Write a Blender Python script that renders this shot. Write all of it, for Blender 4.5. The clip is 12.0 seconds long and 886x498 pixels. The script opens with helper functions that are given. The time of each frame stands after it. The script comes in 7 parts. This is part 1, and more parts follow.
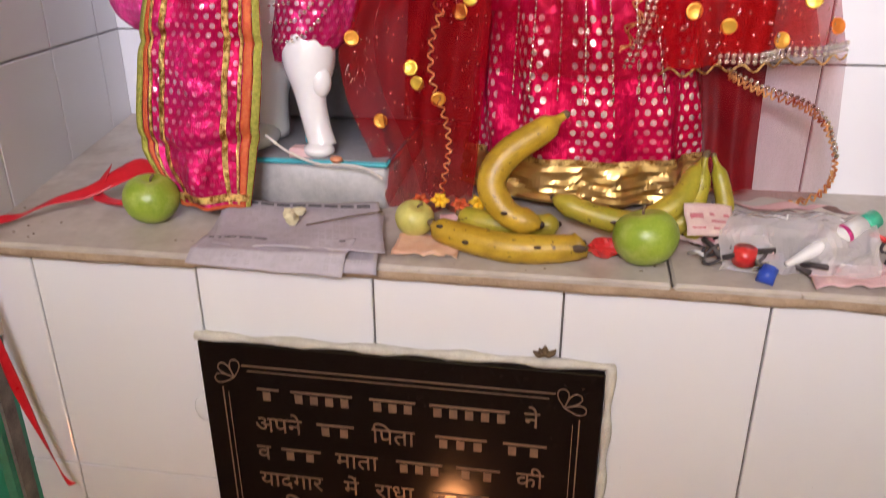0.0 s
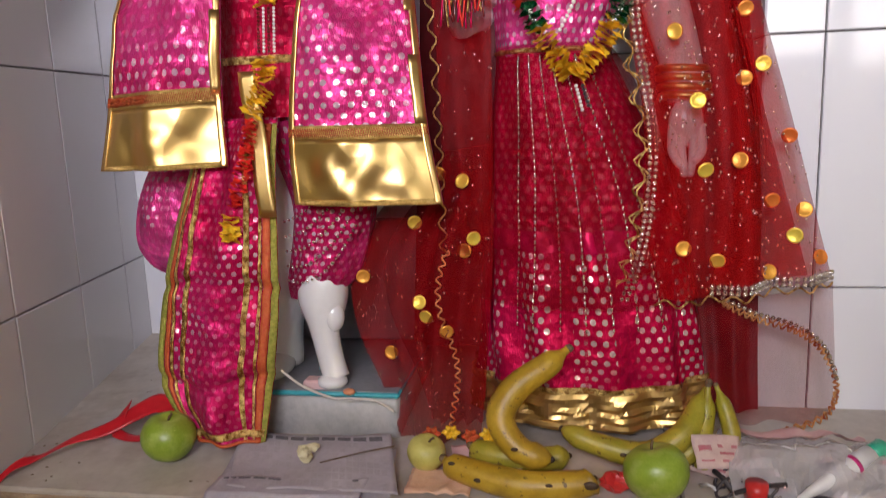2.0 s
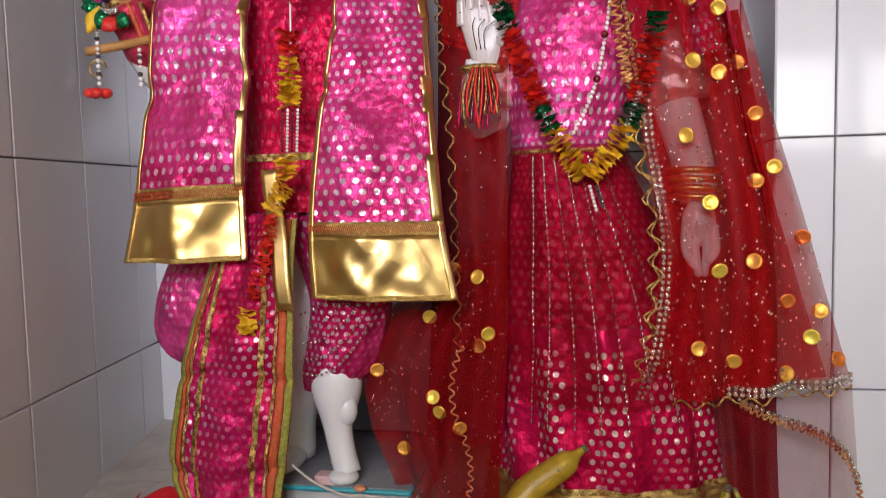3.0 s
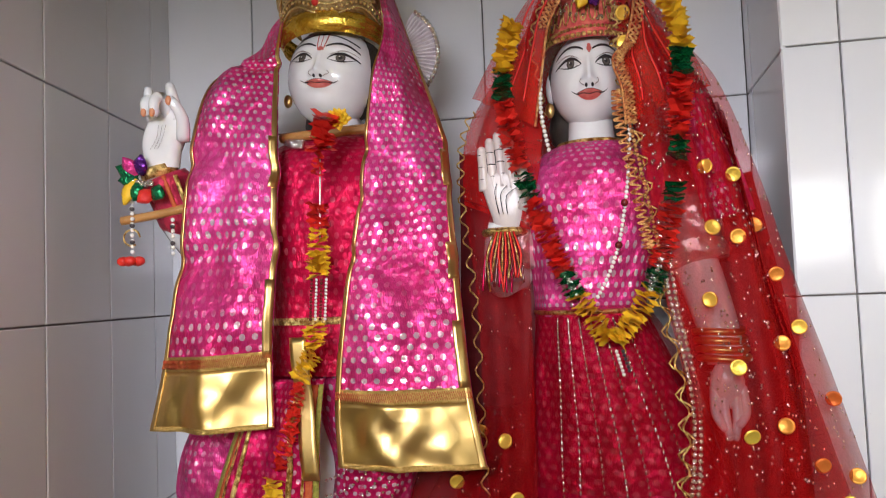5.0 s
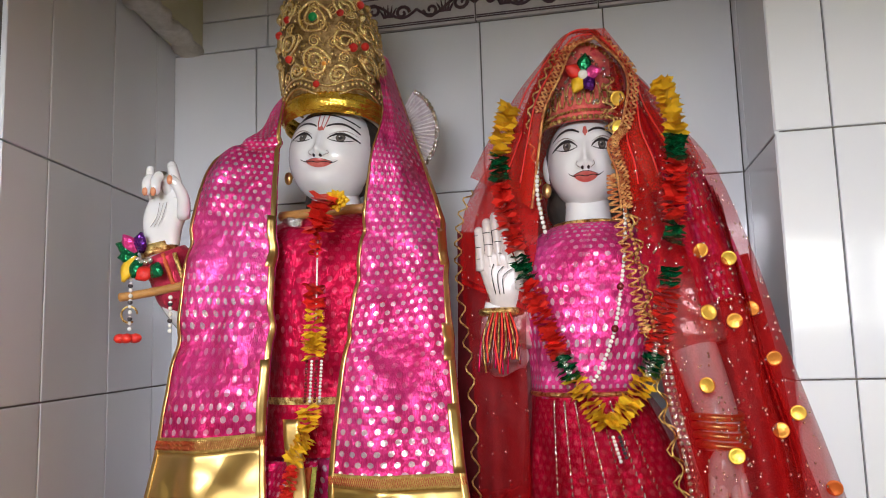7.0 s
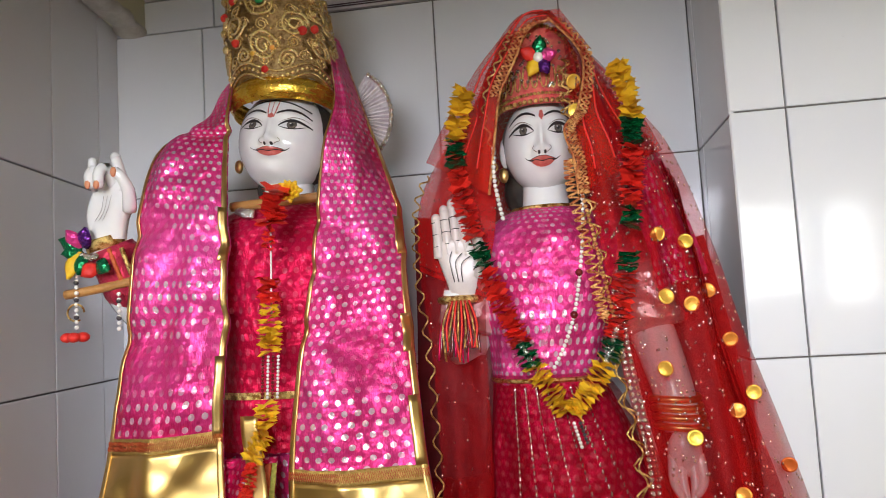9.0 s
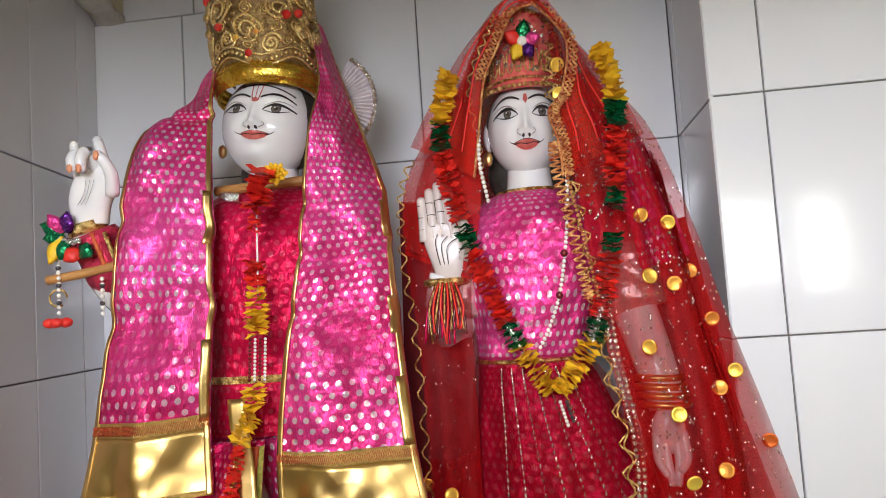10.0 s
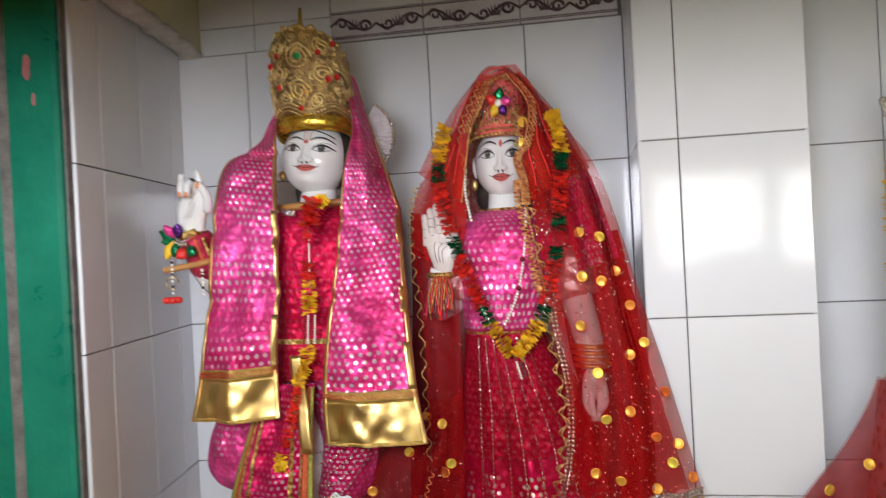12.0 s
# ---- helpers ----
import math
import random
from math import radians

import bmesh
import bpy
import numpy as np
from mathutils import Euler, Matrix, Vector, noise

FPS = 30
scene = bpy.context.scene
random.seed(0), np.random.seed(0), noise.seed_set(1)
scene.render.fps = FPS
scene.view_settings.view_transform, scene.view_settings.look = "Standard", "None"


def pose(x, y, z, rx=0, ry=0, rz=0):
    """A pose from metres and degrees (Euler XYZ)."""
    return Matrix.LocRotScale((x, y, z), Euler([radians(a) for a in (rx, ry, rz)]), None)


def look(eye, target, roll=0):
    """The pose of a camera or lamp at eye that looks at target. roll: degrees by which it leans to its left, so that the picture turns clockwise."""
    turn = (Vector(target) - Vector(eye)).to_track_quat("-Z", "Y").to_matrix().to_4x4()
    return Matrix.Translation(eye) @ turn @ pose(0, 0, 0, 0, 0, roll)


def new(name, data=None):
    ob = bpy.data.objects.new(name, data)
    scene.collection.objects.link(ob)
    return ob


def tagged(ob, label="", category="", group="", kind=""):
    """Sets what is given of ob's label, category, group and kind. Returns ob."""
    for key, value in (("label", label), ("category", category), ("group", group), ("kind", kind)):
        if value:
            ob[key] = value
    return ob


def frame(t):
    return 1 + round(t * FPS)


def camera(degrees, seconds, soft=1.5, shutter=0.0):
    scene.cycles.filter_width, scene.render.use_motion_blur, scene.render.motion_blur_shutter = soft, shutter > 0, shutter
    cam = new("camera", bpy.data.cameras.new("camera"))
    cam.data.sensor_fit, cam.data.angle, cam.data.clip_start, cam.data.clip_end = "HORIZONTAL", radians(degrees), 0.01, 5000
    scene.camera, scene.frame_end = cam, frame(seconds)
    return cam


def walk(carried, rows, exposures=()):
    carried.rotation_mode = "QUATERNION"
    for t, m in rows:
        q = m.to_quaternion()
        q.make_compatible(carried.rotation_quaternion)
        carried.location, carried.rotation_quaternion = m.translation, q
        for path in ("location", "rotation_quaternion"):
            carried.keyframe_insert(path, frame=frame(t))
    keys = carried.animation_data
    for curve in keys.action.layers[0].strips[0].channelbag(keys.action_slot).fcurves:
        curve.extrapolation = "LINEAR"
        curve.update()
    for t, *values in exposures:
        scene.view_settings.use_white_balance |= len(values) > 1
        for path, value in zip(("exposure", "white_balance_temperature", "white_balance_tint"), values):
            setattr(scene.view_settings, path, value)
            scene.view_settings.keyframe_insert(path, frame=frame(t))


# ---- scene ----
cam = camera(60.8, 12.0, 0.9, 0.5)
PATH = [
    (0, (-0.006, -0.698, 1.018), (-0.314, 1.119, 0.241), -0.2),
    (0.5, (-0.007, -0.696, 1.043), (-0.315, 1.167, 0.384), -0.7),
    (1, (-0.007, -0.7, 1.063), (-0.326, 1.195, 0.51), -1.3),
    (1.5, (-0.001, -0.706, 1.088), (-0.348, 1.211, 0.636), -1.9),
    (2, (0.0, -0.705, 1.102), (-0.351, 1.23, 0.739), -2.1),
    (2.5, (-0.002, -0.706, 1.123), (-0.361, 1.243, 0.853), -1.8),
    (3, (0.001, -0.71, 1.122), (-0.387, 1.246, 0.967), -1.4),
    (3.2, (-0.015, -0.716, 1.128), (-0.373, 1.248, 1.004), -1.1),
    (5, (-0.015, -0.72, 1.195), (-0.418, 1.236, 1.309), -2.2),
    (5.5, (-0.007, -0.723, 1.211), (-0.424, 1.228, 1.352), -2.5),
    (6, (-0.006, -0.722, 1.218), (-0.423, 1.227, 1.388), -2.4),
    (6.5, (-0.005, -0.723, 1.223), (-0.422, 1.22, 1.442), -2.0),
    (7, (-0.003, -0.723, 1.232), (-0.412, 1.22, 1.475), -1.7),
    (7.2, (0.001, -0.722, 1.235), (-0.408, 1.22, 1.487), -1.7),
    (9, (-0.002, -0.711, 1.253), (-0.31, 1.259, 1.417), -3.3),
    (9.5, (-0.001, -0.71, 1.243), (-0.276, 1.264, 1.411), -4.4),
    (10, (-0.014, -0.716, 1.235), (-0.26, 1.263, 1.39), -3.8),
    (10.3, (0.023, -0.719, 1.253), (-0.341, 1.246, 1.186), -1.7),
    (10.5, (0.002, -0.759, 1.233), (-0.313, 1.212, 1.109), -0.1),
    (11, (0.024, -0.865, 1.254), (-0.17, 1.112, 1.024), -0.6),
    (11.2, (0.034, -0.907, 1.264), (-0.133, 1.074, 1.044), -1.0),
    (11.5, (0.062, -0.981, 1.269), (-0.146, 1.007, 1.201), -2.4),
    (12, (0.103, -1.074, 1.31), (-0.245, 0.896, 1.311), -2.9),
]
walk(cam, [(t, look(eye, target, roll)) for t, eye, target, roll in PATH], [(0, 0.92, 6750, 29), (1.0, 0.70, 6750, 29), (2.0, 0.20, 6650, 25), (3.0, 0.14, 6600, 22), (5.0, 0.30, 6600, 18), (9.5, 0.42, 6600, 15), (10.5, 0.42, 6600, 15), (12, 0.38, 6600, 15)])

# ---------------- light ----------------
world = bpy.data.worlds.new("world")
scene.world = world
world.use_nodes = True
wn = world.node_tree
sky = wn.nodes.new("ShaderNodeTexSky")
sky.sky_type = "NISHITA"
sky.sun_disc = False
sky.sun_elevation, sky.sun_rotation = radians(48), radians(200)
wn.links.new(sky.outputs[0], wn.nodes["Background"].inputs[0])
wn.nodes["Background"].inputs[1].default_value = 0.1


def window_lamp(name, x, y, z, w, h, watts, colour):
    """Daylight standing in a real opening, facing into the room (towards +y)."""
    d = bpy.data.lights.new(name, "AREA")
    d.shape, d.size, d.size_y, d.energy, d.color = "RECTANGLE", w, h, watts, colour
    ob = new(name, d)
    ob.matrix_world = look((x, y, z), (x, y + 1, z))
    return ob


ROOM_Y = -1.6
window_lamp("daylight_door", -0.10, ROOM_Y - 0.16, 1.42, 0.66, 1.0, 55, (0.84, 0.91, 1.0))
window_lamp("daylight_window", 0.775, ROOM_Y - 0.16, 1.38, 0.69, 0.36, 5.8, (0.95, 0.98, 0.90))


lamp_data = bpy.data.lights.new("oil_lamp_glow", "POINT")
lamp_data.energy, lamp_data.color, lamp_data.shadow_soft_size = 0.9, (1.0, 0.42, 0.14), 0.03
lamp_glow = new("oil_lamp_glow", lamp_data)
lamp_glow.location = (-0.17, -0.40, 0.06)


# ---------------- materials ----------------
def material(name):
    m = bpy.data.materials.new(name)
    m.use_nodes = True
    return m, m.node_tree, m.node_tree.nodes["Principled BSDF"]


def mth(nt, op, a, b=None):
    n = nt.nodes.new("ShaderNodeMath")
    n.operation = op
    for i, v in enumerate((a, b)):
        if v is None:
            continue
        if isinstance(v, (int, float)):
            n.inputs[i].default_value = v
        else:
            nt.links.new(v, n.inputs[i])
    return n.outputs[0]


def mixc(nt, fac, a, b):
    n = nt.nodes.new("ShaderNodeMix")
    n.data_type = "RGBA"
    for sock, v in ((n.inputs[0], fac), (n.inputs[6], a), (n.inputs[7], b)):
        if isinstance(v, (int, float)):
            sock.default_value = v
        elif isinstance(v, tuple):
            sock.default_value = (*v, 1)
        else:
            nt.links.new(v, sock)
    return n.outputs[2]


def noise_tex(nt, scale, detail=4.0, rough=0.5, stretch=None):
    n = nt.nodes.new("ShaderNodeTexNoise")
    n.inputs["Scale"].default_value = scale
    n.inputs["Detail"].default_value = detail
    n.inputs["Roughness"].default_value = rough
    c = nt.nodes.new("ShaderNodeTexCoord")
    if stretch:
        mp = nt.nodes.new("ShaderNodeMapping")
        mp.inputs["Scale"].default_value = stretch
        nt.links.new(c.outputs["Object"], mp.inputs[0])
        nt.links.new(mp.outputs[0], n.inputs["Vector"])
    else:
        nt.links.new(c.outputs["Object"], n.inputs["Vector"])
    return n.outputs["Fac"]


def ramp(nt, fac, lo, hi):
    n = nt.nodes.new("ShaderNodeMapRange")
    nt.links.new(fac, n.inputs[0])
    n.inputs[1].default_value, n.inputs[2].default_value = lo, hi
    return n.outputs[0]


def bump(nt, p, height, dist, strength=1.0):
    b = nt.nodes.new("ShaderNodeBump")
    b.inputs["Strength"].default_value, b.inputs["Distance"].default_value = strength, dist
    nt.links.new(height, b.inputs["Height"])
    nt.links.new(b.outputs[0], p.inputs["Normal"])


def surface(name, a, b, scale=20, rough=0.5, metal=0.0, relief=0.001, fine=None, lo=0.35, hi=0.65, spec=0.5, stretch=None, coat=0.0, sss=0.0, spots=None):
    """A two-tone surface with broad stains, fine relief and uneven gloss."""
    m, nt, p = material(name)
    n1 = noise_tex(nt, scale, 5, 0.6, stretch)
    n2 = noise_tex(nt, fine or scale * 9, 3, 0.6, stretch)
    f = ramp(nt, mth(nt, "ADD", mth(nt, "MULTIPLY", n1, 0.75), mth(nt, "MULTIPLY", n2, 0.25)), lo, hi)
    col = mixc(nt, f, a, b)
    if spots:
        s_scale, s_cut, s_col = spots
        col = mixc(nt, mth(nt, "MULTIPLY", ramp(nt, noise_tex(nt, s_scale, 3, 0.6), s_cut, s_cut + 0.05), 0.85), col, s_col)
        col = mixc(nt, mth(nt, "MULTIPLY", ramp(nt, noise_tex(nt, s_scale * 0.22, 3, 0.6), 0.5, 0.72), 0.45), col, s_col)
    nt.links.new(col, p.inputs["Base Color"])
    nt.links.new(mth(nt, "ADD", mth(nt, "MULTIPLY", n1, 0.16), rough - 0.08), p.inputs["Roughness"])
    p.inputs["Metallic"].default_value = metal
    p.inputs["Specular IOR Level"].default_value = spec
    p.inputs["Coat Weight"].default_value = coat
    p.inputs["Subsurface Weight"].default_value = sss
    p.inputs["Subsurface Radius"].default_value = (0.01, 0.006, 0.004)
    if relief:
        bump(nt, p, n2, relief, 0.6)
    return m


def tile_material(name, a, b, rough=0.06):
    """Glazed wall tile: slightly different from piece to piece, faintly wavy glaze, dusty smears."""
    m, nt, p = material(name)
    info = nt.nodes.new("ShaderNodeObjectInfo")
    big = noise_tex(nt, 5, 4, 0.6)
    spots = noise_tex(nt, 160, 2, 0.5)
    c = mixc(nt, info.outputs["Random"], a, b)
    c = mixc(nt, mth(nt, "MULTIPLY", ramp(nt, big, 0.45, 0.8), 0.10), c, (0.55, 0.50, 0.45))
    c = mixc(nt, mth(nt, "MULTIPLY", ramp(nt, spots, 0.73, 0.78), 0.35), c, (0.35, 0.31, 0.28))
    nt.links.new(c, p.inputs["Base Color"])
    nt.links.new(mth(nt, "ADD", mth(nt, "MULTIPLY", big, 0.14), rough - 0.04), p.inputs["Roughness"])
    bump(nt, p, noise_tex(nt, 9, 2, 0.4), 0.004, 0.12)
    return m


def foil_cloth(name, base, shade, dot, pitch, radius, keep=0.2, sheen=0.3, rough=0.34, panel=0.0):
    """Satin with a hexagonal field of round foil dots (UV in metres); panel: width of plain stripes between dotted ones."""
    m, nt, p = material(name)
    uv = nt.nodes.new("ShaderNodeUVMap")
    sep = nt.nodes.new("ShaderNodeSeparateXYZ")
    nt.links.new(uv.outputs[0], sep.inputs[0])
    ds = []
    for off in (0.0, 0.5):
        x = mth(nt, "SUBTRACT", mth(nt, "FRACT", mth(nt, "ADD", mth(nt, "MULTIPLY", sep.outputs[0], 1 / pitch), off + 100)), 0.5)
        y = mth(nt, "MULTIPLY", mth(nt, "SUBTRACT", mth(nt, "FRACT", mth(nt, "ADD", mth(nt, "MULTIPLY", sep.outputs[1], 1 / (pitch * 1.732)), off + 100)), 0.5), 1.732)
        ds.append(mth(nt, "SQRT", mth(nt, "ADD", mth(nt, "MULTIPLY", x, x), mth(nt, "MULTIPLY", y, y))))
    d = mth(nt, "MINIMUM", ds[0], ds[1])
    # noise dims patches of dots, standing in for foil that misses the light
    patchy = ramp(nt, noise_tex(nt, 8, 3, 0.6), keep + 0.06, keep + 0.22)
    mask = mth(nt, "MULTIPLY", mth(nt, "LESS_THAN", d, radius), mth(nt, "ADD", mth(nt, "MULTIPLY", patchy, 0.88), 0.08))
    if panel:
        band = mth(nt, "FRACT", mth(nt, "ADD", mth(nt, "MULTIPLY", sep.outputs[0], 1 / panel), 100.15))
        mask = mth(nt, "MULTIPLY", mask, mth(nt, "LESS_THAN", band, 0.62))
    # broad drift between the two tones paints in highlights and shadow of folds
    big = noise_tex(nt, 5, 4, 0.55)
    weave = noise_tex(nt, 900, 2, 0.5, (1, 1, 0.12))
    cloth = mixc(nt, ramp(nt, mth(nt, "ADD", mth(nt, "MULTIPLY", big, 0.8), mth(nt, "MULTIPLY", weave, 0.2)), 0.36, 0.64), base, shade)
    nt.links.new(mixc(nt, mask, cloth, dot), p.inputs["Base Color"])
    nt.links.new(mth(nt, "MAXIMUM", mth(nt, "MULTIPLY", mask, 0.62), sheen), p.inputs["Metallic"])
    nt.links.new(mth(nt, "SUBTRACT", rough + 0.02, mth(nt, "MULTIPLY", mask, 0.17)), p.inputs["Roughness"])
    p.inputs["Specular IOR Level"].default_value = 0.6
    p.inputs["Specular Tint"].default_value = (*(min(1.0, 1.3 * q + 0.10) for q in shade), 1)
    h = mth(nt, "ADD", mth(nt, "MULTIPLY", noise_tex(nt, 75, 3, 0.55), 0.30), mth(nt, "MULTIPLY", weave, 0.07))
    bump(nt, p, mth(nt, "ADD", h, mth(nt, "MULTIPLY", noise_tex(nt, 16, 3, 0.5), 3.0)), 0.011, 0.9)
    return m


def net_cloth(name, colour, alpha, vary=0.2):
    """Fine see-through net: coverage varies softly with the gathers of the cloth."""
    m, nt, p = material(name)
    n1 = noise_tex(nt, 22, 3, 0.6, (1, 1, 0.3))
    n2 = noise_tex(nt, 700, 1, 0.5)
    nt.links.new(mixc(nt, n1, colour, tuple(c * 0.6 for c in colour)), p.inputs["Base Color"])
    nt.links.new(mth(nt, "ADD", mth(nt, "ADD", mth(nt, "MULTIPLY", n1, vary), mth(nt, "MULTIPLY", n2, 0.3)), alpha - 0.15 - vary / 2), p.inputs["Alpha"])
    p.inputs["Roughness"].default_value = 0.6
    p.inputs["Specular IOR Level"].default_value = 0.05
    return m


def foil(name, a, b, rough=0.16, scale=45, depth=0.006, metal=1.0, strength=0.7):
    """Crumpled metallised foil: flat facets between creases, with a fine grain."""
    m, nt, p = material(name)
    c = nt.nodes.new("ShaderNodeTexCoord")
    vor = nt.nodes.new("ShaderNodeTexVoronoi")
    vor.inputs["Scale"].default_value = scale * 2.2
    nt.links.new(c.outputs["Object"], vor.inputs["Vector"])
    n = mth(nt, "ADD", noise_tex(nt, scale, 2, 0.4), mth(nt, "MULTIPLY", vor.outputs["Distance"], 0.6))
    n = mth(nt, "ADD", n, mth(nt, "MULTIPLY", noise_tex(nt, 220, 2, 0.5), 0.012))
    nt.links.new(mixc(nt, noise_tex(nt, 14, 3), a, b), p.inputs["Base Color"])
    p.inputs["Metallic"].default_value = metal
    nt.links.new(mth(nt, "ADD", mth(nt, "MULTIPLY", noise_tex(nt, 30, 3), 0.14), rough - 0.07), p.inputs["Roughness"])
    bump(nt, p, n, depth, strength)
    return m


TILE = tile_material("glazed_white_tile", (0.74, 0.74, 0.76), (0.79, 0.79, 0.80))
GROUT = surface("dark_grout", (0.10, 0.09, 0.085), (0.22, 0.20, 0.18), 30, 0.9)
STONE = surface("worn_ledge_stone", (0.42, 0.36, 0.30), (0.58, 0.52, 0.46), 9, 0.35, relief=0.0006, spots=(60, 0.68, (0.20, 0.13, 0.08)))
EDGE = surface("stained_cement_edge", (0.26, 0.17, 0.10), (0.42, 0.30, 0.20), 25, 0.8, relief=0.003)
CEMENT = surface("white_cement", (0.50, 0.46, 0.38), (0.68, 0.64, 0.56), 40, 0.85, relief=0.004)
PLASTER = surface("cream_plaster", (0.62, 0.58, 0.38), (0.70, 0.66, 0.44), 4, 0.8, relief=0.001)
# colour of unseen overhead parts, picked to tint bounced light yellow-green
SOFFIT = surface("yellow_green_bounce", (0.52, 0.46, 0.15), (0.60, 0.53, 0.20), 5, 0.8, relief=0.001)
FLOOR = surface("red_floor", (0.14, 0.05, 0.03), (0.20, 0.08, 0.05), 6, 0.45, relief=0.0004)
GREEN_PAINT = surface("green_enamel", (0.0, 0.16, 0.10), (0.01, 0.24, 0.15), 10, 0.3, relief=0.0008)
PINK_PAINT = surface("pink_paint_smear", (0.55, 0.10, 0.14), (0.45, 0.2, 0.2), 60, 0.5)
GRANITE = surface("polished_black_granite", (0.004, 0.0025, 0.002), (0.014, 0.009, 0.007), 220, 0.13, relief=0, spec=0.32)
GILT = surface("engraved_gilt", (0.17, 0.10, 0.065), (0.26, 0.16, 0.10), 90, 0.45, 0.2, relief=0.0003)
FAN_CLOTH = surface("grey_pleated_fan_cloth", (0.46, 0.38, 0.40), (0.66, 0.60, 0.60), 60, 0.5, relief=0.001)
PEDESTAL = surface("dusty_grey_marble", (0.30, 0.29, 0.28), (0.52, 0.50, 0.48), 12, 0.4, relief=0.001)
MARBLE = surface("painted_white_marble", (0.78, 0.76, 0.74), (0.84, 0.82, 0.81), 14, 0.2, relief=0.0002, sss=0.05, coat=0.6)
INK = surface("black_paint_line", (0.012, 0.01, 0.01), (0.03, 0.02, 0.02), 80, 0.4, relief=0)
IRIS = surface("brown_paint", (0.10, 0.085, 0.07), (0.24, 0.21, 0.18), 200, 0.25, relief=0)
TIARA_RED = surface("coral_and_gold_brocade", (0.62, 0.03, 0.06), (0.82, 0.22, 0.14), 120, 0.45, 0.3, 0.002)
LIP = surface("red_paint", (0.52, 0.07, 0.06), (0.62, 0.17, 0.14), 150, 0.3, relief=0)
HAIR = surface("black_painted_hair", (0.02, 0.016, 0.014), (0.05, 0.04, 0.03), 60, 0.5)
GREY_LINE = surface("grey_brown_shading_stroke", (0.20, 0.15, 0.13), (0.30, 0.24, 0.21), 90, 0.4, relief=0)
HAND_MARBLE = surface("cream_tinted_marble", (0.56, 0.47, 0.43), (0.64, 0.56, 0.52), 30, 0.3, relief=0.0003)
NAIL = surface("orange_nail_paint", (0.65, 0.22, 0.10), (0.7, 0.3, 0.15), 90, 0.3, relief=0)
TEAL = surface("teal_paint", (0.02, 0.35, 0.42), (0.05, 0.45, 0.5), 40, 0.35)
GREY_STONE = surface("grey_stone", (0.16, 0.16, 0.17), (0.24, 0.24, 0.25), 18, 0.5)
PINK = foil_cloth("magenta_satin_with_foil_dots", (0.52, 0.010, 0.085), (0.84, 0.085, 0.34), (1.0, 0.70, 0.82), 0.0118, 0.245, 0.37, 0.34, 0.31)
PINK_FINE = foil_cloth("crimson_satin_small_dots", (0.40, 0.003, 0.022), (0.58, 0.010, 0.06), (1.0, 0.42, 0.55), 0.0118, 0.23, 0.50, 0.30, 0.32)
SKIRT_M = foil_cloth("crimson_satin_with_foil_dots", (0.40, 0.002, 0.020), (0.58, 0.008, 0.07), (1.0, 0.70, 0.68), 0.0120, 0.26, 0.32, 0.28, 0.33, 0.062)
SASH_M = foil_cloth("deep_magenta_satin_with_foil_dots", (0.44, 0.004, 0.045), (0.68, 0.028, 0.19), (1.0, 0.66, 0.78), 0.0118, 0.245, 0.45, 0.32, 0.31)
SKIRT_UP = foil_cloth("crimson_satin_with_sparse_dots", (0.34, 0.002, 0.014), (0.56, 0.006, 0.055), (1.0, 0.60, 0.62), 0.0120, 0.25, 0.57, 0.34, 0.33)
SATIN = surface("plain_crimson_satin", (0.40, 0.002, 0.018), (0.60, 0.005, 0.08), 24, 0.34, 0.40, relief=0.003, fine=60, spec=0.2)
RIBBON_SATIN = surface("red_satin_ribbon", (0.50, 0.006, 0.012), (0.66, 0.02, 0.03), 30, 0.3, relief=0.001, fine=90)
GOLD = foil("gold_foil", (0.74, 0.46, 0.14), (0.88, 0.64, 0.28), 0.38, 7, 0.014, 1.0, 0.45)
GOLD_LACE = surface("gold_thread_lace", (0.30, 0.12, 0.02), (0.92, 0.66, 0.24), 130, 0.32, 0.9, 0.002, lo=0.42, hi=0.56)
BRAID = surface("woven_gold_braid", (0.56, 0.34, 0.08), (0.84, 0.58, 0.20), 260, 0.36, 0.85, 0.0015)
GREEN_LACE = surface("green_gold_ribbon", (0.30, 0.32, 0.05), (0.62, 0.56, 0.12), 200, 0.4, 0.6, 0.002)
RED_TRIM = surface("orange_red_ribbon", (0.58, 0.06, 0.02), (0.66, 0.16, 0.04), 160, 0.5, 0.2, 0.001)
SILVER = surface("silver_sequin", (0.70, 0.66, 0.58), (0.90, 0.87, 0.80), 300, 0.25, 0.95, 0.002)
# dark mottling puts the shade of the crown's crevices into the gold
CROWN_GOLD = surface("crevice_shaded_gold", (0.16, 0.085, 0.03), (0.58, 0.38, 0.15), 120, 0.34, 0.9, 0.0025, fine=520)
CROWN_WIRE = surface("bright_gold_wire", (0.66, 0.44, 0.17), (0.96, 0.76, 0.38), 240, 0.24, 0.9, 0.001)
TURBAN = surface("gold_lame", (0.66, 0.30, 0.02), (0.95, 0.66, 0.10), 30, 0.26, 0.85, 0.004, fine=90)
NET = net_cloth("red_net", (0.54, 0.006, 0.006), 0.58)
NET_HOOD = net_cloth("orange_red_net", (0.58, 0.013, 0.010), 0.70, 0.3)
NET_FRONT = net_cloth("sheer_front_net", (0.72, 0.025, 0.012), 0.60)
LACE = surface("orange_gold_lace", (0.45, 0.07, 0.02), (0.86, 0.50, 0.18), 140, 0.38, 0.6, 0.002, lo=0.40, hi=0.60)
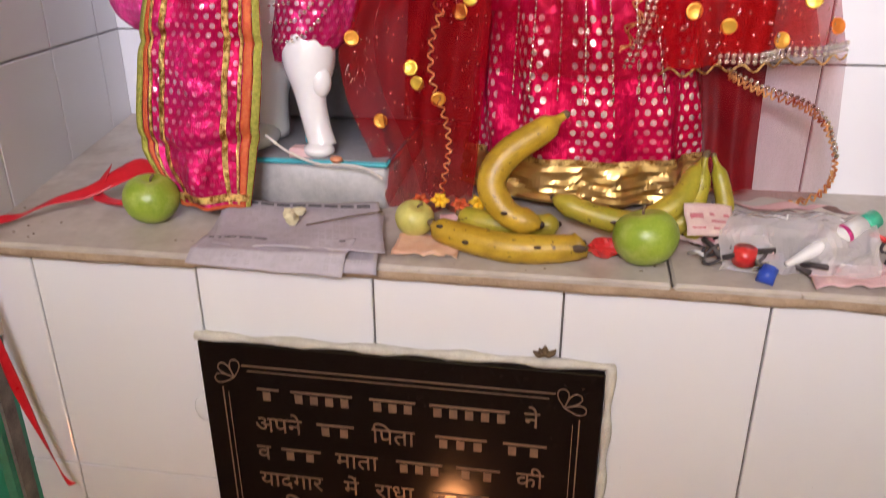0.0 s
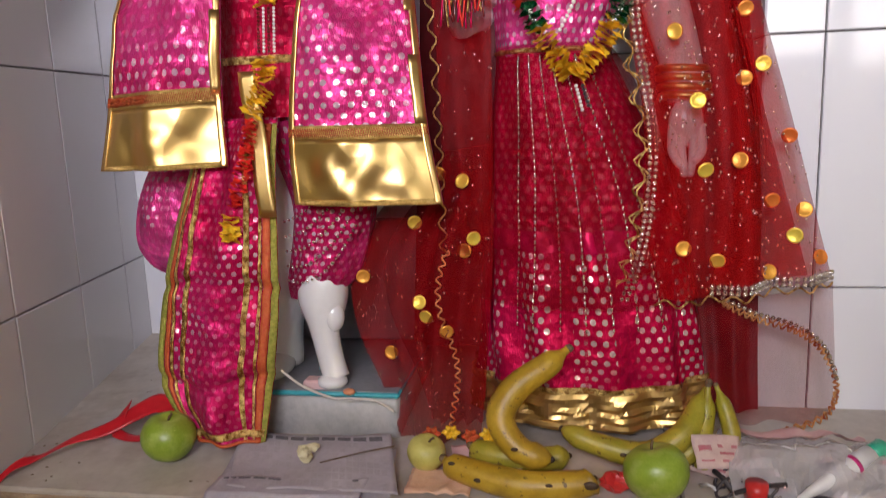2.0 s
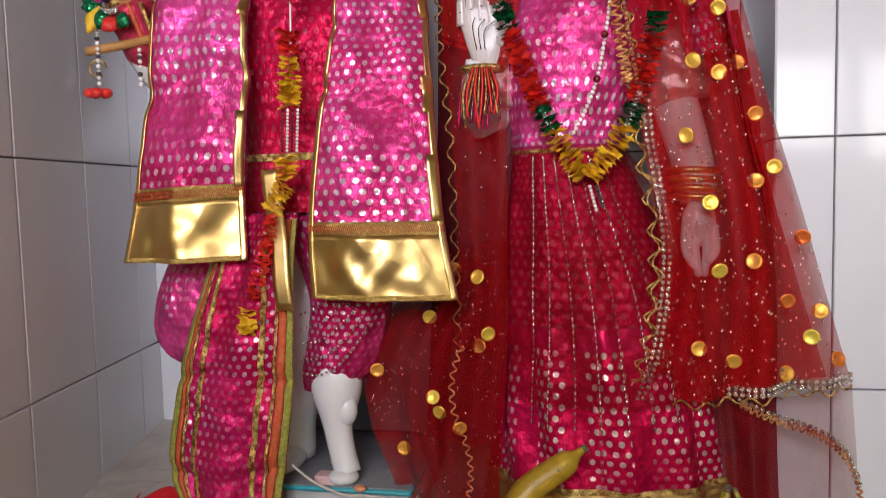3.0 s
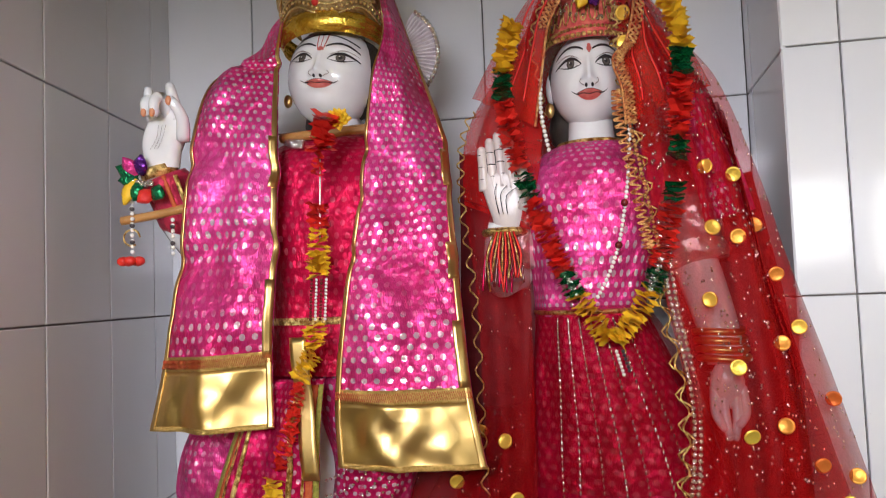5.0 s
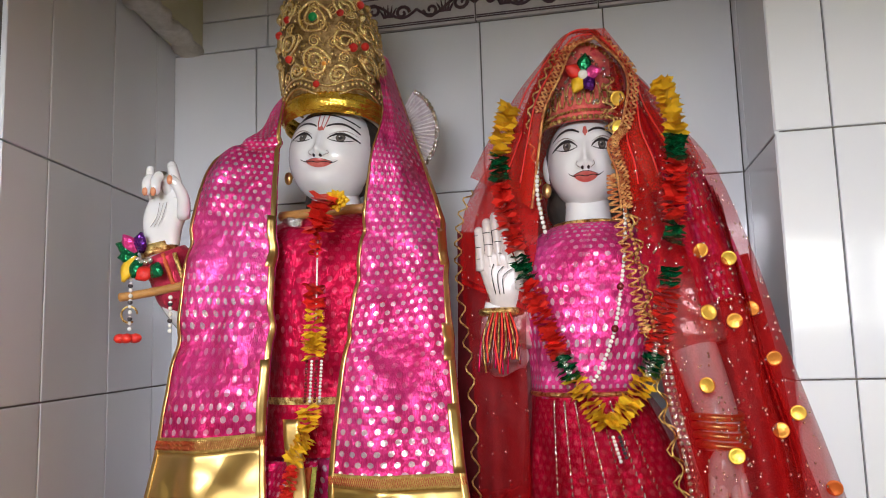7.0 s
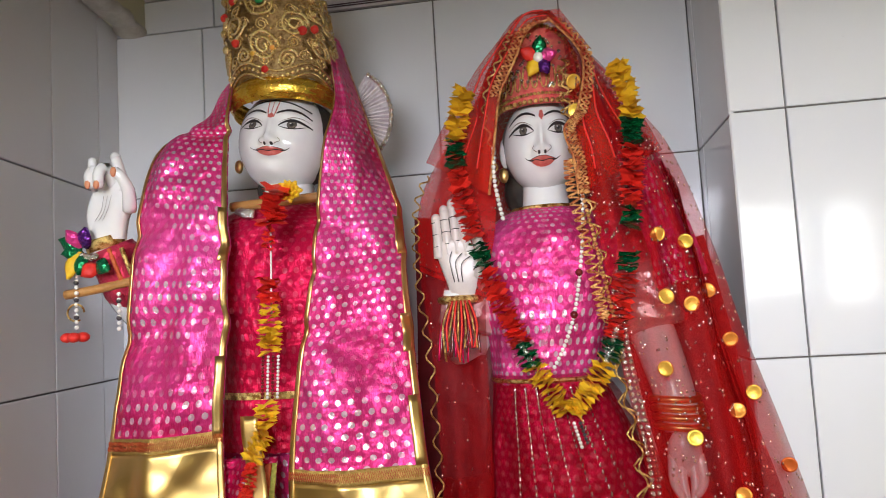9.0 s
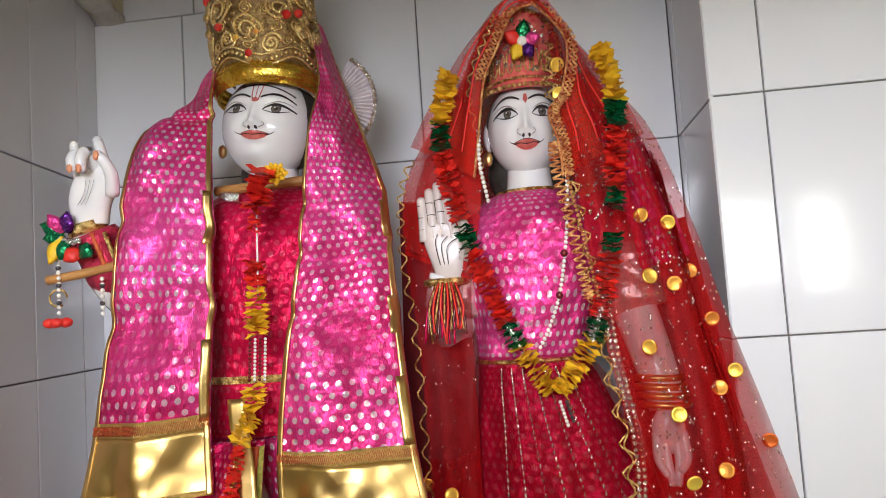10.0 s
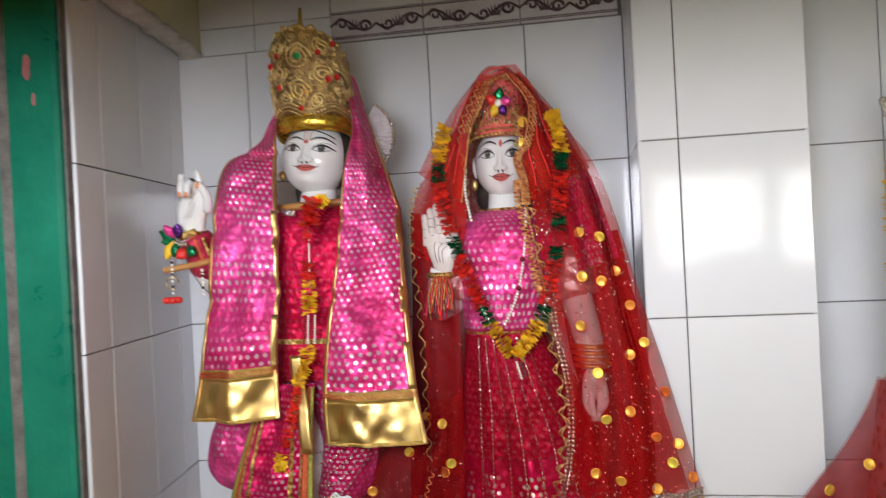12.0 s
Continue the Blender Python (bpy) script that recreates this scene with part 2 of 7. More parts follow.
# near-black maroon for backing sheets that stand in for shaded gaps
GAP_SHADE = surface("maroon_gap_shade", (0.07, 0.002, 0.004), (0.16, 0.004, 0.008), 18, 0.6, relief=0.003, fine=60)
NET_THIN = net_cloth("thin_red_net", (0.36, 0.004, 0.008), 0.36)
NET_DARK = net_cloth("layered_red_net", (0.36, 0.003, 0.005), 0.56, 0.25)
COIN, nt_coin, p_coin = material("gold_and_orange_sequin_coin")
coin_info = nt_coin.nodes.new("ShaderNodeObjectInfo")
nt_coin.links.new(mixc(nt_coin, coin_info.outputs["Random"], (0.95, 0.74, 0.10), (0.90, 0.20, 0.04)), p_coin.inputs["Base Color"])
p_coin.inputs["Metallic"].default_value, p_coin.inputs["Roughness"].default_value = 0.55, 0.36
bump(nt_coin, p_coin, noise_tex(nt_coin, 300, 3), 0.001, 0.6)
YELLOW_RIBBON = surface("yellow_ribbon", (0.80, 0.42, 0.01), (0.90, 0.58, 0.03), 120, 0.45, relief=0.001)
RED_RIBBON = surface("red_ribbon", (0.66, 0.015, 0.012), (0.80, 0.04, 0.02), 120, 0.4, relief=0.001)
GREEN_FOIL = foil("green_foil", (0.0, 0.16, 0.05), (0.01, 0.26, 0.10), 0.25, 120, 0.003, 0.7)
PURPLE_FOIL = foil("purple_foil", (0.08, 0.01, 0.16), (0.16, 0.03, 0.28), 0.25, 120, 0.003, 0.7)
PINK_FOIL = foil("pink_foil", (0.80, 0.03, 0.25), (0.85, 0.10, 0.32), 0.3, 120, 0.003, 0.5)
PEARL = surface("pearl", (0.74, 0.68, 0.58), (0.86, 0.82, 0.76), 90, 0.2, relief=0, coat=0.5)
DARK_BEAD = surface("dark_red_bead", (0.10, 0.01, 0.01), (0.2, 0.02, 0.02), 90, 0.2, relief=0)
RUBY = surface("red_glass_gem", (0.55, 0.02, 0.02), (0.75, 0.05, 0.03), 90, 0.08, relief=0, coat=1.0)
EMERALD = surface("green_glass_gem", (0.01, 0.28, 0.06), (0.02, 0.36, 0.1), 90, 0.08, relief=0, coat=1.0)
WOOD = surface("varnished_wood", (0.36, 0.15, 0.04), (0.52, 0.26, 0.08), 30, 0.35, relief=0.0006, stretch=(1, 6, 6))
# APPLE and BANANA colours lowered to stand in for dim light at the ledge
APPLE = surface("green_apple_skin", (0.20, 0.31, 0.02), (0.31, 0.42, 0.05), 35, 0.34, relief=0.0003, spots=(210, 0.70, (0.55, 0.60, 0.20)))
STALK = surface("brown_stalk", (0.10, 0.06, 0.03), (0.2, 0.13, 0.06), 90, 0.7)
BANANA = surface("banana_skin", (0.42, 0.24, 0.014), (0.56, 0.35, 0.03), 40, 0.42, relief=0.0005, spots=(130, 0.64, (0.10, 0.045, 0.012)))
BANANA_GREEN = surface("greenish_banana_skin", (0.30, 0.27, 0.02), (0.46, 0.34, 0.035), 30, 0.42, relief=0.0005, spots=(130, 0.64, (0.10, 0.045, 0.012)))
BRUISE = surface("black_banana_bruise", (0.03, 0.016, 0.008), (0.10, 0.05, 0.02), 80, 0.6)
PAPER = surface("newsprint", (0.40, 0.35, 0.38), (0.52, 0.47, 0.50), 18, 0.85, relief=0.0006)
PRINT = surface("newspaper_ink", (0.10, 0.09, 0.10), (0.2, 0.18, 0.19), 200, 0.9, relief=0)
GREYPRINT = surface("newspaper_halftone", (0.36, 0.31, 0.32), (0.46, 0.41, 0.42), 300, 0.9, relief=0)
CRUMB = surface("pale_yellow_sweet", (0.72, 0.62, 0.34), (0.82, 0.74, 0.5), 90, 0.6, relief=0.002)
NOTE = surface("faded_banknote", (0.55, 0.36, 0.33), (0.66, 0.50, 0.44), 70, 0.8, relief=0.0004)
PINK_PAPER = surface("pink_wrapper", (0.72, 0.42, 0.42), (0.80, 0.56, 0.54), 50, 0.5, relief=0.001)
ORANGE_CLOTH = surface("peach_paper", (0.74, 0.40, 0.25), (0.80, 0.52, 0.36), 50, 0.6, relief=0.001)
BLUE_CAP = surface("blue_plastic", (0.02, 0.06, 0.38), (0.04, 0.10, 0.5), 60, 0.3, relief=0)
RED_PLASTIC = surface("red_plastic", (0.55, 0.02, 0.02), (0.68, 0.05, 0.04), 60, 0.3, relief=0)
GREEN_CAP = surface("green_plastic", (0.02, 0.42, 0.25), (0.05, 0.52, 0.32), 60, 0.3, relief=0)
WHITE_PLASTIC = surface("white_plastic", (0.72, 0.70, 0.68), (0.8, 0.78, 0.76), 60, 0.3, relief=0)
BLACK_STUFF = surface("dark_trinket", (0.02, 0.018, 0.02), (0.08, 0.06, 0.06), 90, 0.4)
STRING = surface("white_cotton_cord", (0.62, 0.54, 0.48), (0.74, 0.68, 0.62), 200, 0.9)
WHITE_SILK = foil_cloth("white_silk_brocade", (0.66, 0.60, 0.60), (0.78, 0.72, 0.72), (0.75, 0.55, 0.25), 0.03, 0.2, 0.2)
LISTELLO = surface("border_tile_glaze", (0.56, 0.52, 0.52), (0.66, 0.62, 0.62), 30, 0.2, relief=0.0004)
LISTELLO_INK = surface("border_tile_dark_motif", (0.05, 0.025, 0.035), (0.12, 0.06, 0.07), 60, 0.3)
FLAME, nt_flame, p_flame = material("oil_flame")
p_flame.inputs["Emission Color"].default_value = (1.0, 0.36, 0.06, 1)
p_flame.inputs["Emission Strength"].default_value = 1.6
CLEAR, nt_clear, p_clear = material("crinkled_clear_film")
p_clear.inputs["Base Color"].default_value = (0.75, 0.70, 0.70, 1)
p_clear.inputs["Alpha"].default_value = 0.42
p_clear.inputs["Roughness"].default_value = 0.1
bump(nt_clear, p_clear, noise_tex(nt_clear, 60, 3), 0.006, 0.9)


# ---------------- building helpers ----------------
class Geo:
    """Collects points and faces of one mesh, with UV in metres and a material slot per face."""

    def __init__(self):
        self.v, self.f, self.m, self.uv = [], [], [], []

    def add(self, verts, faces, slot=0, uvs=None):
        k = len(self.v)
        self.v += [tuple(p) for p in verts]
        self.uv += uvs if uvs else [(0.0, 0.0)] * len(verts)
        self.f += [tuple(i + k for i in q) for q in faces]
        self.m += [slot] * len(faces)
        return self

    def sheet(self, fn, nu, nv, slot=0, closed=False, wide=0.0, high=0.0):
        """A grid of fn(u, v). Where no size is given, the UV follows the lengths of the middle row and column."""
        pts, uvs, faces = [], [], []
        along = lambda q: sum((Vector(b) - Vector(a)).length for a, b in zip(q, q[1:]))
        wide = wide or along([fn(i / 40, 0.5) for i in range(41)])
        high = high or along([fn(0.5, i / 40) for i in range(41)])
        for j in range(nv + 1):
            for i in range(nu + (0 if closed else 1)):
                u, v = i / nu, j / nv
                pts.append(fn(u, v))
                uvs.append((u * wide, v * high))
        n = nu + (0 if closed else 1)
        for j in range(nv):
            for i in range(nu):
                a, b = j * n + i, j * n + (i + 1) % n
                faces.append((a, b, b + n, a + n))
        return self.add(pts, faces, slot, uvs)

    def tube(self, path, rad, sides=8, slot=0, flat=1.0):
        path = [Vector(p) for p in path]
        pts, faces = [], []
        for i, p in enumerate(path):
            d = (path[min(i + 1, len(path) - 1)] - path[max(i - 1, 0)]).normalized()
            side = d.cross(Vector((0, 1, 0)))
            side = side.normalized() if side.length > 0.05 else d.cross(Vector((0, 0, 1))).normalized()
            up = side.cross(d)
            r = rad(i / (len(path) - 1)) if callable(rad) else rad
            for k in range(sides):
                a = 2 * math.pi * k / sides
                pts.append(p + side * (r * math.cos(a)) + up * (r * flat * math.sin(a)))
        n = sides
        for i in range(len(path) - 1):
            for k in range(n):
                faces.append((i * n + k, i * n + (k + 1) % n, (i + 1) * n + (k + 1) % n, (i + 1) * n + k))
        faces += [tuple(range(n))[::-1], tuple((len(path) - 1) * n + k for k in range(n))]
        return self.add(pts, faces, slot)

    def ball(self, c, r, seg=10, slot=0, fn=None):
        r = r if isinstance(r, tuple) else (r, r, r)
        rings = max(4, seg * 2 // 3)
        pts = []
        for j in range(rings + 1):
            t = math.pi * j / rings
            for i in range(seg):
                a = 2 * math.pi * i / seg
                q = Vector((math.sin(t) * math.cos(a), math.sin(t) * math.sin(a), math.cos(t)))
                w = fn(q) if fn else q
                pts.append((c[0] + r[0] * w[0], c[1] + r[1] * w[1], c[2] + r[2] * w[2]))
        faces = [(j * seg + i, (j + 1) * seg + i, (j + 1) * seg + (i + 1) % seg, j * seg + (i + 1) % seg) for j in range(rings) for i in range(seg)]
        return self.add(pts, faces, slot)

    def box(self, lo, hi, chamfer=0.0, slot=0, m=None):
        c = chamfer
        pts = []
        for ax in range(3):
            for s in (0, 1):
                o = [i for i in range(3) if i != ax]
                for a, b in ((0, 0), (1, 0), (1, 1), (0, 1)):
                    p = [0, 0, 0]
                    p[ax] = hi[ax] if s else lo[ax]
                    p[o[0]] = hi[o[0]] - c if a else lo[o[0]] + c
                    p[o[1]] = hi[o[1]] - c if b else lo[o[1]] + c
                    pts.append(p)
        bm = bmesh.new()
        vs = [bm.verts.new(p) for p in pts]
        bmesh.ops.convex_hull(bm, input=vs)
        bmesh.ops.remove_doubles(bm, verts=bm.verts[:], dist=1e-6)
        bmesh.ops.dissolve_limit(bm, angle_limit=0.01, verts=bm.verts[:], edges=bm.edges[:])
        bm.verts.index_update()
        vv = [m @ v.co if m else v.co.copy() for v in bm.verts]
        ff = [tuple(v.index for v in f.verts) for f in bm.faces]
        bm.free()
        return self.add(vv, ff, slot)

    def polygon(self, pts, slot=0):
        return self.add(pts, [tuple(range(len(pts)))], slot)

    def mesh(self, name, mats, smooth=True):
        me = bpy.data.meshes.new(name)
        me.from_pydata(self.v, [], self.f)
        for m in mats if isinstance(mats, (list, tuple)) else [mats]:
            me.materials.append(m)
        me.polygons.foreach_set("material_index", self.m)
        me.polygons.foreach_set("use_smooth", [smooth] * len(self.f))
        layer = me.uv_layers.new(name="UVMap")
        idx = np.zeros(len(me.loops), dtype=np.int32)
        me.loops.foreach_get("vertex_index", idx)
        layer.data.foreach_set("uv", np.array(self.uv, dtype=np.float32)[idx].ravel())
        me.update()
        return me


BASES = {}


def thing(name, base, label, category, group="", kind=""):
    ob = new(name)
    ob.empty_display_size = 0.02
    ob.location = base
    BASES[ob.name] = Vector(base)
    return tagged(ob, label, category, group, kind)


def part(name, geo, mats, parent, label="", smooth=True, solid=0.0):
    """One mesh under a thing (or under a part), built in world metres."""
    ob = new(name, geo.mesh(name, mats, smooth))
    ob.parent = parent
    if parent.name in BASES:
        ob.matrix_parent_inverse = Matrix.Translation(-BASES[parent.name])
    if solid:
        s = ob.modifiers.new("thickness", "SOLIDIFY")
        s.thickness, s.offset = solid, 0.0
    return tagged(ob, label) if label else ob


def solo(name, geo, mats, base, label, category, group="", kind="", smooth=True, solid=0.0):
    """A thing made of one mesh, with its origin at its base."""
    b = Vector(base)
    geo.v = [tuple(Vector(p) - b) for p in geo.v]
    ob = new(name, geo.mesh(name, mats, smooth))
    ob.location = b
    BASES[ob.name] = Vector((0, 0, 0))
    if solid:
        s = ob.modifiers.new("thickness", "SOLIDIFY")
        s.thickness, s.offset = solid, 0.0
    return tagged(ob, label, category, group, kind)


def smoothstep_rows(rows, v):
    """A point on a smooth curve through rows of equal weight, v from 0 to 1 (Catmull-Rom)."""
    n = len(rows) - 1
    s = min(max(v, 0.0), 1.0) * n
    i = min(int(s), n - 1)
    t = s - i
    p0, p1, p2, p3 = (Vector(rows[min(max(k, 0), n)]) for k in (i - 1, i, i + 1, i + 2))
    return 0.5 * (2 * p1 + (p2 - p0) * t + (2 * p0 - 5 * p1 + 4 * p2 - p3) * t * t + (3 * p1 - p0 - 3 * p2 + p3) * t ** 3)


def curve(rows, n):
    return [smoothstep_rows(rows, i / n) for i in range(n + 1)]


def drape(one, two, bulge=0.02, folds=0.0, waves=3, crease=0.0, creases=(), seed=0.0, depth=0.006):
    """A hanging cloth between two edge curves, bulging to the front, with soft vertical folds and pressed creases."""
    def fn(u, v):
        a, b = smoothstep_rows(one, v), smoothstep_rows(two, v)
        p = a.lerp(b, u)
        p.y -= bulge * math.sin(math.pi * u)
        p.y -= folds * math.sin(2 * math.pi * waves * u + 2.0 * math.sin(3 * v + seed)) * (0.4 + 0.6 * math.sin(math.pi * u))
        q = noise.noise(Vector((p.x * 14 + seed, p.z * 11, seed)))
        d = depth * (0.12 + 0.88 * math.sin(math.pi * u))
        p.y += d * q + d * 0.5 * noise.noise(Vector((p.x * 40, p.z * 34, seed + 5)))
        for c in creases:
            p.y += crease * math.exp(-((v - c - 0.02 * math.sin(5 * u + seed + c * 9)) / 0.016) ** 2)
        return p
    return fn


def strip(fn, u0, u1, v0, v1, nu, nv, lift=0.0018):
    """Part of a drape, laid a little in front of it."""
    def g(u, v):
        p = fn(u0 + (u1 - u0) * u, v0 + (v1 - v0) * v)
        return Vector((p.x, p.y - lift, p.z))
    return Geo().sheet(g, nu, nv)


def beads(path, r, gap, slot=0, geo=None, seg=8):
    geo = geo or Geo()
    path = [Vector(p) for p in path]
    walk_len, left = 0.0, 0.0
    for a, b in zip(path, path[1:]):
        d = (b - a).length
        while left <= d:
            geo.ball(a.lerp(b, left / max(d, 1e-6)), r, seg, slot)
            left += gap
        left -= d
    return geo


# ---------------- structure ----------------
LEDGE_Z, BACK_Y = 0.70, 0.465
ledge_z = lambda y: LEDGE_Z + 0.073 * y
tile_cache = {}


def tile_mesh(w, h, t=0.006, mat=None):
    key = (round(w, 4), round(h, 4), mat.name)
    if key not in tile_cache:
        g = Geo()
        c = 0.0012
        outer = [(0, 0, 0), (w, 0, 0), (w, 0, h), (0, 0, h)]
        rim = [(0, -t + c, 0), (w, -t + c, 0), (w, -t + c, h), (0, -t + c, h)]
        face = [(c, -t, c), (w - c, -t, c), (w - c, -t, h - c), (c, -t, h - c)]
        faces = [(8, 9, 10, 11)] + [(i, (i + 1) % 4, 4 + (i + 1) % 4, 4 + i) for i in range(4)] + [(4 + i, 4 + (i + 1) % 4, 8 + (i + 1) % 4, 8 + i) for i in range(4)]
        g.add(outer + rim + face, faces)
        tile_cache[key] = g.mesh("tile", mat, smooth=False)
    return tile_cache[key]


TILE_JOBS = []


def tiled(parent, xs, zs, m, gap=0.0022, mat=None):
    """Tiles between the joints xs and zs on a wall whose local frame (x along, -y out, z up) is m. They are laid at the end of the file."""
    TILE_JOBS.append((parent, xs, zs, m, gap, mat or TILE))


def structure(name, geo, mats, label, smooth=False):
    return tagged(new(name, geo.mesh(name, mats, smooth)), label, name.split("_")[0], kind="structure")


# floor stays out of view; its red only warms the bounced light
structure("floor", Geo().box((-2.2, ROOM_Y - 0.2, -0.1), (2.2, 0.0, 0.0)), FLOOR, "unseen floor, reddish to bounce warm light on the platform")
structure("ceiling", Geo().box((-2.2, ROOM_Y - 0.2, 2.45), (2.2, 0.65, 2.55)), PLASTER, "cream plastered ceiling over shrine and room")

wall_back = structure("wall_back", Geo().box((-0.95, BACK_Y + 0.006, 0.0), (1.5, BACK_Y + 0.15, 2.45)), GROUT, "white glazed tile wall behind the statues")
tiled(wall_back, (-0.78, -0.58, -0.38, -0.18, 0.02, 0.214), (0.573, 0.873, 1.173, 1.473, 1.757), pose(0, BACK_Y + 0.006, 0))
tiled(wall_back, (-0.758, -0.558, -0.386), (1.757, 1.815, 2.115, 2.44), pose(0, BACK_Y + 0.006, 0))
tiled(wall_back, (-0.386, -0.186, 0.014, 0.214), (1.822, 2.122, 2.44), pose(0, BACK_Y + 0.006, 0))
tiled(wall_back, (0.489, 0.68, 0.88, 1.08, 1.28, 1.48), (0.573, 0.873, 1.173, 1.473, 1.773, 2.073, 2.44), pose(0, BACK_Y + 0.006, 0))

# the side wall of the niche stands a little askew
SIDE = pose(-0.659, 0.0, 0, 0, 0, 90 + 9.5)
wall_left = structure("wall_left", Geo().box((-0.03, 0.006, 0.0), (0.50, 0.11, 2.45), m=SIDE), GROUT, "white glazed tile side wall of the shrine niche")
tiled(wall_left, (-0.015, 0.079, 0.244, 0.393, 0.472), (0.573, 0.873, 1.173, 1.473, 1.773, 2.073, 2.44), SIDE @ pose(0, 0.006, 0))

PX0, PX1, PY = 0.214, 0.489, 0.252
pillar = structure("pillar", Geo().box((PX0 + 0.006, PY + 0.006, 0.0), (PX1 - 0.006, BACK_Y + 0.006, 2.45)), GROUT, "white tiled pillar between two shrine niches")
tiled(pillar, (PX0, 0.281, PX1), (0.573, 0.873, 1.174, 1.477, 1.777, 2.077, 2.44), pose(0, PY + 0.006, 0))
tiled(pillar, (0.0, 0.038, 0.214), (0.573, 0.873, 1.173, 1.473, 1.773, 2.073, 2.44), pose(PX0 + 0.006, BACK_Y + 0.001, 0, 0, 0, -90))
tiled(pillar, (0.0, 0.15, 0.214), (0.573, 0.873, 1.173, 1.473, 1.773, 2.073, 2.44), pose(PX1 - 0.006, PY + 0.001, 0, 0, 0, 90))

platform = structure("platform", Geo().box((-0.80, 0.006, 0.0), (1.5, BACK_Y, 0.674)), GROUT, "white tiled platform that carries the statues")
tiled(platform, (-0.80, -0.6, -0.4, -0.2, 0.0, 0.2, 0.4, 0.6, 0.8, 1.0, 1.2, 1.4), (0.0, 0.09, 0.39, 0.688), pose(0, 0.006, 0))

room = Geo()
for lo, hi in (((-2.3, ROOM_Y, 0), (-2.2, 0.0, 2.45)), ((2.2, ROOM_Y, 0), (2.3, 0.0, 2.45)), ((-2.2, 0.0, 0), (-0.83, 0.1, 2.45)), ((1.5, 0.0, 0), (2.2, 0.1, 2.45)), ((1.5, 0.1, 0), (1.6, 0.65, 2.45))):
    room.box(lo, hi)
structure("wall_room", room, PLASTER, "cream plastered walls of the temple room")
front = Geo()
wy0, wy1 = ROOM_Y - 0.12, ROOM_Y
for lo, hi in (((-2.3, 0), (-0.43, 2.45)), ((-0.43, 0), (0.36, 0.92)), ((-0.43, 1.92), (0.36, 2.45)), ((0.36, 0), (0.43, 2.45)), ((0.43, 0), (1.12, 1.20)), ((0.43, 1.56), (1.12, 2.45)), ((1.12, 0), (2.3, 2.45))):
    front.box((lo[0], wy0, lo[1]), (hi[0], wy1, hi[1]))
# added behind the view to cut daylight on the lower part of the shrine
structure("wall_parapet", Geo().box((-2.2, -1.34, 0.0), (2.2, -1.25, 1.19)).box((-2.2, -1.338, 1.19), (0.40, -1.252, 1.31)), PLASTER, "unseen half-height wall added to keep daylight off the lower shrine")
structure("wall_front", front, PLASTER, "plastered entrance wall with two daylight openings")
win = thing("window_1", (0.775, ROOM_Y, 1.20), "barred window opening bright with daylight", "window", kind="structure")
part("mullion", Geo().box((0.857, wy0 + 0.03, 1.20), (0.918, wy0 + 0.09, 1.56)), GREEN_PAINT, win, smooth=False)
part("shutter", Geo().box((0.60, wy0 + 0.03, 1.20), (0.857, wy0 + 0.07, 1.25)), GREEN_PAINT, win, smooth=False)
# beam added above the view, only to cut daylight on the upper walls
structure("canopy_beam", Geo().box((-2.2, -0.64, 1.554), (2.2, -0.56, 2.45)), SOFFIT, "unseen yellow-green beam added to shade the upper niche")
# unseen slab, set just out of view to shade the top of the back wall
structure("lintel", Geo().box((-0.83, -0.06, 1.74), (1.5, 0.03, 2.45)), SOFFIT, "unseen slab added over the niche front to shade the wall top")
# soffit added out of view as a yellow-green reflector
structure("niche_soffit", Geo().box((-0.90, 0.03, 2.02), (1.5, BACK_Y + 0.1, 2.1)), SOFFIT, "unseen yellow-green soffit added to tint light bounced on the upper walls")

# ledge of stone slabs with a stained cement lip
ledge = tagged(new("ledge", Geo().box((-0.80, 0.009, 0.674), (1.5, BACK_Y, 0.6872)).mesh("ledge", EDGE, False)), "stained stone ledge along the platform top", "ledge", kind="structure")
SLOPE = pose(0, 0, 0, math.degrees(math.atan(0.073)), 0, 0)
for x0, x1, y0 in ((-0.80, -0.392, -0.012), (-0.390, 0.103, -0.006), (0.105, 0.50, -0.006), (0.502, 1.5, -0.006)):
    sl = part("slab", Geo().box((x0, y0, 0.6875), (x1, BACK_Y + 0.004, 0.70), 0.0025), STONE, ledge, smooth=False)
    sl.matrix_basis = Matrix.Translation((0, 0, 0.70)) @ SLOPE @ Matrix.Translation((0, 0, -0.70))
lip = Geo()


def lip_point(u, v):
    x = -0.79 + 2.2 * u
    a = math.pi * v
    k = 0.5 + 0.8 * noise.noise(Vector((x * 18, 0, 3)))
    return (x, (-0.013 if x < -0.391 else -0.007) + 0.005 - 0.007 * math.sin(a) * (0.8 + 0.4 * k), 0.6890 - 0.0062 * math.cos(a) - 0.002 * k)


lip.sheet(lip_point, 220, 4)
part("cement_lip", lip, EDGE, ledge, "brown stained cement edge")

# thickened wall above the tiles, with a lumpy cement lower edge
beam = thing("cement_beam", (-0.74, 0.2, 1.765), "rough off-white cement beam along the side wall", "beam", kind="structure")
part("face", Geo().box((0.03, -0.052, 1.768), (0.474, -0.001, 2.01), m=SIDE), PLASTER, beam, smooth=False)
g = Geo()


def beam_point(u, v):
    a = 2 * math.pi * u
    k = 0.5 + 0.9 * noise.noise(Vector((v * 14, math.cos(a), math.sin(a))))
    r = 0.010 + 0.006 * k
    return SIDE @ Vector((0.470 - 0.43 * v, -0.030 + 1.9 * r * math.cos(a), 1.766 + r * math.sin(a)))


g.sheet(beam_point, 14, 60, closed=True)
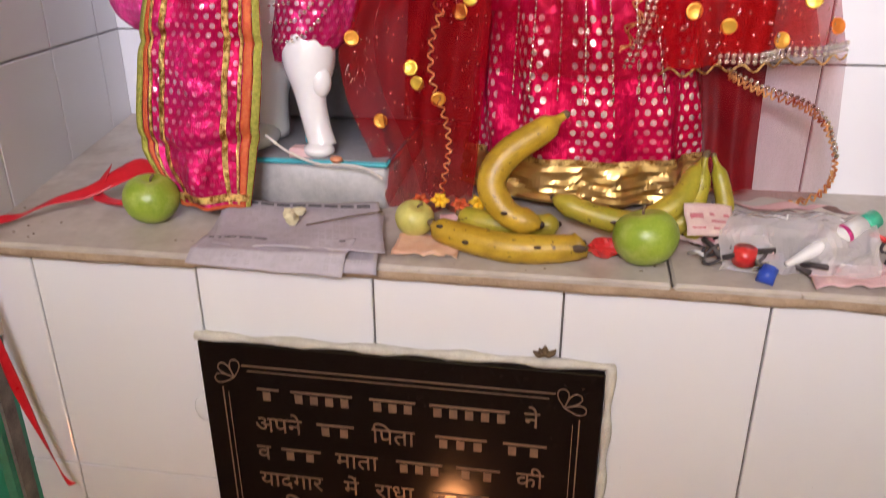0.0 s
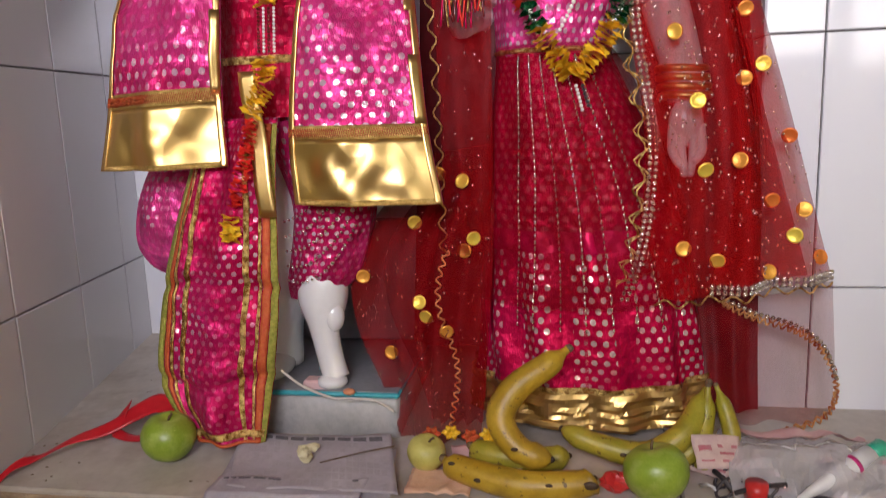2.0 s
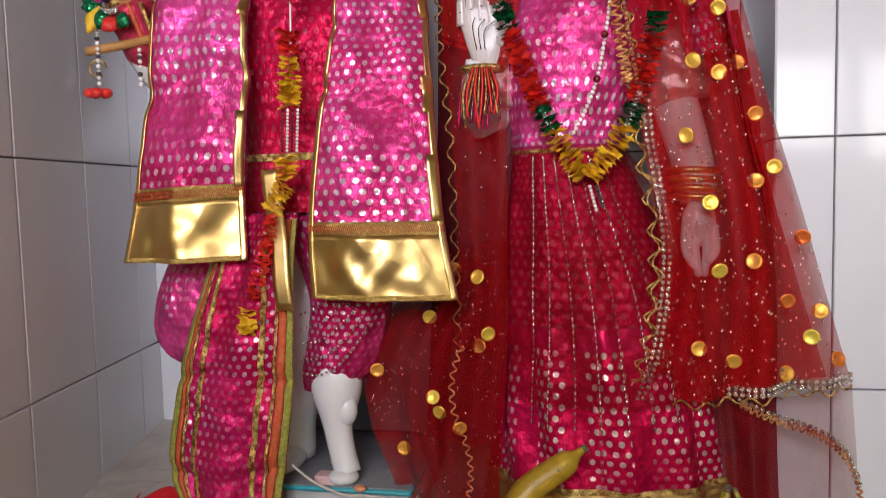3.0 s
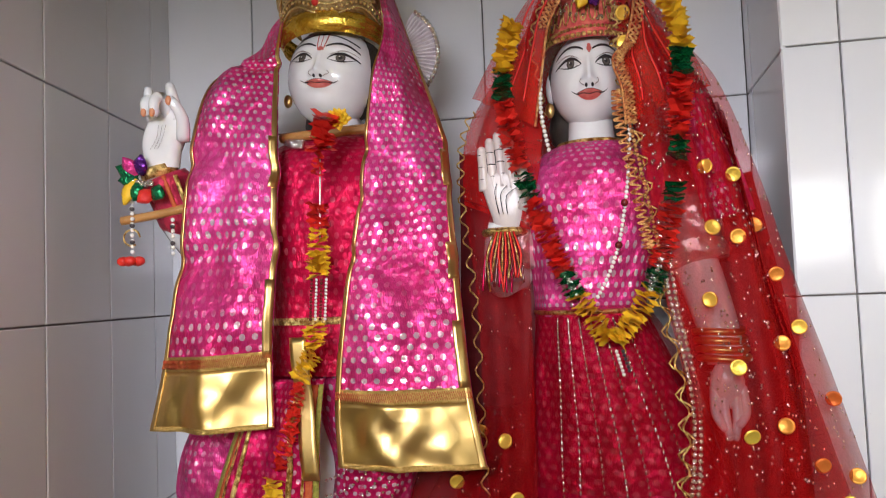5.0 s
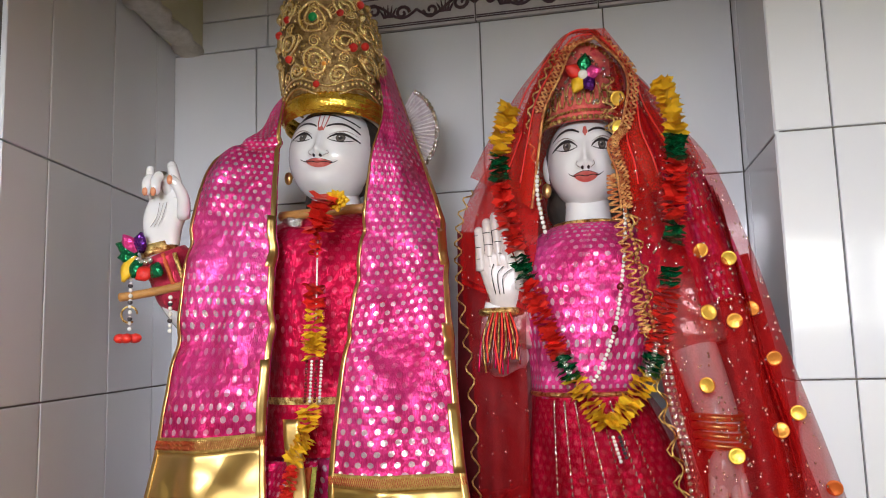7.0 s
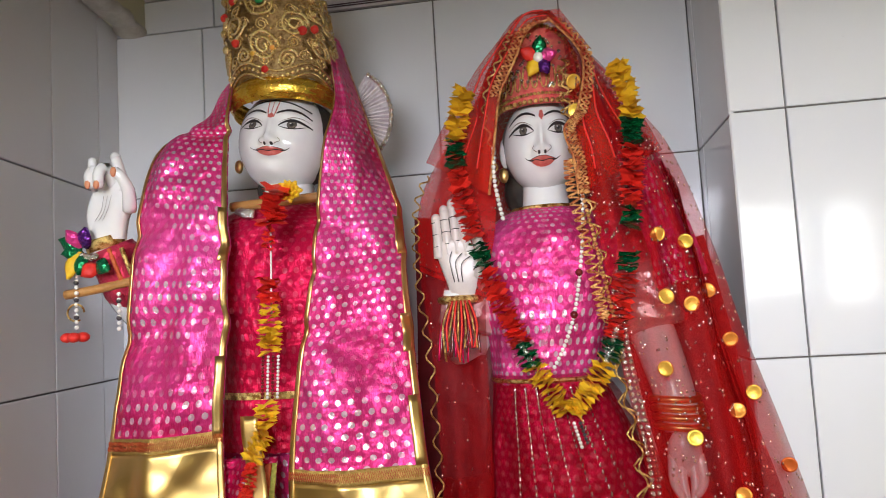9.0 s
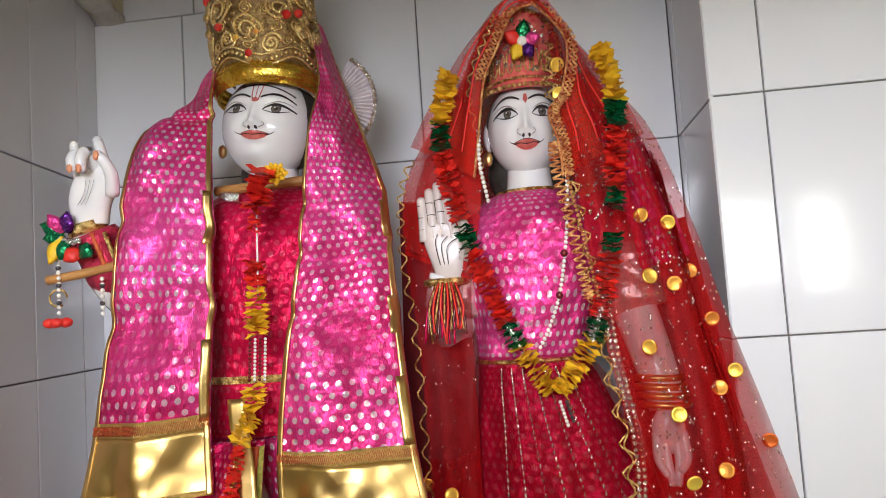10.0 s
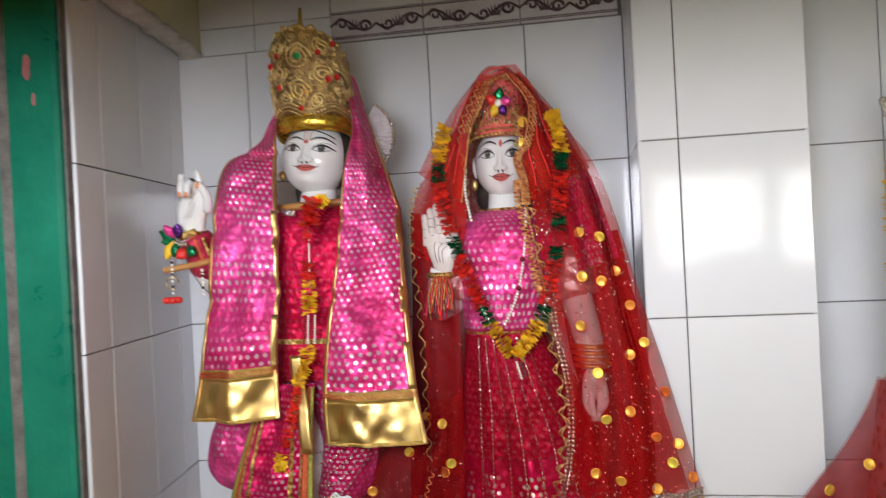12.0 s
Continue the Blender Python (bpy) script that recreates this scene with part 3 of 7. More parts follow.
part("lumpy_edge", g, CEMENT, beam, "lumpy white cement edge")

post = thing("green_post", (-0.76, -0.02, 0), "green enamelled post at the edge of the niche", "post", kind="structure")
part("shaft", Geo().box((-0.805, -0.045, 0.0), (-0.664, 0.008, 2.45), 0.006), GREEN_PAINT, post, smooth=False)
smear = Geo()
for cx, cz, r in ((-0.71, 1.62, 0.012), (-0.765, 1.64, 0.014), (-0.70, 1.57, 0.006)):
    smear.polygon([(cx + r * math.cos(a) * (0.6 + 0.5 * noise.noise(Vector((cx, a, 0)))), -0.0465, cz + 1.7 * r * math.sin(a)) for a in [k * math.pi / 7 for k in range(14)]])
part("paint_smear", smear, PINK_PAINT, post, "pink paint smears", smooth=False)

# relief border tiles high on the back wall
for k in range(3):
    x0 = -0.386 + 0.2 * k
    w = 0.194 if k == 2 else 0.2
    bt = part("border_tile", Geo().box((x0 + 0.001, BACK_Y - 0.002, 1.759), (x0 + w - 0.001, BACK_Y + 0.006, 1.820), 0.001), LISTELLO, wall_back, "white border tile with a dark scroll", smooth=False)
    g = Geo()
    for z in (1.7635, 1.767, 1.8155):
        g.box((x0 + 0.002, BACK_Y - 0.004, z), (x0 + w - 0.002, BACK_Y - 0.001, z + 0.0016))
    for s in range(2):
        cx = x0 + 0.05 + 0.1 * s
        if cx + 0.04 > x0 + w:
            continue
        sg = 1 if s == 0 else -1
        g.tube([(cx - 0.05 + 0.1 * i / 14, BACK_Y - 0.003, 1.791 + sg * 0.013 * math.sin(2 * math.pi * i / 14)) for i in range(15)], 0.0026, 6)
        for side in (-1, 1):
            c0 = Vector((cx + side * 0.025, BACK_Y - 0.003, 1.791 - side * sg * 0.004))
            g.tube([c0 + Vector((side * (0.013 - 0.0008 * i) * math.cos(0.55 * i), 0, sg * (0.013 - 0.0008 * i) * math.sin(0.55 * i))) for i in range(14)], lambda t: 0.0034 - 0.0010 * t, 6)
        for i in range(-2, 3):
            g.tube([(cx + 0.003 * i, BACK_Y - 0.003, 1.781), (cx + 0.006 * i, BACK_Y - 0.0035, 1.792), (cx + 0.0075 * i, BACK_Y - 0.003, 1.804 - 0.0016 * i * i)], lambda t: 0.0026 * (1 - 0.7 * t), 6)
    part("scroll", g, LISTELLO_INK, bt)

# ---------------- statues ----------------
def head(geo, c, yaw, lean, r, kx=1.0, kz=1.0, z0=0.0):
    """A carved head with painted features: slots 0 marble, 1 ink, 2 red, 3 hair, 4 brown. kx, kz, z0 fit the features to the face."""
    m = pose(*c, 0, lean, yaw)

    def hill(x, z, cx, cz, wx, wz):
        return math.exp(-((x - cx) / wx) ** 2 - ((z - cz) / wz) ** 2)

    def lift(x, z):
        x, z = x / kx, (z - z0) / kz
        a = abs(x)
        n = 0.0115 * hill(x, z, 0, -0.0075, 0.0066, 0.0075) + 0.0065 * hill(x, z, 0, 0.005, 0.0048, 0.013)
        n += 0.0062 * hill(a, z, 0.0092, -0.0108, 0.0036, 0.0046)
        n += 0.0036 * hill(x, z, 0, -0.0195, 0.014, 0.0034) + 0.0042 * hill(x, z, 0, -0.0258, 0.011, 0.0040)
        n -= 0.0016 * hill(a, z, 0.019, -0.0205, 0.004, 0.004)
        n += 0.0052 * hill(x, z, 0, -0.045, 0.016, 0.010) + 0.0036 * hill(a, z, 0.030, -0.014, 0.013, 0.013)
        n -= 0.0042 * hill(a, z, 0.0255, 0.0150, 0.013, 0.0075)
        n += 0.0022 * hill(a, z, 0.026, 0.0118, 0.010, 0.0055) + 0.0020 * hill(a, z, 0.024, 0.026, 0.016, 0.005)
        return n * kx

    def full(z):
        q = min(0.985, abs(z / r[2]))
        return math.sqrt((1 - q ** 2.08) / (1 - q * q)) if z < 0 else 1.0

    def skin(x, z, off=0.0006):
        x, z = x * kx, z * kz + z0
        f = full(z)
        k = max(0.02, 1 - (x / f / r[0]) ** 2 - (z / r[2]) ** 2)
        return m @ Vector((x, -r[1] * math.sqrt(k) * (0.5 + 0.5 * f) - lift(x, z) - off, z))

    pts, seg, rings = [], 120, 110
    for j in range(rings + 1):
        t = math.pi * j / rings
        for i in range(seg):
            a = 2 * math.pi * i / seg
            q = Vector((math.sin(t) * math.cos(a), math.sin(t) * math.sin(a), math.cos(t)))
            p = Vector((q.x * r[0], q.y * r[1], q.z * r[2]))
            f = full(p.z)
            p.x *= f
            p.y *= 0.5 + 0.5 * f
            if q.y < 0:
                p.y -= lift(p.x, p.z)
            pts.append(m @ p)
    geo.add(pts, [(j * seg + i, (j + 1) * seg + i, (j + 1) * seg + (i + 1) % seg, j * seg + (i + 1) % seg) for j in range(rings) for i in range(seg)], 0)

    def fill(top, low, slot, off=0.0006, rows=4):
        """Paint between two lines of (x, z)."""
        n = len(top)
        pts = []
        for k in range(rows + 1):
            for (ax, az), (bx, bz) in zip(top, low):
                pts.append(skin(ax + (bx - ax) * k / rows, az + (bz - az) * k / rows, off))
        geo.add(pts, [(k * n + i, k * n + i + 1, (k + 1) * n + i + 1, (k + 1) * n + i) for k in range(rows) for i in range(n - 1)], slot)

    def ribbon(pairs, wide, slot, off=0.0009, shape=None):
        """A brush stroke that swells and thins along its line."""
        shape = shape or (lambda t: math.sin(math.pi * (0.08 + 0.84 * t)))
        n = len(pairs) - 1
        w = [wide * shape(i / n) / 2 for i in range(n + 1)]
        fill([(x, z + w[i]) for i, (x, z) in enumerate(pairs)], [(x, z - w[i]) for i, (x, z) in enumerate(pairs)], slot, off, 2)

    def disc(cx, cz, rr, slot, off):
        rim = [skin(cx + rr * math.cos(2 * math.pi * k / 24), cz + rr * math.sin(2 * math.pi * k / 24), off) for k in range(24)]
        geo.add([skin(cx, cz, off)] + rim, [(0, 1 + k, 1 + (k + 1) % 24) for k in range(24)], slot)

    T = [i / 16 for i in range(17)]
    for s in (-1, 1):
        ribbon([(s * (0.0065 + 0.0395 * t), 0.0232 + 0.0088 * math.sin(math.pi * (0.10 + 0.80 * t)) - 0.005 * t * t) for t in T], 0.0034, 1, shape=lambda t: 0.35 + 0.65 * math.sin(math.pi * min(1.0, 0.15 + 0.75 * t)))
        lid = [(s * (0.0100 + 0.0345 * t), 0.0092 + 0.0078 * math.sin(math.pi * t ** 0.85) + 0.0016 * t) for t in T]
        low = [(s * (0.0100 + 0.0325 * t), 0.0092 - 0.0036 * math.sin(math.pi * t) + 0.0016 * t) for t in T]
        disc(s * 0.0253, 0.0120, 0.0057, 1, 0.0007)
        disc(s * 0.0253, 0.0120, 0.0049, 4, 0.0009)
        disc(s * 0.0253, 0.0120, 0.0024, 1, 0.0011)
        # white dot painted on the iris as its highlight
        disc(s * 0.0253 - 0.0014, 0.0136, 0.0009, 0, 0.0013)
        fill([(x, z + 0.0016) for x, z in lid], lid, 0, 0.0010, 1)
        fill(low, [(x, z - 0.0026 * math.sin(math.pi * i / 16)) for i, (x, z) in enumerate(low)], 0, 0.0010, 1)
        ribbon(lid + [(s * 0.0475, 0.0088)], 0.0038, 1, 0.0013, lambda t: 0.25 + 0.75 * math.sin(math.pi * min(1.0, 0.1 + 0.8 * t)))
        ribbon(low, 0.0016, 1, 0.0013)
        ribbon([(s * (0.0110 + 0.0350 * t), 0.0128 + 0.0088 * math.sin(math.pi * (0.06 + 0.84 * t))) for t in T], 0.0012, 5, 0.0009)
        geo.tube([skin(s * (0.0060 + 0.0072 * math.sin(2.5 * t + 0.2)), -0.0138 + 0.0085 * t, 0.0001) for t in T[:15]], 0.0005, 5, 5)
        disc(s * 0.0044, -0.0138, 0.0019, 1, 0.0006)
        geo.ball(m @ Vector((s * r[0] * 1.0, 0.008, -0.004)), (0.007, 0.011, 0.020), 12, 0)
        ribbon([(s * (0.0145 + 0.0110 * t), -0.0212 + 0.0036 * t * t) for t in T], 0.0016, 1, 0.0011, lambda t: 1 - 0.7 * t)
    L = [-1 + i / 8 for i in range(17)]
    mid = [(0.0180 * q, -0.0217 + 0.0012 * q * q - 0.0006 * math.cos(6 * q)) for q in L]
    top = [(0.0180 * q, -0.0217 + 0.0012 * q * q + (1 - abs(q)) ** 0.75 * 0.0054 - 0.0011 * math.exp(-(q / 0.16) ** 2)) for q in L]
    low = [(0.0180 * q, -0.0217 + 0.0012 * q * q - 0.0064 * (1 - q * q) ** 0.8) for q in L]
    fill(top, mid, 2)
    fill(mid, low, 2)
    ribbon(mid, 0.0009, 1, 0.0011, lambda t: 1)
    ribbon([(x, z + 0.0002) for x, z in top], 0.0006, 1, 0.0010, lambda t: 1)
    return m, skin, ribbon, disc


def finger(geo, pts, r, slot=0, tip=None):
    path = curve(pts, 8)
    geo.tube(path, lambda t: r * (1.05 - 0.3 * t), 8, slot)
    geo.ball(path[-1], r * 0.76, 8, slot)
    if tip is not None:
        geo.ball(path[-1] + Vector((0, -r * 0.55, -0.001)), (r * 0.5, r * 0.35, r * 0.75), 8, tip)


AX, AY = -0.348, 0.225
a_body = Geo()
am, askin, arib, adisc = head(a_body, (AX - 0.001, AY, 1.4845), 2, 5, (0.060, 0.062, 0.0665))
for dx in (-0.0062, 0.0, 0.0062):
    a_body.tube([askin(dx * 0.55, 0.0205 if dx else 0.026), askin(dx * 0.85, 0.030), askin(dx, 0.040), askin(dx * 1.05, 0.047)], 0.0007 if dx else 0.0005, 6, 2)
adisc(0, 0.0225, 0.0034, 2, 0.0010)
arib([(-0.044 + 0.088 * i / 20, 0.0445 - 0.0135 * (i / 10 - 1) ** 2) for i in range(21)], 0.0022, 1, 0.0010, lambda t: 1)
a_body.tube(curve([(AX, AY + 0.01, 1.43), (AX - 0.002, AY, 1.395), (AX - 0.003, AY, 1.35)], 6), lambda t: 0.032 + 0.012 * t * t, 16)
a_body.ball((AX + 0.006, AY + 0.016, 1.484), (0.066, 0.056, 0.062), 20, 3)
a_body.ball((AX + 0.004, AY + 0.036, 1.43), (0.062, 0.03, 0.052), 16, 3)
a_body.ball((AX, AY + 0.005, 1.25), (0.10, 0.055, 0.14), 18)
a_body.ball((AX - 0.01, AY + 0.015, 1.06), (0.10, 0.05, 0.11), 18)
for lx, fx in ((-0.40, -0.42), (-0.36, -0.39)):
    a_body.tube(curve([(lx, AY + 0.02, 1.06), (lx, AY - 0.01, 0.93), (fx, AY - 0.005, 0.84), (fx, AY, 0.772)], 14), lambda t: 0.046 - 0.022 * t, 14)
    a_body.ball((fx, AY - 0.03, 0.778), (0.021, 0.045, 0.016), 12)
# crossed shin that shows white beside the sash
a_body.tube(curve([(-0.314, 0.176, 0.91), (-0.313, 0.170, 0.865), (-0.311, 0.164, 0.835), (-0.304, 0.160, 0.80), (-0.296, 0.155, 0.777)], 18), lambda t: 0.0165 + 0.016 * math.exp(-((t - 0.12) / 0.26) ** 2), 18)
a_body.ball((-0.297, 0.159, 0.856), (0.014, 0.013, 0.020), 14)
a_body.ball((-0.300, 0.148, 0.776), (0.020, 0.018, 0.0095), 12)
# raised arm, palm and curled fingers
a_body.tube(curve([(-0.445, 0.235, 1.36), (-0.51, 0.20, 1.27), (-0.535, 0.15, 1.30), (-0.552, 0.13, 1.365)], 16), lambda t: 0.036 - 0.017 * t, 14)
def palm(geo, rows, thick, slot=0):
    """A hand's flat body through rows of (left x, right x, y, z)."""
    def fn(u, v):
        q = smoothstep_rows([(r[0], r[1], r[2]) for r in rows], v)
        z = smoothstep_rows([(r[3], 0, 0) for r in rows], v).x
        a = 2 * math.pi * u
        e = 0.7
        cx, sy = math.copysign(abs(math.cos(a)) ** e, math.cos(a)), math.copysign(abs(math.sin(a)) ** e, math.sin(a))
        t = thick * (1.0 - 0.35 * v) * (0.75 + 0.25 * math.sin(math.pi * v))
        return Vector(((q.x + q.y) / 2 + (q.y - q.x) / 2 * cx, q.z + t * sy + 0.003 * math.exp(-((v - 0.6) / 0.2) ** 2) * (sy < 0) * (1 - abs(cx)), z))
    geo.sheet(fn, 28, 16, slot, closed=True)
    geo.polygon([fn(i / 28, 1.0) for i in range(28)], slot)


palm(a_body, [(-0.563, -0.522, 0.128, 1.362), (-0.566, -0.516, 0.124, 1.384), (-0.562, -0.505, 0.119, 1.402), (-0.553, -0.503, 0.115, 1.418), (-0.548, -0.508, 0.113, 1.428)], 0.015)
finger(a_body, [(-0.513, 0.114, 1.418), (-0.516, 0.112, 1.438), (-0.520, 0.109, 1.459)], 0.0082)
finger(a_body, [(-0.546, 0.112, 1.420), (-0.547, 0.106, 1.438), (-0.544, 0.100, 1.454)], 0.0070)
finger(a_body, [(-0.536, 0.114, 1.422), (-0.537, 0.098, 1.440), (-0.5385, 0.086, 1.436), (-0.5385, 0.085, 1.424)], 0.0076, 0, 9)
finger(a_body, [(-0.525, 0.114, 1.424), (-0.525, 0.098, 1.443), (-0.526, 0.085, 1.437), (-0.5265, 0.084, 1.423)], 0.0080, 0, 9)
finger(a_body, [(-0.509, 0.118, 1.395), (-0.502, 0.106, 1.415), (-0.505, 0.098, 1.430), (-0.511, 0.094, 1.438)], 0.0082, 0, 9)
for k in range(3):
    a_body.tube(curve([(-0.548 + 0.005 * k, 0.1085, 1.384), (-0.538 + 0.004 * k, 0.1062, 1.396), (-0.533 + 0.005 * k, 0.1035, 1.412)], 6), 0.0003, 4, 5)
# pedestal with a teal rim and a grey back slab
a_body.box((-0.47, 0.135, ledge_z(0.14) - 0.004), (-0.215, 0.36, 0.760), 0.004, 8)
a_body.box((-0.472, 0.133, 0.7605), (-0.213, 0.36, 0.7665), 0.002, 6)
a_body.box((-0.4705, 0.136, 0.7660), (-0.2145, 0.36, 0.7685), 0.001, 7)
a_body.box((-0.45, 0.34, 0.7685), (-0.10, 0.36, 0.95), 0.004, 7)
a_body.box((-0.338, 0.205, 0.767), (-0.328, 0.23, 0.90), 0.002, 6)
statue_a = solo("male_statue", a_body, [MARBLE, INK, LIP, HAIR, IRIS, GREY_LINE, TEAL, GREY_STONE, PEDESTAL, NAIL], (AX, AY, 0.72), "white marble standing male deity statue, painted face, raised arm", "statue")

BX, BY = -0.017, 0.25
b_body = Geo()
bm_, bskin, brib, bdisc = head(b_body, (BX, BY, 1.4555), 1, 0, (0.048, 0.056, 0.061), 0.84, 1.16, -0.0028)
for q, rr in ((0.0265, 0.0036), (0.0305, 0.0026), (0.0225, 0.0014)):
    bdisc(0.002, q, rr, 2, 0.0010)
b_body.tube(curve([(BX, BY + 0.008, 1.41), (BX, BY, 1.375), (BX - 0.002, BY, 1.33)], 6), lambda t: 0.028 + 0.010 * t * t, 16)
b_body.ball((BX, BY + 0.016, 1.458), (0.053, 0.052, 0.060), 20, 3)
b_body.ball((BX, BY + 0.032, 1.405), (0.054, 0.028, 0.052), 16, 3)
b_body.ball((BX - 0.003, BY + 0.005, 1.25), (0.082, 0.048, 0.125), 18)
b_body.tube([(BX, BY + 0.03, 1.2), (0.0, BY + 0.03, 0.95), (0.01, BY + 0.03, 0.735)], lambda t: 0.055 + 0.03 * t, 16)
# blessing palm
b_body.tube(curve([(-0.085, 0.275, 1.33), (-0.125, 0.25, 1.21), (-0.135, 0.225, 1.24), (-0.130, 0.212, 1.278)], 14), lambda t: 0.032 - 0.014 * t, 12)
palm(b_body, [(-0.137, -0.107, 0.207, 1.268), (-0.142, -0.102, 0.205, 1.285), (-0.149, -0.097, 0.203, 1.308), (-0.154, -0.102, 0.201, 1.328), (-0.1545, -0.1075, 0.200, 1.338)], 0.014, 6)
for (bx, bz), (tx, tz) in (((-0.1485, 1.330), (-0.1500, 1.366)), ((-0.1375, 1.334), (-0.1400, 1.376)), ((-0.1265, 1.335), (-0.1298, 1.383)), ((-0.1155, 1.332), (-0.1198, 1.376))):
    finger(b_body, [(bx, 0.201, bz - 0.012), (bx - 0.0004, 0.199, bz), ((bx + tx) / 2, 0.197, (bz + tz) / 2), (tx, 0.193, tz)], 0.0078, 6)
finger(b_body, [(-0.104, 0.200, 1.292), (-0.096, 0.196, 1.314), (-0.100, 0.190, 1.334), (-0.1045, 0.188, 1.346)], 0.0076, 6)
for k in range(3):
    for f in range(4):
        x, z = -0.1495 + 0.0118 * f - 0.001 * k, 1.331 + 0.003 * f + 0.0145 * k - 0.002 * (f == 3)
        b_body.tube([(x - 0.0052, 0.1945 - 0.0015 * k, z), (x, 0.1915 - 0.0015 * k, z + 0.0005), (x + 0.0052, 0.1945 - 0.0015 * k, z)], 0.0005, 4, 1)
for f in range(3):
    b_body.tube([(-0.1432 + 0.0118 * f, 0.1955, 1.328 + 0.002 * f), (-0.1442 + 0.0113 * f, 0.1935, 1.350), (-0.1452 + 0.0113 * f, 0.1915, 1.366)], 0.0005, 4, 1)
for k in range(3):
    b_body.tube(curve([(-0.108 - 0.012 * k, 0.1868 + 0.0005 * k, 1.318 + 0.003 * k), (-0.121 - 0.007 * k, 0.1866, 1.308 + 0.002 * k), (-0.121 - 0.005 * k, 0.1895, 1.287)], 8), 0.0005, 4, 1)
# lowered arm with a relaxed palm
b_body.tube(curve([(0.062, 0.28, 1.34), (0.098, 0.235, 1.22), (0.118, 0.205, 1.135), (0.120, 0.198, 1.10)], 16), lambda t: 0.0315 - 0.0125 * t, 14)
b_body.ball((0.121, 0.193, 1.078), (0.0195, 0.012, 0.028), 14)
for x, dx, top in ((0.1075, 0.005, 1.032), (0.116, 0.002, 1.022), (0.1275, -0.003, 1.022), (0.1355, -0.006, 1.036)):
    finger(b_body, [(x, 0.193, 1.075), (x - 0.4 * dx, 0.184, 1.048), (x + dx, 0.176, top)], 0.0062)
b_body.box((-0.10, 0.185, ledge_z(0.2) - 0.006), (0.12, 0.38, 0.742), 0.004, 0)
solo("female_statue", b_body, [MARBLE, INK, LIP, HAIR, IRIS, GREY_LINE, HAND_MARBLE], (BX, BY, 0.72), "white marble standing female deity statue, one palm raised", "statue")


def loft(rows, pleat=0.0, count=10, front=1.0, seed=0.0):
    """A garment wrapped round the body: rows of (x, y, z, half width, half depth), bottom to top."""
    def fn(u, v):
        c = smoothstep_rows([r[:3] for r in rows], v)
        s = smoothstep_rows([(r[3], r[4], 0) for r in rows], v)
        a = 2 * math.pi * u - math.pi / 2
        k = 1 + pleat * (1 - 0.75 * v) * math.sin(count * a + 2 * math.sin(4 * v + seed) + 1.4 * noise.noise(Vector((3 * u, 2 * v, seed)))) + 0.03 * noise.noise(Vector((6 * math.cos(a), 6 * v, seed)))
        return Vector((c.x + s.x * k * math.cos(a), c.y + s.y * k * math.sin(a), c.z))
    return fn


# ----- male statue: tunic, dhoti, sash, shawl, crown -----
tunic = thing("tunic", (AX, AY, 1.15), "crimson satin tunic with small foil dots on the male statue", "tunic")
tf = loft([(-0.352, 0.215, 1.10, 0.100, 0.078), (-0.350, 0.215, 1.17, 0.096, 0.074), (-0.348, 0.215, 1.27, 0.112, 0.076), (-0.348, 0.218, 1.35, 0.128, 0.072), (-0.348, 0.222, 1.388, 0.085, 0.058), (-0.348, 0.222, 1.402, 0.046, 0.044)], 0.012, 9)
part("body", Geo().sheet(tf, 64, 40, closed=True), PINK_FINE, tunic)
part("neck_trim", Geo().tube([tf(i / 40, 0.985) for i in range(41)], 0.0035, 8), GOLD_LACE, tunic, "gold neck piping")
part("belt", Geo().sheet(lambda u, v: tf(u, 0.18 + 0.02 * v) + Vector((0, 0, 0)) + (tf(u, 0.19) - Vector((-0.35, 0.215, 1.155))) * 0.03, 64, 3, closed=True), GOLD_LACE, tunic, "narrow gold belt")
part("sleeve", Geo().tube(curve([(-0.46, 0.225, 1.37), (-0.515, 0.19, 1.29), (-0.532, 0.150, 1.312), (-0.546, 0.134, 1.354)], 14), lambda t: 0.040 - 0.012 * t + 0.002 * math.sin(22 * t), 16), PINK_FINE, tunic)
part("cuff", Geo().tube([(-0.548, 0.132, 1.352), (-0.551, 0.130, 1.365)], 0.0235, 16), GOLD_LACE, tunic, "gold braided cuff")
for k in range(2):
    part("sleeve_braid", Geo().tube(curve([(-0.517 + 0.016 * k, 0.151, 1.285), (-0.522 + 0.016 * k, 0.121, 1.31), (-0.532 + 0.016 * k, 0.110, 1.35)], 8), 0.003, 6), GOLD_LACE if k else RED_TRIM, tunic)

dhoti = thing("dhoti", (AX, 0.2, 0.9), "magenta foil-dotted dhoti with pleated legs on the male statue", "dhoti")
for nm, rows, pl in (("leg_drape", [(-0.475, 0.205, 0.893, 0.030, 0.03), (-0.502, 0.2, 0.925, 0.058, 0.05), (-0.497, 0.2, 0.99, 0.066, 0.056), (-0.463, 0.205, 1.07, 0.062, 0.052), (-0.425, 0.21, 1.14, 0.05, 0.045)], 0.03),
                     ("leg_drape", [(-0.335, 0.178, 0.876, 0.022, 0.016), (-0.316, 0.182, 0.898, 0.044, 0.036), (-0.302, 0.188, 0.948, 0.050, 0.045), (-0.298, 0.19, 1.0, 0.052, 0.048), (-0.318, 0.2, 1.07, 0.058, 0.05), (-0.335, 0.21, 1.14, 0.06, 0.048)], 0.03)):
    lf = loft(rows, pl, 11, seed=rows[0][0] * 9)
    g = Geo().sheet(lf, 56, 30, closed=True)
    g.polygon([lf(i / 20, 0.0) for i in range(20)])
    part(nm, g, PINK, dhoti)
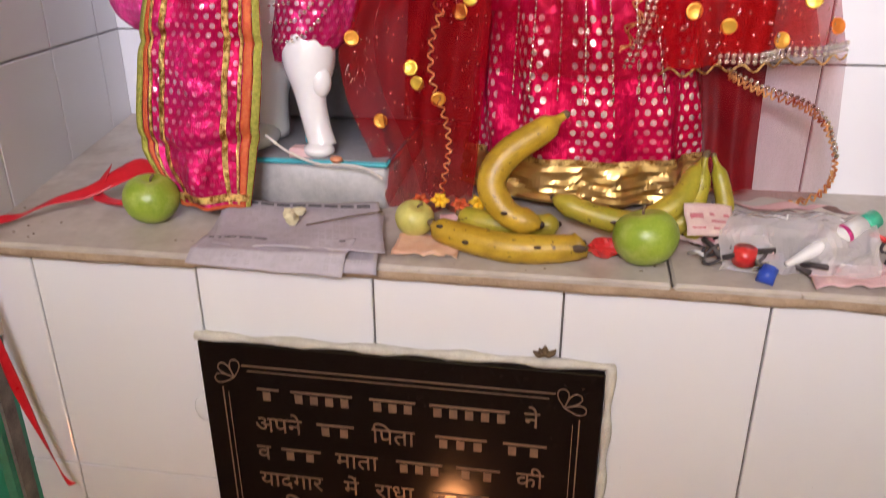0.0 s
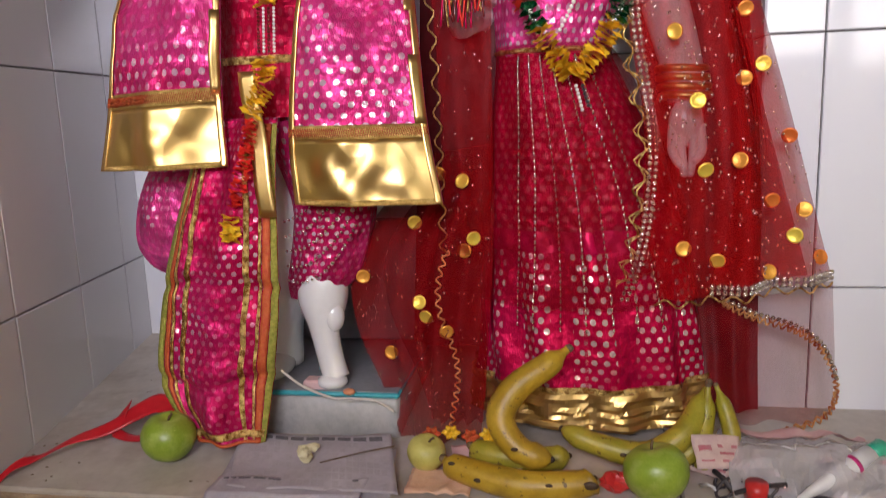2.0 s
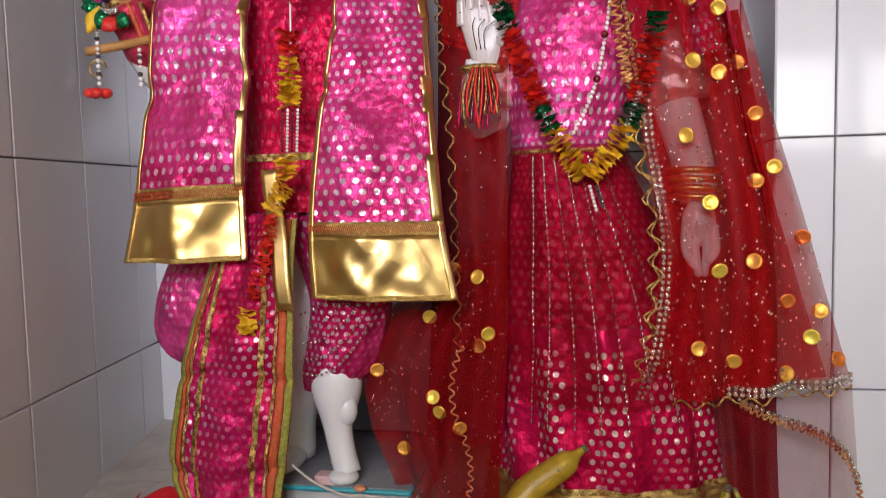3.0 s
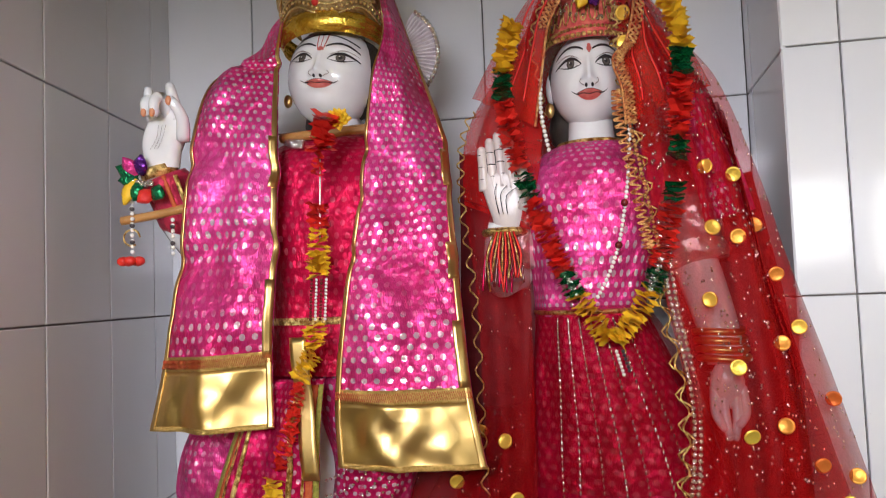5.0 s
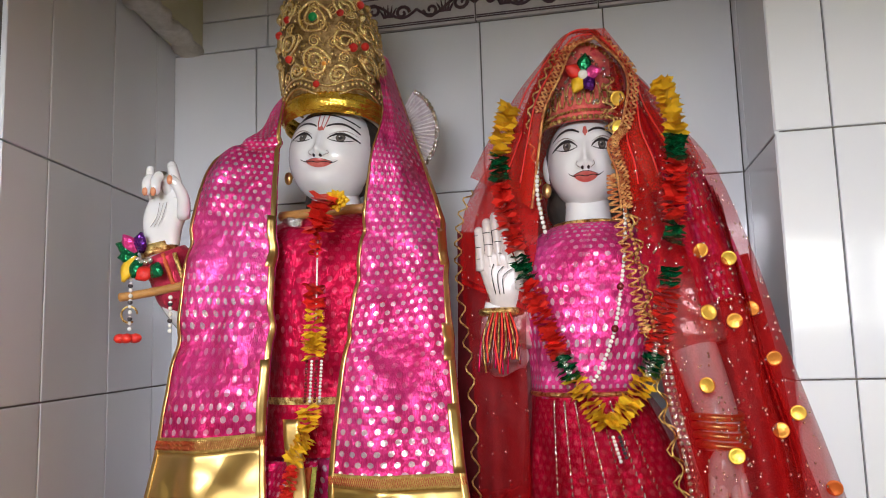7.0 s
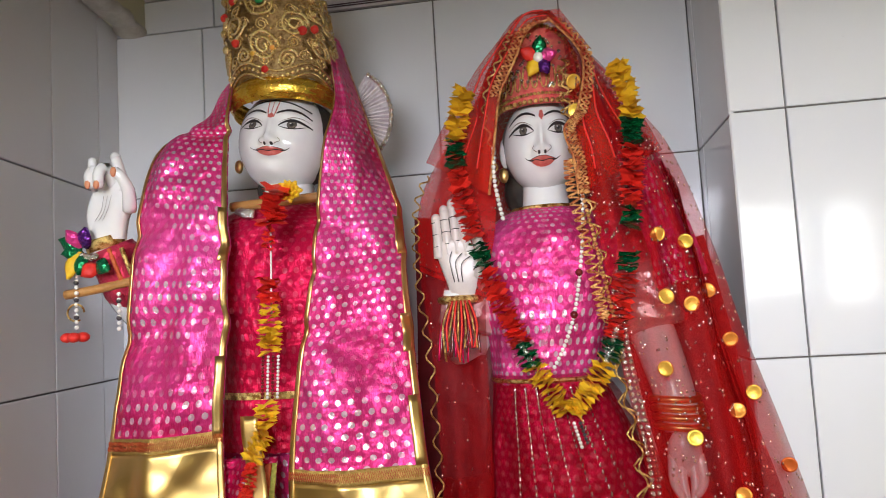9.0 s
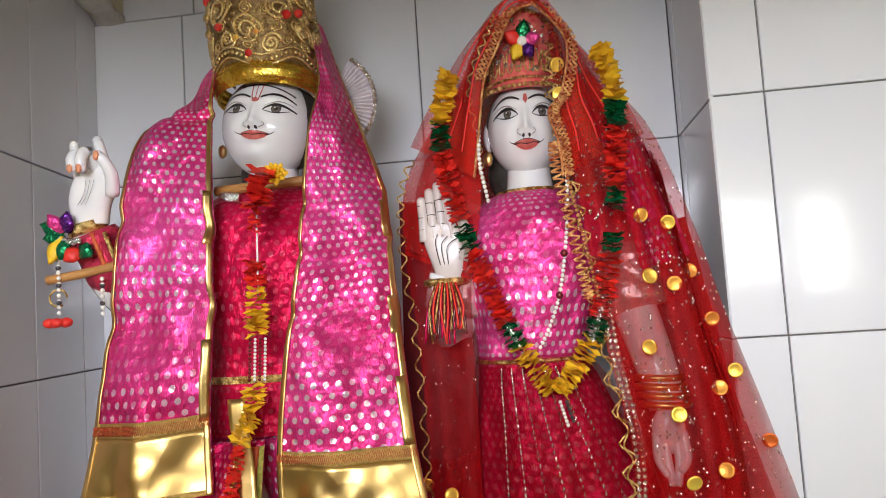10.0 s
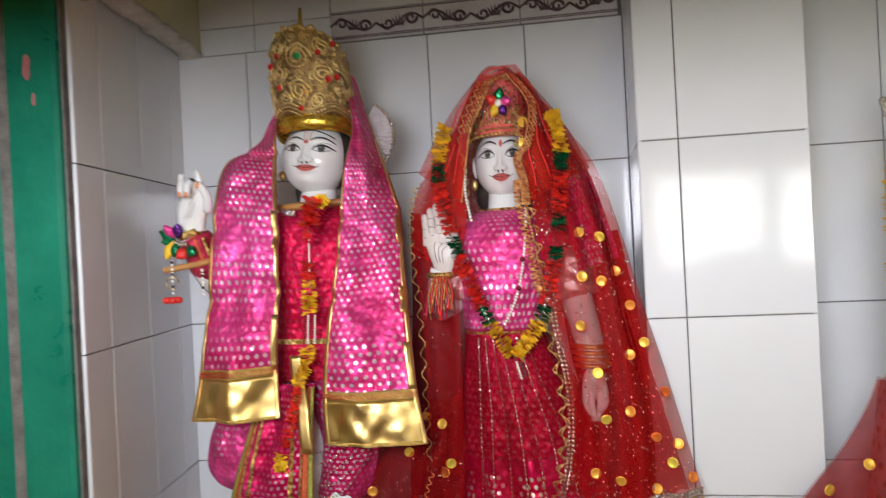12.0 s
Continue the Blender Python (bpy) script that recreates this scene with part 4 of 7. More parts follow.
for k in range(5):
    rows = [(-0.345, 0.142, 0.905 + 0.018 * k), (-0.318, 0.137, 0.905 + 0.021 * k), (-0.285, 0.140, 0.930 + 0.022 * k), (-0.258, 0.158, 0.975 + 0.018 * k)]
    tagged(part("foil_pleat_line", beads(curve(rows, 20), 0.0019, 0.0066, seg=6), SILVER, dhoti), kind="stuff")

sash = thing("sash", (-0.42, 0.10, 0.72), "long magenta sash panel with gold and green borders", "sash")
SASH_L = [(-0.452, 0.085, 0.722), (-0.500, 0.10, 0.785), (-0.495, 0.108, 0.87), (-0.474, 0.108, 0.95), (-0.447, 0.11, 1.03), (-0.425, 0.12, 1.10)]
SASH_R = [(-0.366, 0.088, 0.722), (-0.357, 0.10, 0.785), (-0.345, 0.105, 0.87), (-0.340, 0.105, 0.95), (-0.337, 0.105, 1.03), (-0.335, 0.118, 1.10)]
sf = drape(SASH_L, SASH_R, 0.018, 0.006, 2, 0.006, (0.22, 0.5), 1.0, 0.014)
part("cloth", Geo().sheet(sf, 28, 60), SASH_M, sash, solid=0.0012)
for u0, u1, mat, nm in ((0.0, 0.055, GREEN_LACE, "green_border"), (0.065, 0.10, RED_TRIM, "orange_border"), (0.11, 0.135, GOLD_LACE, "gold_braid"), (0.20, 0.245, GOLD_LACE, "gold_braid"), (0.72, 0.765, GOLD_LACE, "gold_braid"), (0.84, 0.865, GOLD_LACE, "gold_braid"), (0.875, 0.94, RED_TRIM, "orange_border"), (0.945, 1.0, GREEN_LACE, "green_border")):
    part(nm, strip(sf, u0, u1, 0.0, 0.97, 3, 60), mat, sash, solid=0.0014)
part("hem_braid", strip(sf, 0.02, 0.98, 0.035, 0.065, 20, 3, 0.003), GOLD_LACE, sash, "gold hem braid", solid=0.0014)
part("hem_braid", strip(sf, 0.05, 0.95, 0.0, 0.02, 20, 2, 0.003), RED_TRIM, sash, solid=0.0014)
part("side_tape", Geo().sheet(lambda u, v: (-0.352 + 0.02 * u - 0.012 * v, 0.0895 - 0.003 * math.sin(9 * v), 0.99 + 0.16 * v), 4, 20), GOLD, sash, "gold foil tape", solid=0.0012)

shawl = thing("shawl", (-0.35, 0.12, 1.0), "magenta foil-dotted shawl with gold foil hems draped over the male statue", "shawl")
SHAWL = (
    ([(-0.538, 0.088, 1.046), (-0.521, 0.092, 1.125), (-0.507, 0.108, 1.265), (-0.502, 0.128, 1.395), (-0.495, 0.172, 1.480), (-0.452, 0.215, 1.508), (-0.422, 0.245, 1.560), (-0.40, 0.29, 1.64)],
     [(-0.385, 0.090, 1.048), (-0.387, 0.092, 1.130), (-0.381, 0.100, 1.26), (-0.384, 0.118, 1.38), (-0.394, 0.150, 1.465), (-0.398, 0.168, 1.52), (-0.402, 0.20, 1.57), (-0.38, 0.25, 1.64)], (0.28, 0.40, 0.63)),
    ([(-0.312, 0.098, 1.003), (-0.314, 0.100, 1.085), (-0.302, 0.105, 1.195), (-0.286, 0.112, 1.29), (-0.277, 0.125, 1.38), (-0.270, 0.142, 1.46), (-0.263, 0.175, 1.53), (-0.30, 0.25, 1.64)],
     [(-0.146, 0.115, 1.000), (-0.161, 0.122, 1.083), (-0.174, 0.145, 1.20), (-0.185, 0.170, 1.30), (-0.197, 0.205, 1.385), (-0.222, 0.225, 1.46), (-0.250, 0.245, 1.535), (-0.29, 0.29, 1.64)], (0.33, 0.45, 0.56)),
)
for k, (one, two, cr) in enumerate(SHAWL):
    pf = drape(one, two, 0.020, 0.006, 1.5, 0.009, cr, 2.0 + 3 * k, 0.015)
    panel = part("panel", Geo().sheet(pf, 36, 110), PINK, shawl, solid=0.0012)
    part("gold_hem", strip(pf, 0.0, 1.0, 0.0, 0.128, 36, 16, 0.0022), GOLD, panel, "crumpled gold foil hem", solid=0.0014)
    part("hem_braid", strip(pf, 0.0, 1.0, 0.128, 0.150, 36, 3, 0.0032), BRAID, panel, "gold woven braid", solid=0.0014)
    for sg in (1, -1):
        part("diamond_stitch", Geo().tube([pf(i / 64, 0.139 + sg * 0.0065 * (1 if i % 2 else -1)) + Vector((0, -0.0048, 0)) for i in range(65)], 0.0007, 5), RED_TRIM, panel)
    part("hem_braid", strip(pf, 0.0, 1.0, 0.0, 0.018, 36, 3, 0.0032), BRAID, panel, "gold braid", solid=0.0014)
    part("edge_tape", strip(pf, 0.0, 0.042, 0.0, 0.80, 3, 90, 0.0034), GOLD, panel, "gold foil edge tape", solid=0.0014)
    part("edge_tape", strip(pf, 0.955, 1.0, 0.0, 0.80, 3, 90, 0.0034), GOLD, panel, "gold foil edge tape", solid=0.0014)
    part("edge_braid", strip(pf, 0.0, 0.03, 0.80, 0.95, 3, 20, 0.0034), GOLD_LACE, panel, solid=0.0014)
    part("edge_braid", strip(pf, 0.97, 1.0, 0.80, 0.95, 3, 20, 0.0034), GOLD_LACE, panel, solid=0.0014)
    u0, u1 = (0.93, 1.0) if k == 0 else (0.92, 1.0)
    for v0, v1 in ((0.14, 0.24), (0.36, 0.44)) if k == 0 else ((0.15, 0.24), (0.30, 0.36), (0.47, 0.55)):
        part("foil_tab", strip(pf, u0, u1, v0, v1, 3, 8, 0.0046), GOLD, panel, "bright gold foil edge", solid=0.001)

# crown
CX, CY = -0.347, 0.226


def crown_r(v):
    return 0.0665 + 0.007 * v - 0.026 * max(0, v - 0.55) ** 1.3


def crown_point(u, v, out=0.0):
    a = radians(-90 + (u - 0.5) * 235)
    top = 0.122 + 0.034 * math.cos((u - 0.5) * 5.0) + 0.006 * abs(math.sin(u * 34))
    z = 1.548 + 0.008 * math.sin(u * 20) * (1 - v) + v * top
    r = crown_r(v) + out
    return Vector((CX + r * math.cos(a) - 0.006 * v, CY + 0.95 * r * math.sin(a), z - 0.008 * (u - 0.5)))


crown = thing("crown", (CX, CY, 1.54), "tall ornate gold crown with beads and glass gems", "crown")
part("shell", Geo().sheet(lambda u, v: crown_point(u, v, 0.0007 * math.sin(u * 90) * math.sin(v * 34)), 120, 30), CROWN_GOLD, crown, solid=0.003)
g = Geo()
rnd = random.Random(4)
for (cu, cv, size, turns) in [(0.5, 0.66, 0.026, 2.4), (0.5, 0.30, 0.022, 2.2), (0.36, 0.48, 0.020, 2), (0.64, 0.48, 0.020, 2), (0.36, 0.80, 0.018, 2), (0.64, 0.80, 0.018, 2), (0.24, 0.32, 0.018, 2), (0.76, 0.32, 0.018, 2), (0.24, 0.66, 0.018, 2), (0.76, 0.66, 0.018, 2), (0.40, 0.2, 0.014, 2), (0.60, 0.2, 0.014, 2), (0.13, 0.45, 0.018, 2), (0.87, 0.45, 0.018, 2)]:
    n = 34
    sg = 1 if cu >= 0.5 else -1
    pts = []
    for i in range(n):
        t = i / (n - 1)
        rr = size * (1 - 0.85 * t)
        a = sg * 2 * math.pi * turns * t
        pts.append(crown_point(min(max(cu + rr * math.cos(a) / 0.31, 0.01), 0.99), min(max(cv + rr * math.sin(a) / 0.17, 0.02), 0.97), 0.003))
    g.tube(pts, 0.0024, 6)
for cv in (0.04, 0.13):
    g.tube([crown_point(i / 60, cv, 0.003) for i in range(61)], 0.0018, 6)
for row in range(6):
    for col in range(11):
        cu, cv = 0.06 + 0.088 * (col + 0.5 * (row % 2)), 0.20 + 0.135 * row
        if cu > 0.96:
            continue
        g.tube([crown_point(cu + (0.0095 - 0.0075 * i / 19) * math.cos(0.62 * i) / 0.31, min(0.97, cv + (0.0095 - 0.0075 * i / 19) * math.sin(0.62 * i) / 0.17), 0.0022) for i in range(20)], 0.0013, 5)
part("scrollwork", g, CROWN_WIRE, crown, "twisted gold wire scrolls")
g = Geo()
for i in range(46):
    g.ball(crown_point(0.02 + 0.96 * i / 45, 0.085, 0.004), 0.0026, 7)
    g.ball(crown_point(0.02 + 0.96 * i / 45, 0.985, 0.001), 0.0034 if i % 3 else 0.0062, 7)
for i in range(330):
    g.ball(crown_point(0.03 + 0.94 * rnd.random(), 0.16 + 0.80 * rnd.random(), 0.0035), rnd.uniform(0.0010, 0.0022), 6)
tagged(part("beadwork", g, CROWN_WIRE, crown, "small gold beads"), kind="stuff")
for cu, cv, r, mat in ((0.5, 0.66, 0.0062, EMERALD), (0.36, 0.34, 0.0055, RUBY), (0.67, 0.42, 0.0062, RUBY), (0.5, 0.12, 0.0048, RUBY), (0.62, 0.72, 0.005, RUBY), (0.36, 0.72, 0.005, RUBY), (0.54, 0.30, 0.0035, COIN), (0.45, 0.22, 0.0035, COIN)):
    p = crown_point(cu, cv, 0.005)
    part("gem", Geo().ball(p, (r, r * 0.6, r), 10), mat, crown)
part("turban_band", Geo().sheet(lambda u, v: Vector((CX + (0.066 + 0.006 * math.sin(math.pi * v) + 0.0016 * math.sin(22 * v + 3 * u)) * math.cos(radians(-90 + (u - 0.5) * 250)), CY + (0.064 + 0.006 * math.sin(math.pi * v)) * math.sin(radians(-90 + (u - 0.5) * 250)), 1.517 + 0.010 * math.cos((u - 0.5) * 4.4) + 0.030 * v)), 60, 24), TURBAN, crown, "smooth gold foil turban band")

part("finial", Geo().tube([(CX - 0.004, CY - 0.045, 1.690), (CX - 0.004, CY - 0.045, 1.715), (CX - 0.003, CY - 0.045, 1.742)], lambda t: 0.0062 - 0.0035 * t, 10).ball((CX - 0.004, CY - 0.046, 1.703), 0.009, 10), CROWN_WIRE, crown, "gold spike at the crown top")
for q in range(9):
    part("edge_stud", Geo().ball(crown_point(0.27 if q % 2 else 0.73, 0.34 + 0.075 * q, 0.004), (0.0058, 0.0048, 0.0058), 10), (CROWN_WIRE, CROWN_WIRE, RUBY)[q % 3], crown)

fan = Geo()
for side in (0, 1):
    fan.sheet(lambda u, v: Vector((-0.283 + (0.020 + 0.046 * v) * math.cos(radians(-70 + 130 * u)), 0.275 + 0.003 * math.sin(u * 150) + 0.004 * side, 1.523 + (0.022 + 0.046 * v) * math.sin(radians(-70 + 130 * u)))), 150, 6)
halo = thing("pleated_fan", (-0.274, 0.28, 1.556), "pleated silver fan ornament behind the crown", "fan ornament")
part("pleats", fan, FAN_CLOTH, halo)
tagged(part("scalloped_edge", beads([Vector((-0.283 + 0.067 * math.cos(radians(-70 + 130 * i / 60)), 0.272, 1.523 + 0.069 * math.sin(radians(-70 + 130 * i / 60)))) for i in range(61)], 0.0038, 0.0068), SILVER, halo, "silver scalloped edge"), kind="stuff")

for s in (-1, 1):
    ear = Geo().ball(am @ Vector((s * 0.058, -0.012, -0.034)), (0.006, 0.005, 0.009), 10)
    solo("earring", ear, GOLD, am @ Vector((s * 0.058, -0.012, -0.034)), "gold drop earring on the male statue", "earring", "earrings")

neck = thing("neck_rod", (-0.345, 0.165, 1.40), "polished wooden rod across the neck of the male statue", "rod")
part("rod", Geo().tube(curve([(-0.400, 0.165, 1.396), (-0.345, 0.158, 1.397), (-0.283, 0.165, 1.400)], 12), 0.0062, 12), WOOD, neck)
part("collar", Geo().tube(curve([(-0.392, 0.163, 1.392), (-0.38, 0.155, 1.386), (-0.366, 0.152, 1.384)], 8), 0.0065, 8, flat=0.6), SILVER, neck, "jewelled collar piece")

flute = thing("flute", (-0.56, 0.12, 1.30), "wooden flute with bead tassels beside the raised arm", "flute")
part("pipe", Geo().tube(curve([(-0.605, 0.112, 1.298), (-0.56, 0.118, 1.304), (-0.50, 0.126, 1.315)], 10), 0.0055, 12), WOOD, flute)
for tx, z1, tip in ((-0.5875, 1.245, True), (-0.533, 1.244, False)):
    tagged(part("bead_string", beads([(tx, 0.108, 1.340 if tip else 1.295), (tx + 0.001, 0.106, z1 + 0.01)], 0.0028, 0.0068), PEARL, flute), kind="stuff")
    tagged(part("dark_beads", beads([(tx, 0.1075, 1.332 if tip else 1.287), (tx + 0.001, 0.1055, z1 + 0.012)], 0.0032, 0.0205), BLACK_STUFF, flute), kind="stuff")
    if tip:
        g = Geo()
        for k in range(5):
            a = k * 1.256
            g.ball((tx + 0.010 * math.cos(a), 0.105 + 0.008 * math.sin(a), 1.247), (0.008, 0.007, 0.006), 8)
        part("red_tassel", g, RED_RIBBON, flute, "red flower tassel")
        g = Geo().tube([(tx + 0.011 * math.cos(0.4 * k), 0.106, 1.276 + 0.010 * math.sin(0.4 * k)) for k in range(14)], 0.0013, 6)
        part("ring", g, GOLD_LACE, flute)


def petal(c, tip, wide, geo):
    c, tip = Vector(c), Vector(tip)
    d = tip - c
    s = d.cross(Vector((0, 1, 0))).normalized() * wide
    geo.sheet(lambda u, v: c + d * v + s * ((u - 0.5) * 2 * math.sin(math.pi * min(0.96, 0.12 + 0.85 * v))) + Vector((0, -0.004 * math.sin(math.pi * u) - 0.004 * math.sin(math.pi * v), 0)), 4, 6)
    return geo


posy = thing("foil_flower", (-0.575, 0.118, 1.345), "bunch of coloured foil flowers tied to the wrist", "flower ornament")
for c, tip, mat in (((-0.578, 0.11, 1.352), (-0.604, 0.103, 1.364), GREEN_FOIL), ((-0.578, 0.11, 1.350), (-0.600, 0.102, 1.346), GREEN_FOIL), ((-0.580, 0.108, 1.352), (-0.592, 0.100, 1.374), PINK_FOIL), ((-0.574, 0.108, 1.352), (-0.568, 0.100, 1.376), PURPLE_FOIL), ((-0.580, 0.107, 1.348), (-0.592, 0.100, 1.316), YELLOW_RIBBON), ((-0.576, 0.107, 1.346), (-0.578, 0.100, 1.320), GREEN_FOIL), ((-0.556, 0.104, 1.334), (-0.537, 0.098, 1.322), GREEN_FOIL), ((-0.556, 0.104, 1.330), (-0.572, 0.098, 1.318), RED_RIBBON)):
    part("petal", petal(c, tip, 0.010, Geo()), mat, posy, solid=0.0008)
tagged(part("tinsel", beads(curve([(-0.582, 0.105, 1.345), (-0.566, 0.102, 1.340), (-0.551, 0.10, 1.342)], 8), 0.0042, 0.0065), SILVER, posy, "silver tinsel"), kind="stuff")


for ob in (flute, posy):
    ob.location.x += 0.014


def ruffle(path, r, mat, parent, name, seed, teeth=9):
    """A length of gathered ribbon: many crimped discs strung on the cord."""
    rd = random.Random(seed)
    path = [Vector(p) for p in path]
    total = sum((b - a).length for a, b in zip(path, path[1:]))
    n = max(2, int(total / 0.0042))
    g = Geo()
    for k in range(n + 1):
        s = k / n * (len(path) - 1)
        i = min(int(s), len(path) - 2)
        p = path[i].lerp(path[i + 1], s - i)
        d = (path[i + 1] - path[i]).normalized()
        d = (d + Vector((rd.uniform(-0.3, 0.3), rd.uniform(-0.3, 0.3), rd.uniform(-0.3, 0.3)))).normalized()
        x = d.orthogonal().normalized()
        y = d.cross(x)
        ph, sz = rd.random() * 6, r * rd.uniform(0.85, 1.12)
        rim, m = [], 2 * teeth
        for q in range(m):
            a = 2 * math.pi * q / m
            rr = sz * (1.0 if q % 2 else 0.72)
            rim.append(p + x * (rr * math.cos(a + ph)) + y * (rr * math.sin(a + ph)) + d * (0.0022 * math.sin(3 * a + ph)))
        g.add([p + d * 0.001] + rim, [(0, 1 + q, 1 + (q + 1) % m) for q in range(m)])
    return tagged(part(name, g, mat, parent, smooth=False), kind="stuff")


def sub(path, a, b, n=8):
    return [smoothstep_rows(path, a + (b - a) * i / n) for i in range(n + 1)]


gar_a = thing("garland", (-0.325, 0.10, 1.2), "long ribbon-flower and pearl garland hanging on the male statue", "garland", "garlands")
g = Geo()
for k in range(22):
    a, e = k * 2.4, 0.3 + 0.05 * k
    petal((-0.300, 0.108, 1.398), (-0.300 + 0.016 * math.cos(a) * (1 - 0.02 * k), 0.098 - 0.0006 * k, 1.398 + 0.0145 * math.sin(a) * (1 - 0.02 * k)), 0.005, g)
part("flower", g, YELLOW_RIBBON, gar_a, "orange-yellow ribbon flower")
ruffle([(-0.309, 0.080, 1.400), (-0.318, 0.082, 1.362)], 0.0195, RED_RIBBON, gar_a, "red_segment", 1, 7)
ruffle([(-0.318, 0.086, 1.375), (-0.324, 0.086, 1.335)], 0.0085, RED_RIBBON, gar_a, "red_cord", 2, 5)
part("cord", Geo().tube([(-0.323, 0.095, 1.36), (-0.324, 0.09, 1.26)], 0.0012, 6), PEARL, gar_a)
ruffle([(-0.324, 0.085, 1.300), (-0.324, 0.085, 1.277)], 0.015, RED_RIBBON, gar_a, "red_segment", 3, 7)
ruffle([(-0.324, 0.085, 1.270), (-0.324, 0.084, 1.252)], 0.0135, YELLOW_RIBBON, gar_a, "yellow_segment", 4)
ruffle([(-0.324, 0.084, 1.246), (-0.325, 0.084, 1.220)], 0.0150, YELLOW_RIBBON, gar_a, "yellow_segment", 5)
for k in range(4):
    tagged(part("pearl_string", beads([(-0.333 + 0.0058 * k, 0.084, 1.214), (-0.336 + 0.0058 * k, 0.084, 1.168)], 0.0019, 0.0040, seg=7), PEARL if k % 2 else DARK_BEAD, gar_a), kind="stuff")
ruffle([(-0.331, 0.084, 1.163), (-0.333, 0.084, 1.140)], 0.0150, YELLOW_RIBBON, gar_a, "yellow_segment", 6)
ruffle([(-0.335, 0.084, 1.132), (-0.350, 0.084, 1.106)], 0.0145, YELLOW_RIBBON, gar_a, "yellow_segment", 7)
ruffle([(-0.352, 0.084, 1.098), (-0.362, 0.082, 1.05)], 0.010, RED_RIBBON, gar_a, "red_segment", 8, 6)
ruffle([(-0.362, 0.082, 1.05), (-0.378, 0.082, 1.005)], 0.012, RED_RIBBON, gar_a, "red_segment", 9, 6)
ruffle([(-0.384, 0.084, 0.992), (-0.386, 0.084, 0.982)], 0.013, YELLOW_RIBBON, gar_a, "yellow_segment", 10)
ruffle([(-0.386, 0.084, 0.974), (-0.388, 0.086, 0.966)], 0.013, YELLOW_RIBBON, gar_a, "yellow_segment", 11)

# ----- female statue: blouse, skirt, veil, tiara, garland -----
blouse = thing("blouse", (BX, BY, 1.17), "magenta satin blouse with silver foil dots on the female statue", "blouse")
bf = loft([(-0.030, 0.245, 1.160, 0.066, 0.055), (-0.026, 0.245, 1.20, 0.072, 0.062), (-0.018, 0.245, 1.27, 0.088, 0.068), (-0.016, 0.25, 1.33, 0.098, 0.066), (-0.016, 0.253, 1.362, 0.066, 0.052), (-0.016, 0.253, 1.374, 0.042, 0.042)], 0.014, 8, seed=2)
part("body", Geo().sheet(bf, 64, 36, closed=True), PINK, blouse)
part("neck_trim", Geo().tube([bf(i / 40, 0.985) for i in range(41)], 0.0026, 8), GOLD_LACE, blouse, "gold neck piping")
part("sleeve", Geo().tube(curve([(0.055, 0.27, 1.345), (0.082, 0.245, 1.28), (0.098, 0.228, 1.215)], 10), lambda t: 0.050 - 0.008 * t + 0.002 * math.sin(30 * t), 18), SKIRT_M, blouse)
part("sleeve", Geo().tube(curve([(-0.078, 0.27, 1.345), (-0.11, 0.25, 1.28), (-0.125, 0.245, 1.225)], 10), lambda t: 0.045 - 0.006 * t + 0.002 * math.sin(30 * t), 18), SKIRT_M, blouse)

skirt = thing("skirt", (0.0, 0.24, 0.72), "pleated crimson skirt with foil dots and gold hem", "skirt")
SK = [(0.012, 0.240, 0.738, 0.140, 0.098), (0.012, 0.240, 0.80, 0.134, 0.094), (0.008, 0.240, 0.90, 0.124, 0.088), (0.000, 0.242, 1.0, 0.110, 0.080), (-0.018, 0.244, 1.10, 0.085, 0.068), (-0.030, 0.246, 1.168, 0.066, 0.057)]
kf = loft(SK, 0.05, 12, seed=5)
part("upper_cloth", Geo().sheet(lambda u, v: kf(u, 0.50 + 0.50 * v), 200, 26, closed=True), SKIRT_UP, skirt, "crimson satin with sparse foil dots")
part("gathered_seam", Geo().sheet(lambda u, v: kf(u, 0.47 + 0.05 * v) + (kf(u, 0.5) - Vector((0.004, 0.241, 0.955))) * (0.03 + 0.02 * math.sin(u * 190) * math.sin(math.pi * v)), 260, 5, closed=True), SATIN, skirt, "gathered seam")
part("lower_tier", Geo().sheet(lambda u, v: kf(u, 0.52 * v) + (kf(u, 0.25) - Vector((0.01, 0.24, 0.85))) * 0.012, 220, 30, closed=True), SKIRT_M, skirt, "crimson satin with foil dots")
def hem_point(u, v):
    out = kf(u, 0.06) - Vector((0.012, 0.24, 0.755))
    out.z = 0.0
    k = 0.050 + 0.05 * abs(math.sin(19 * u + 0.6 * math.sin(40 * u))) * (1 - v) + 0.05 * noise.noise(Vector((40 * u, 7 * v, 2)))
    p = kf(u, 0.02 + 0.115 * v) + out * k
    return Vector((p.x, p.y, p.z - 0.014 * (1 - v)))


part("gold_hem", Geo().sheet(hem_point, 200, 10, closed=True), GOLD, skirt, "crumpled gold foil hem", smooth=False)
part("hem_braid", Geo().sheet(lambda u, v: hem_point(u, 0.94 + 0.12 * v) + Vector((0, -0.002, 0)), 180, 2, closed=True), GOLD_LACE, skirt)
part("waist_braid", Geo().tube([kf(i / 60, 0.985) + Vector((0, -0.002, 0)) for i in range(61)], 0.003, 8), GOLD_LACE, skirt, "gold waist braid")
g = Geo()
for k in range(7):
    u = 0.40 + 0.033 * k
    for q in range(44):
        v = 0.30 + 0.65 * q / 43
        uu = (u - 0.5) * (0.9 + 0.35 * (1 - v))
        p = kf(uu % 1.0, v)
        g.ball((p.x, p.y - 0.009, p.z), (0.0013, 0.0009, 0.0030), 5)
part("sequin_row_trim", g, SILVER, skirt, "dotted silver sequin rows")
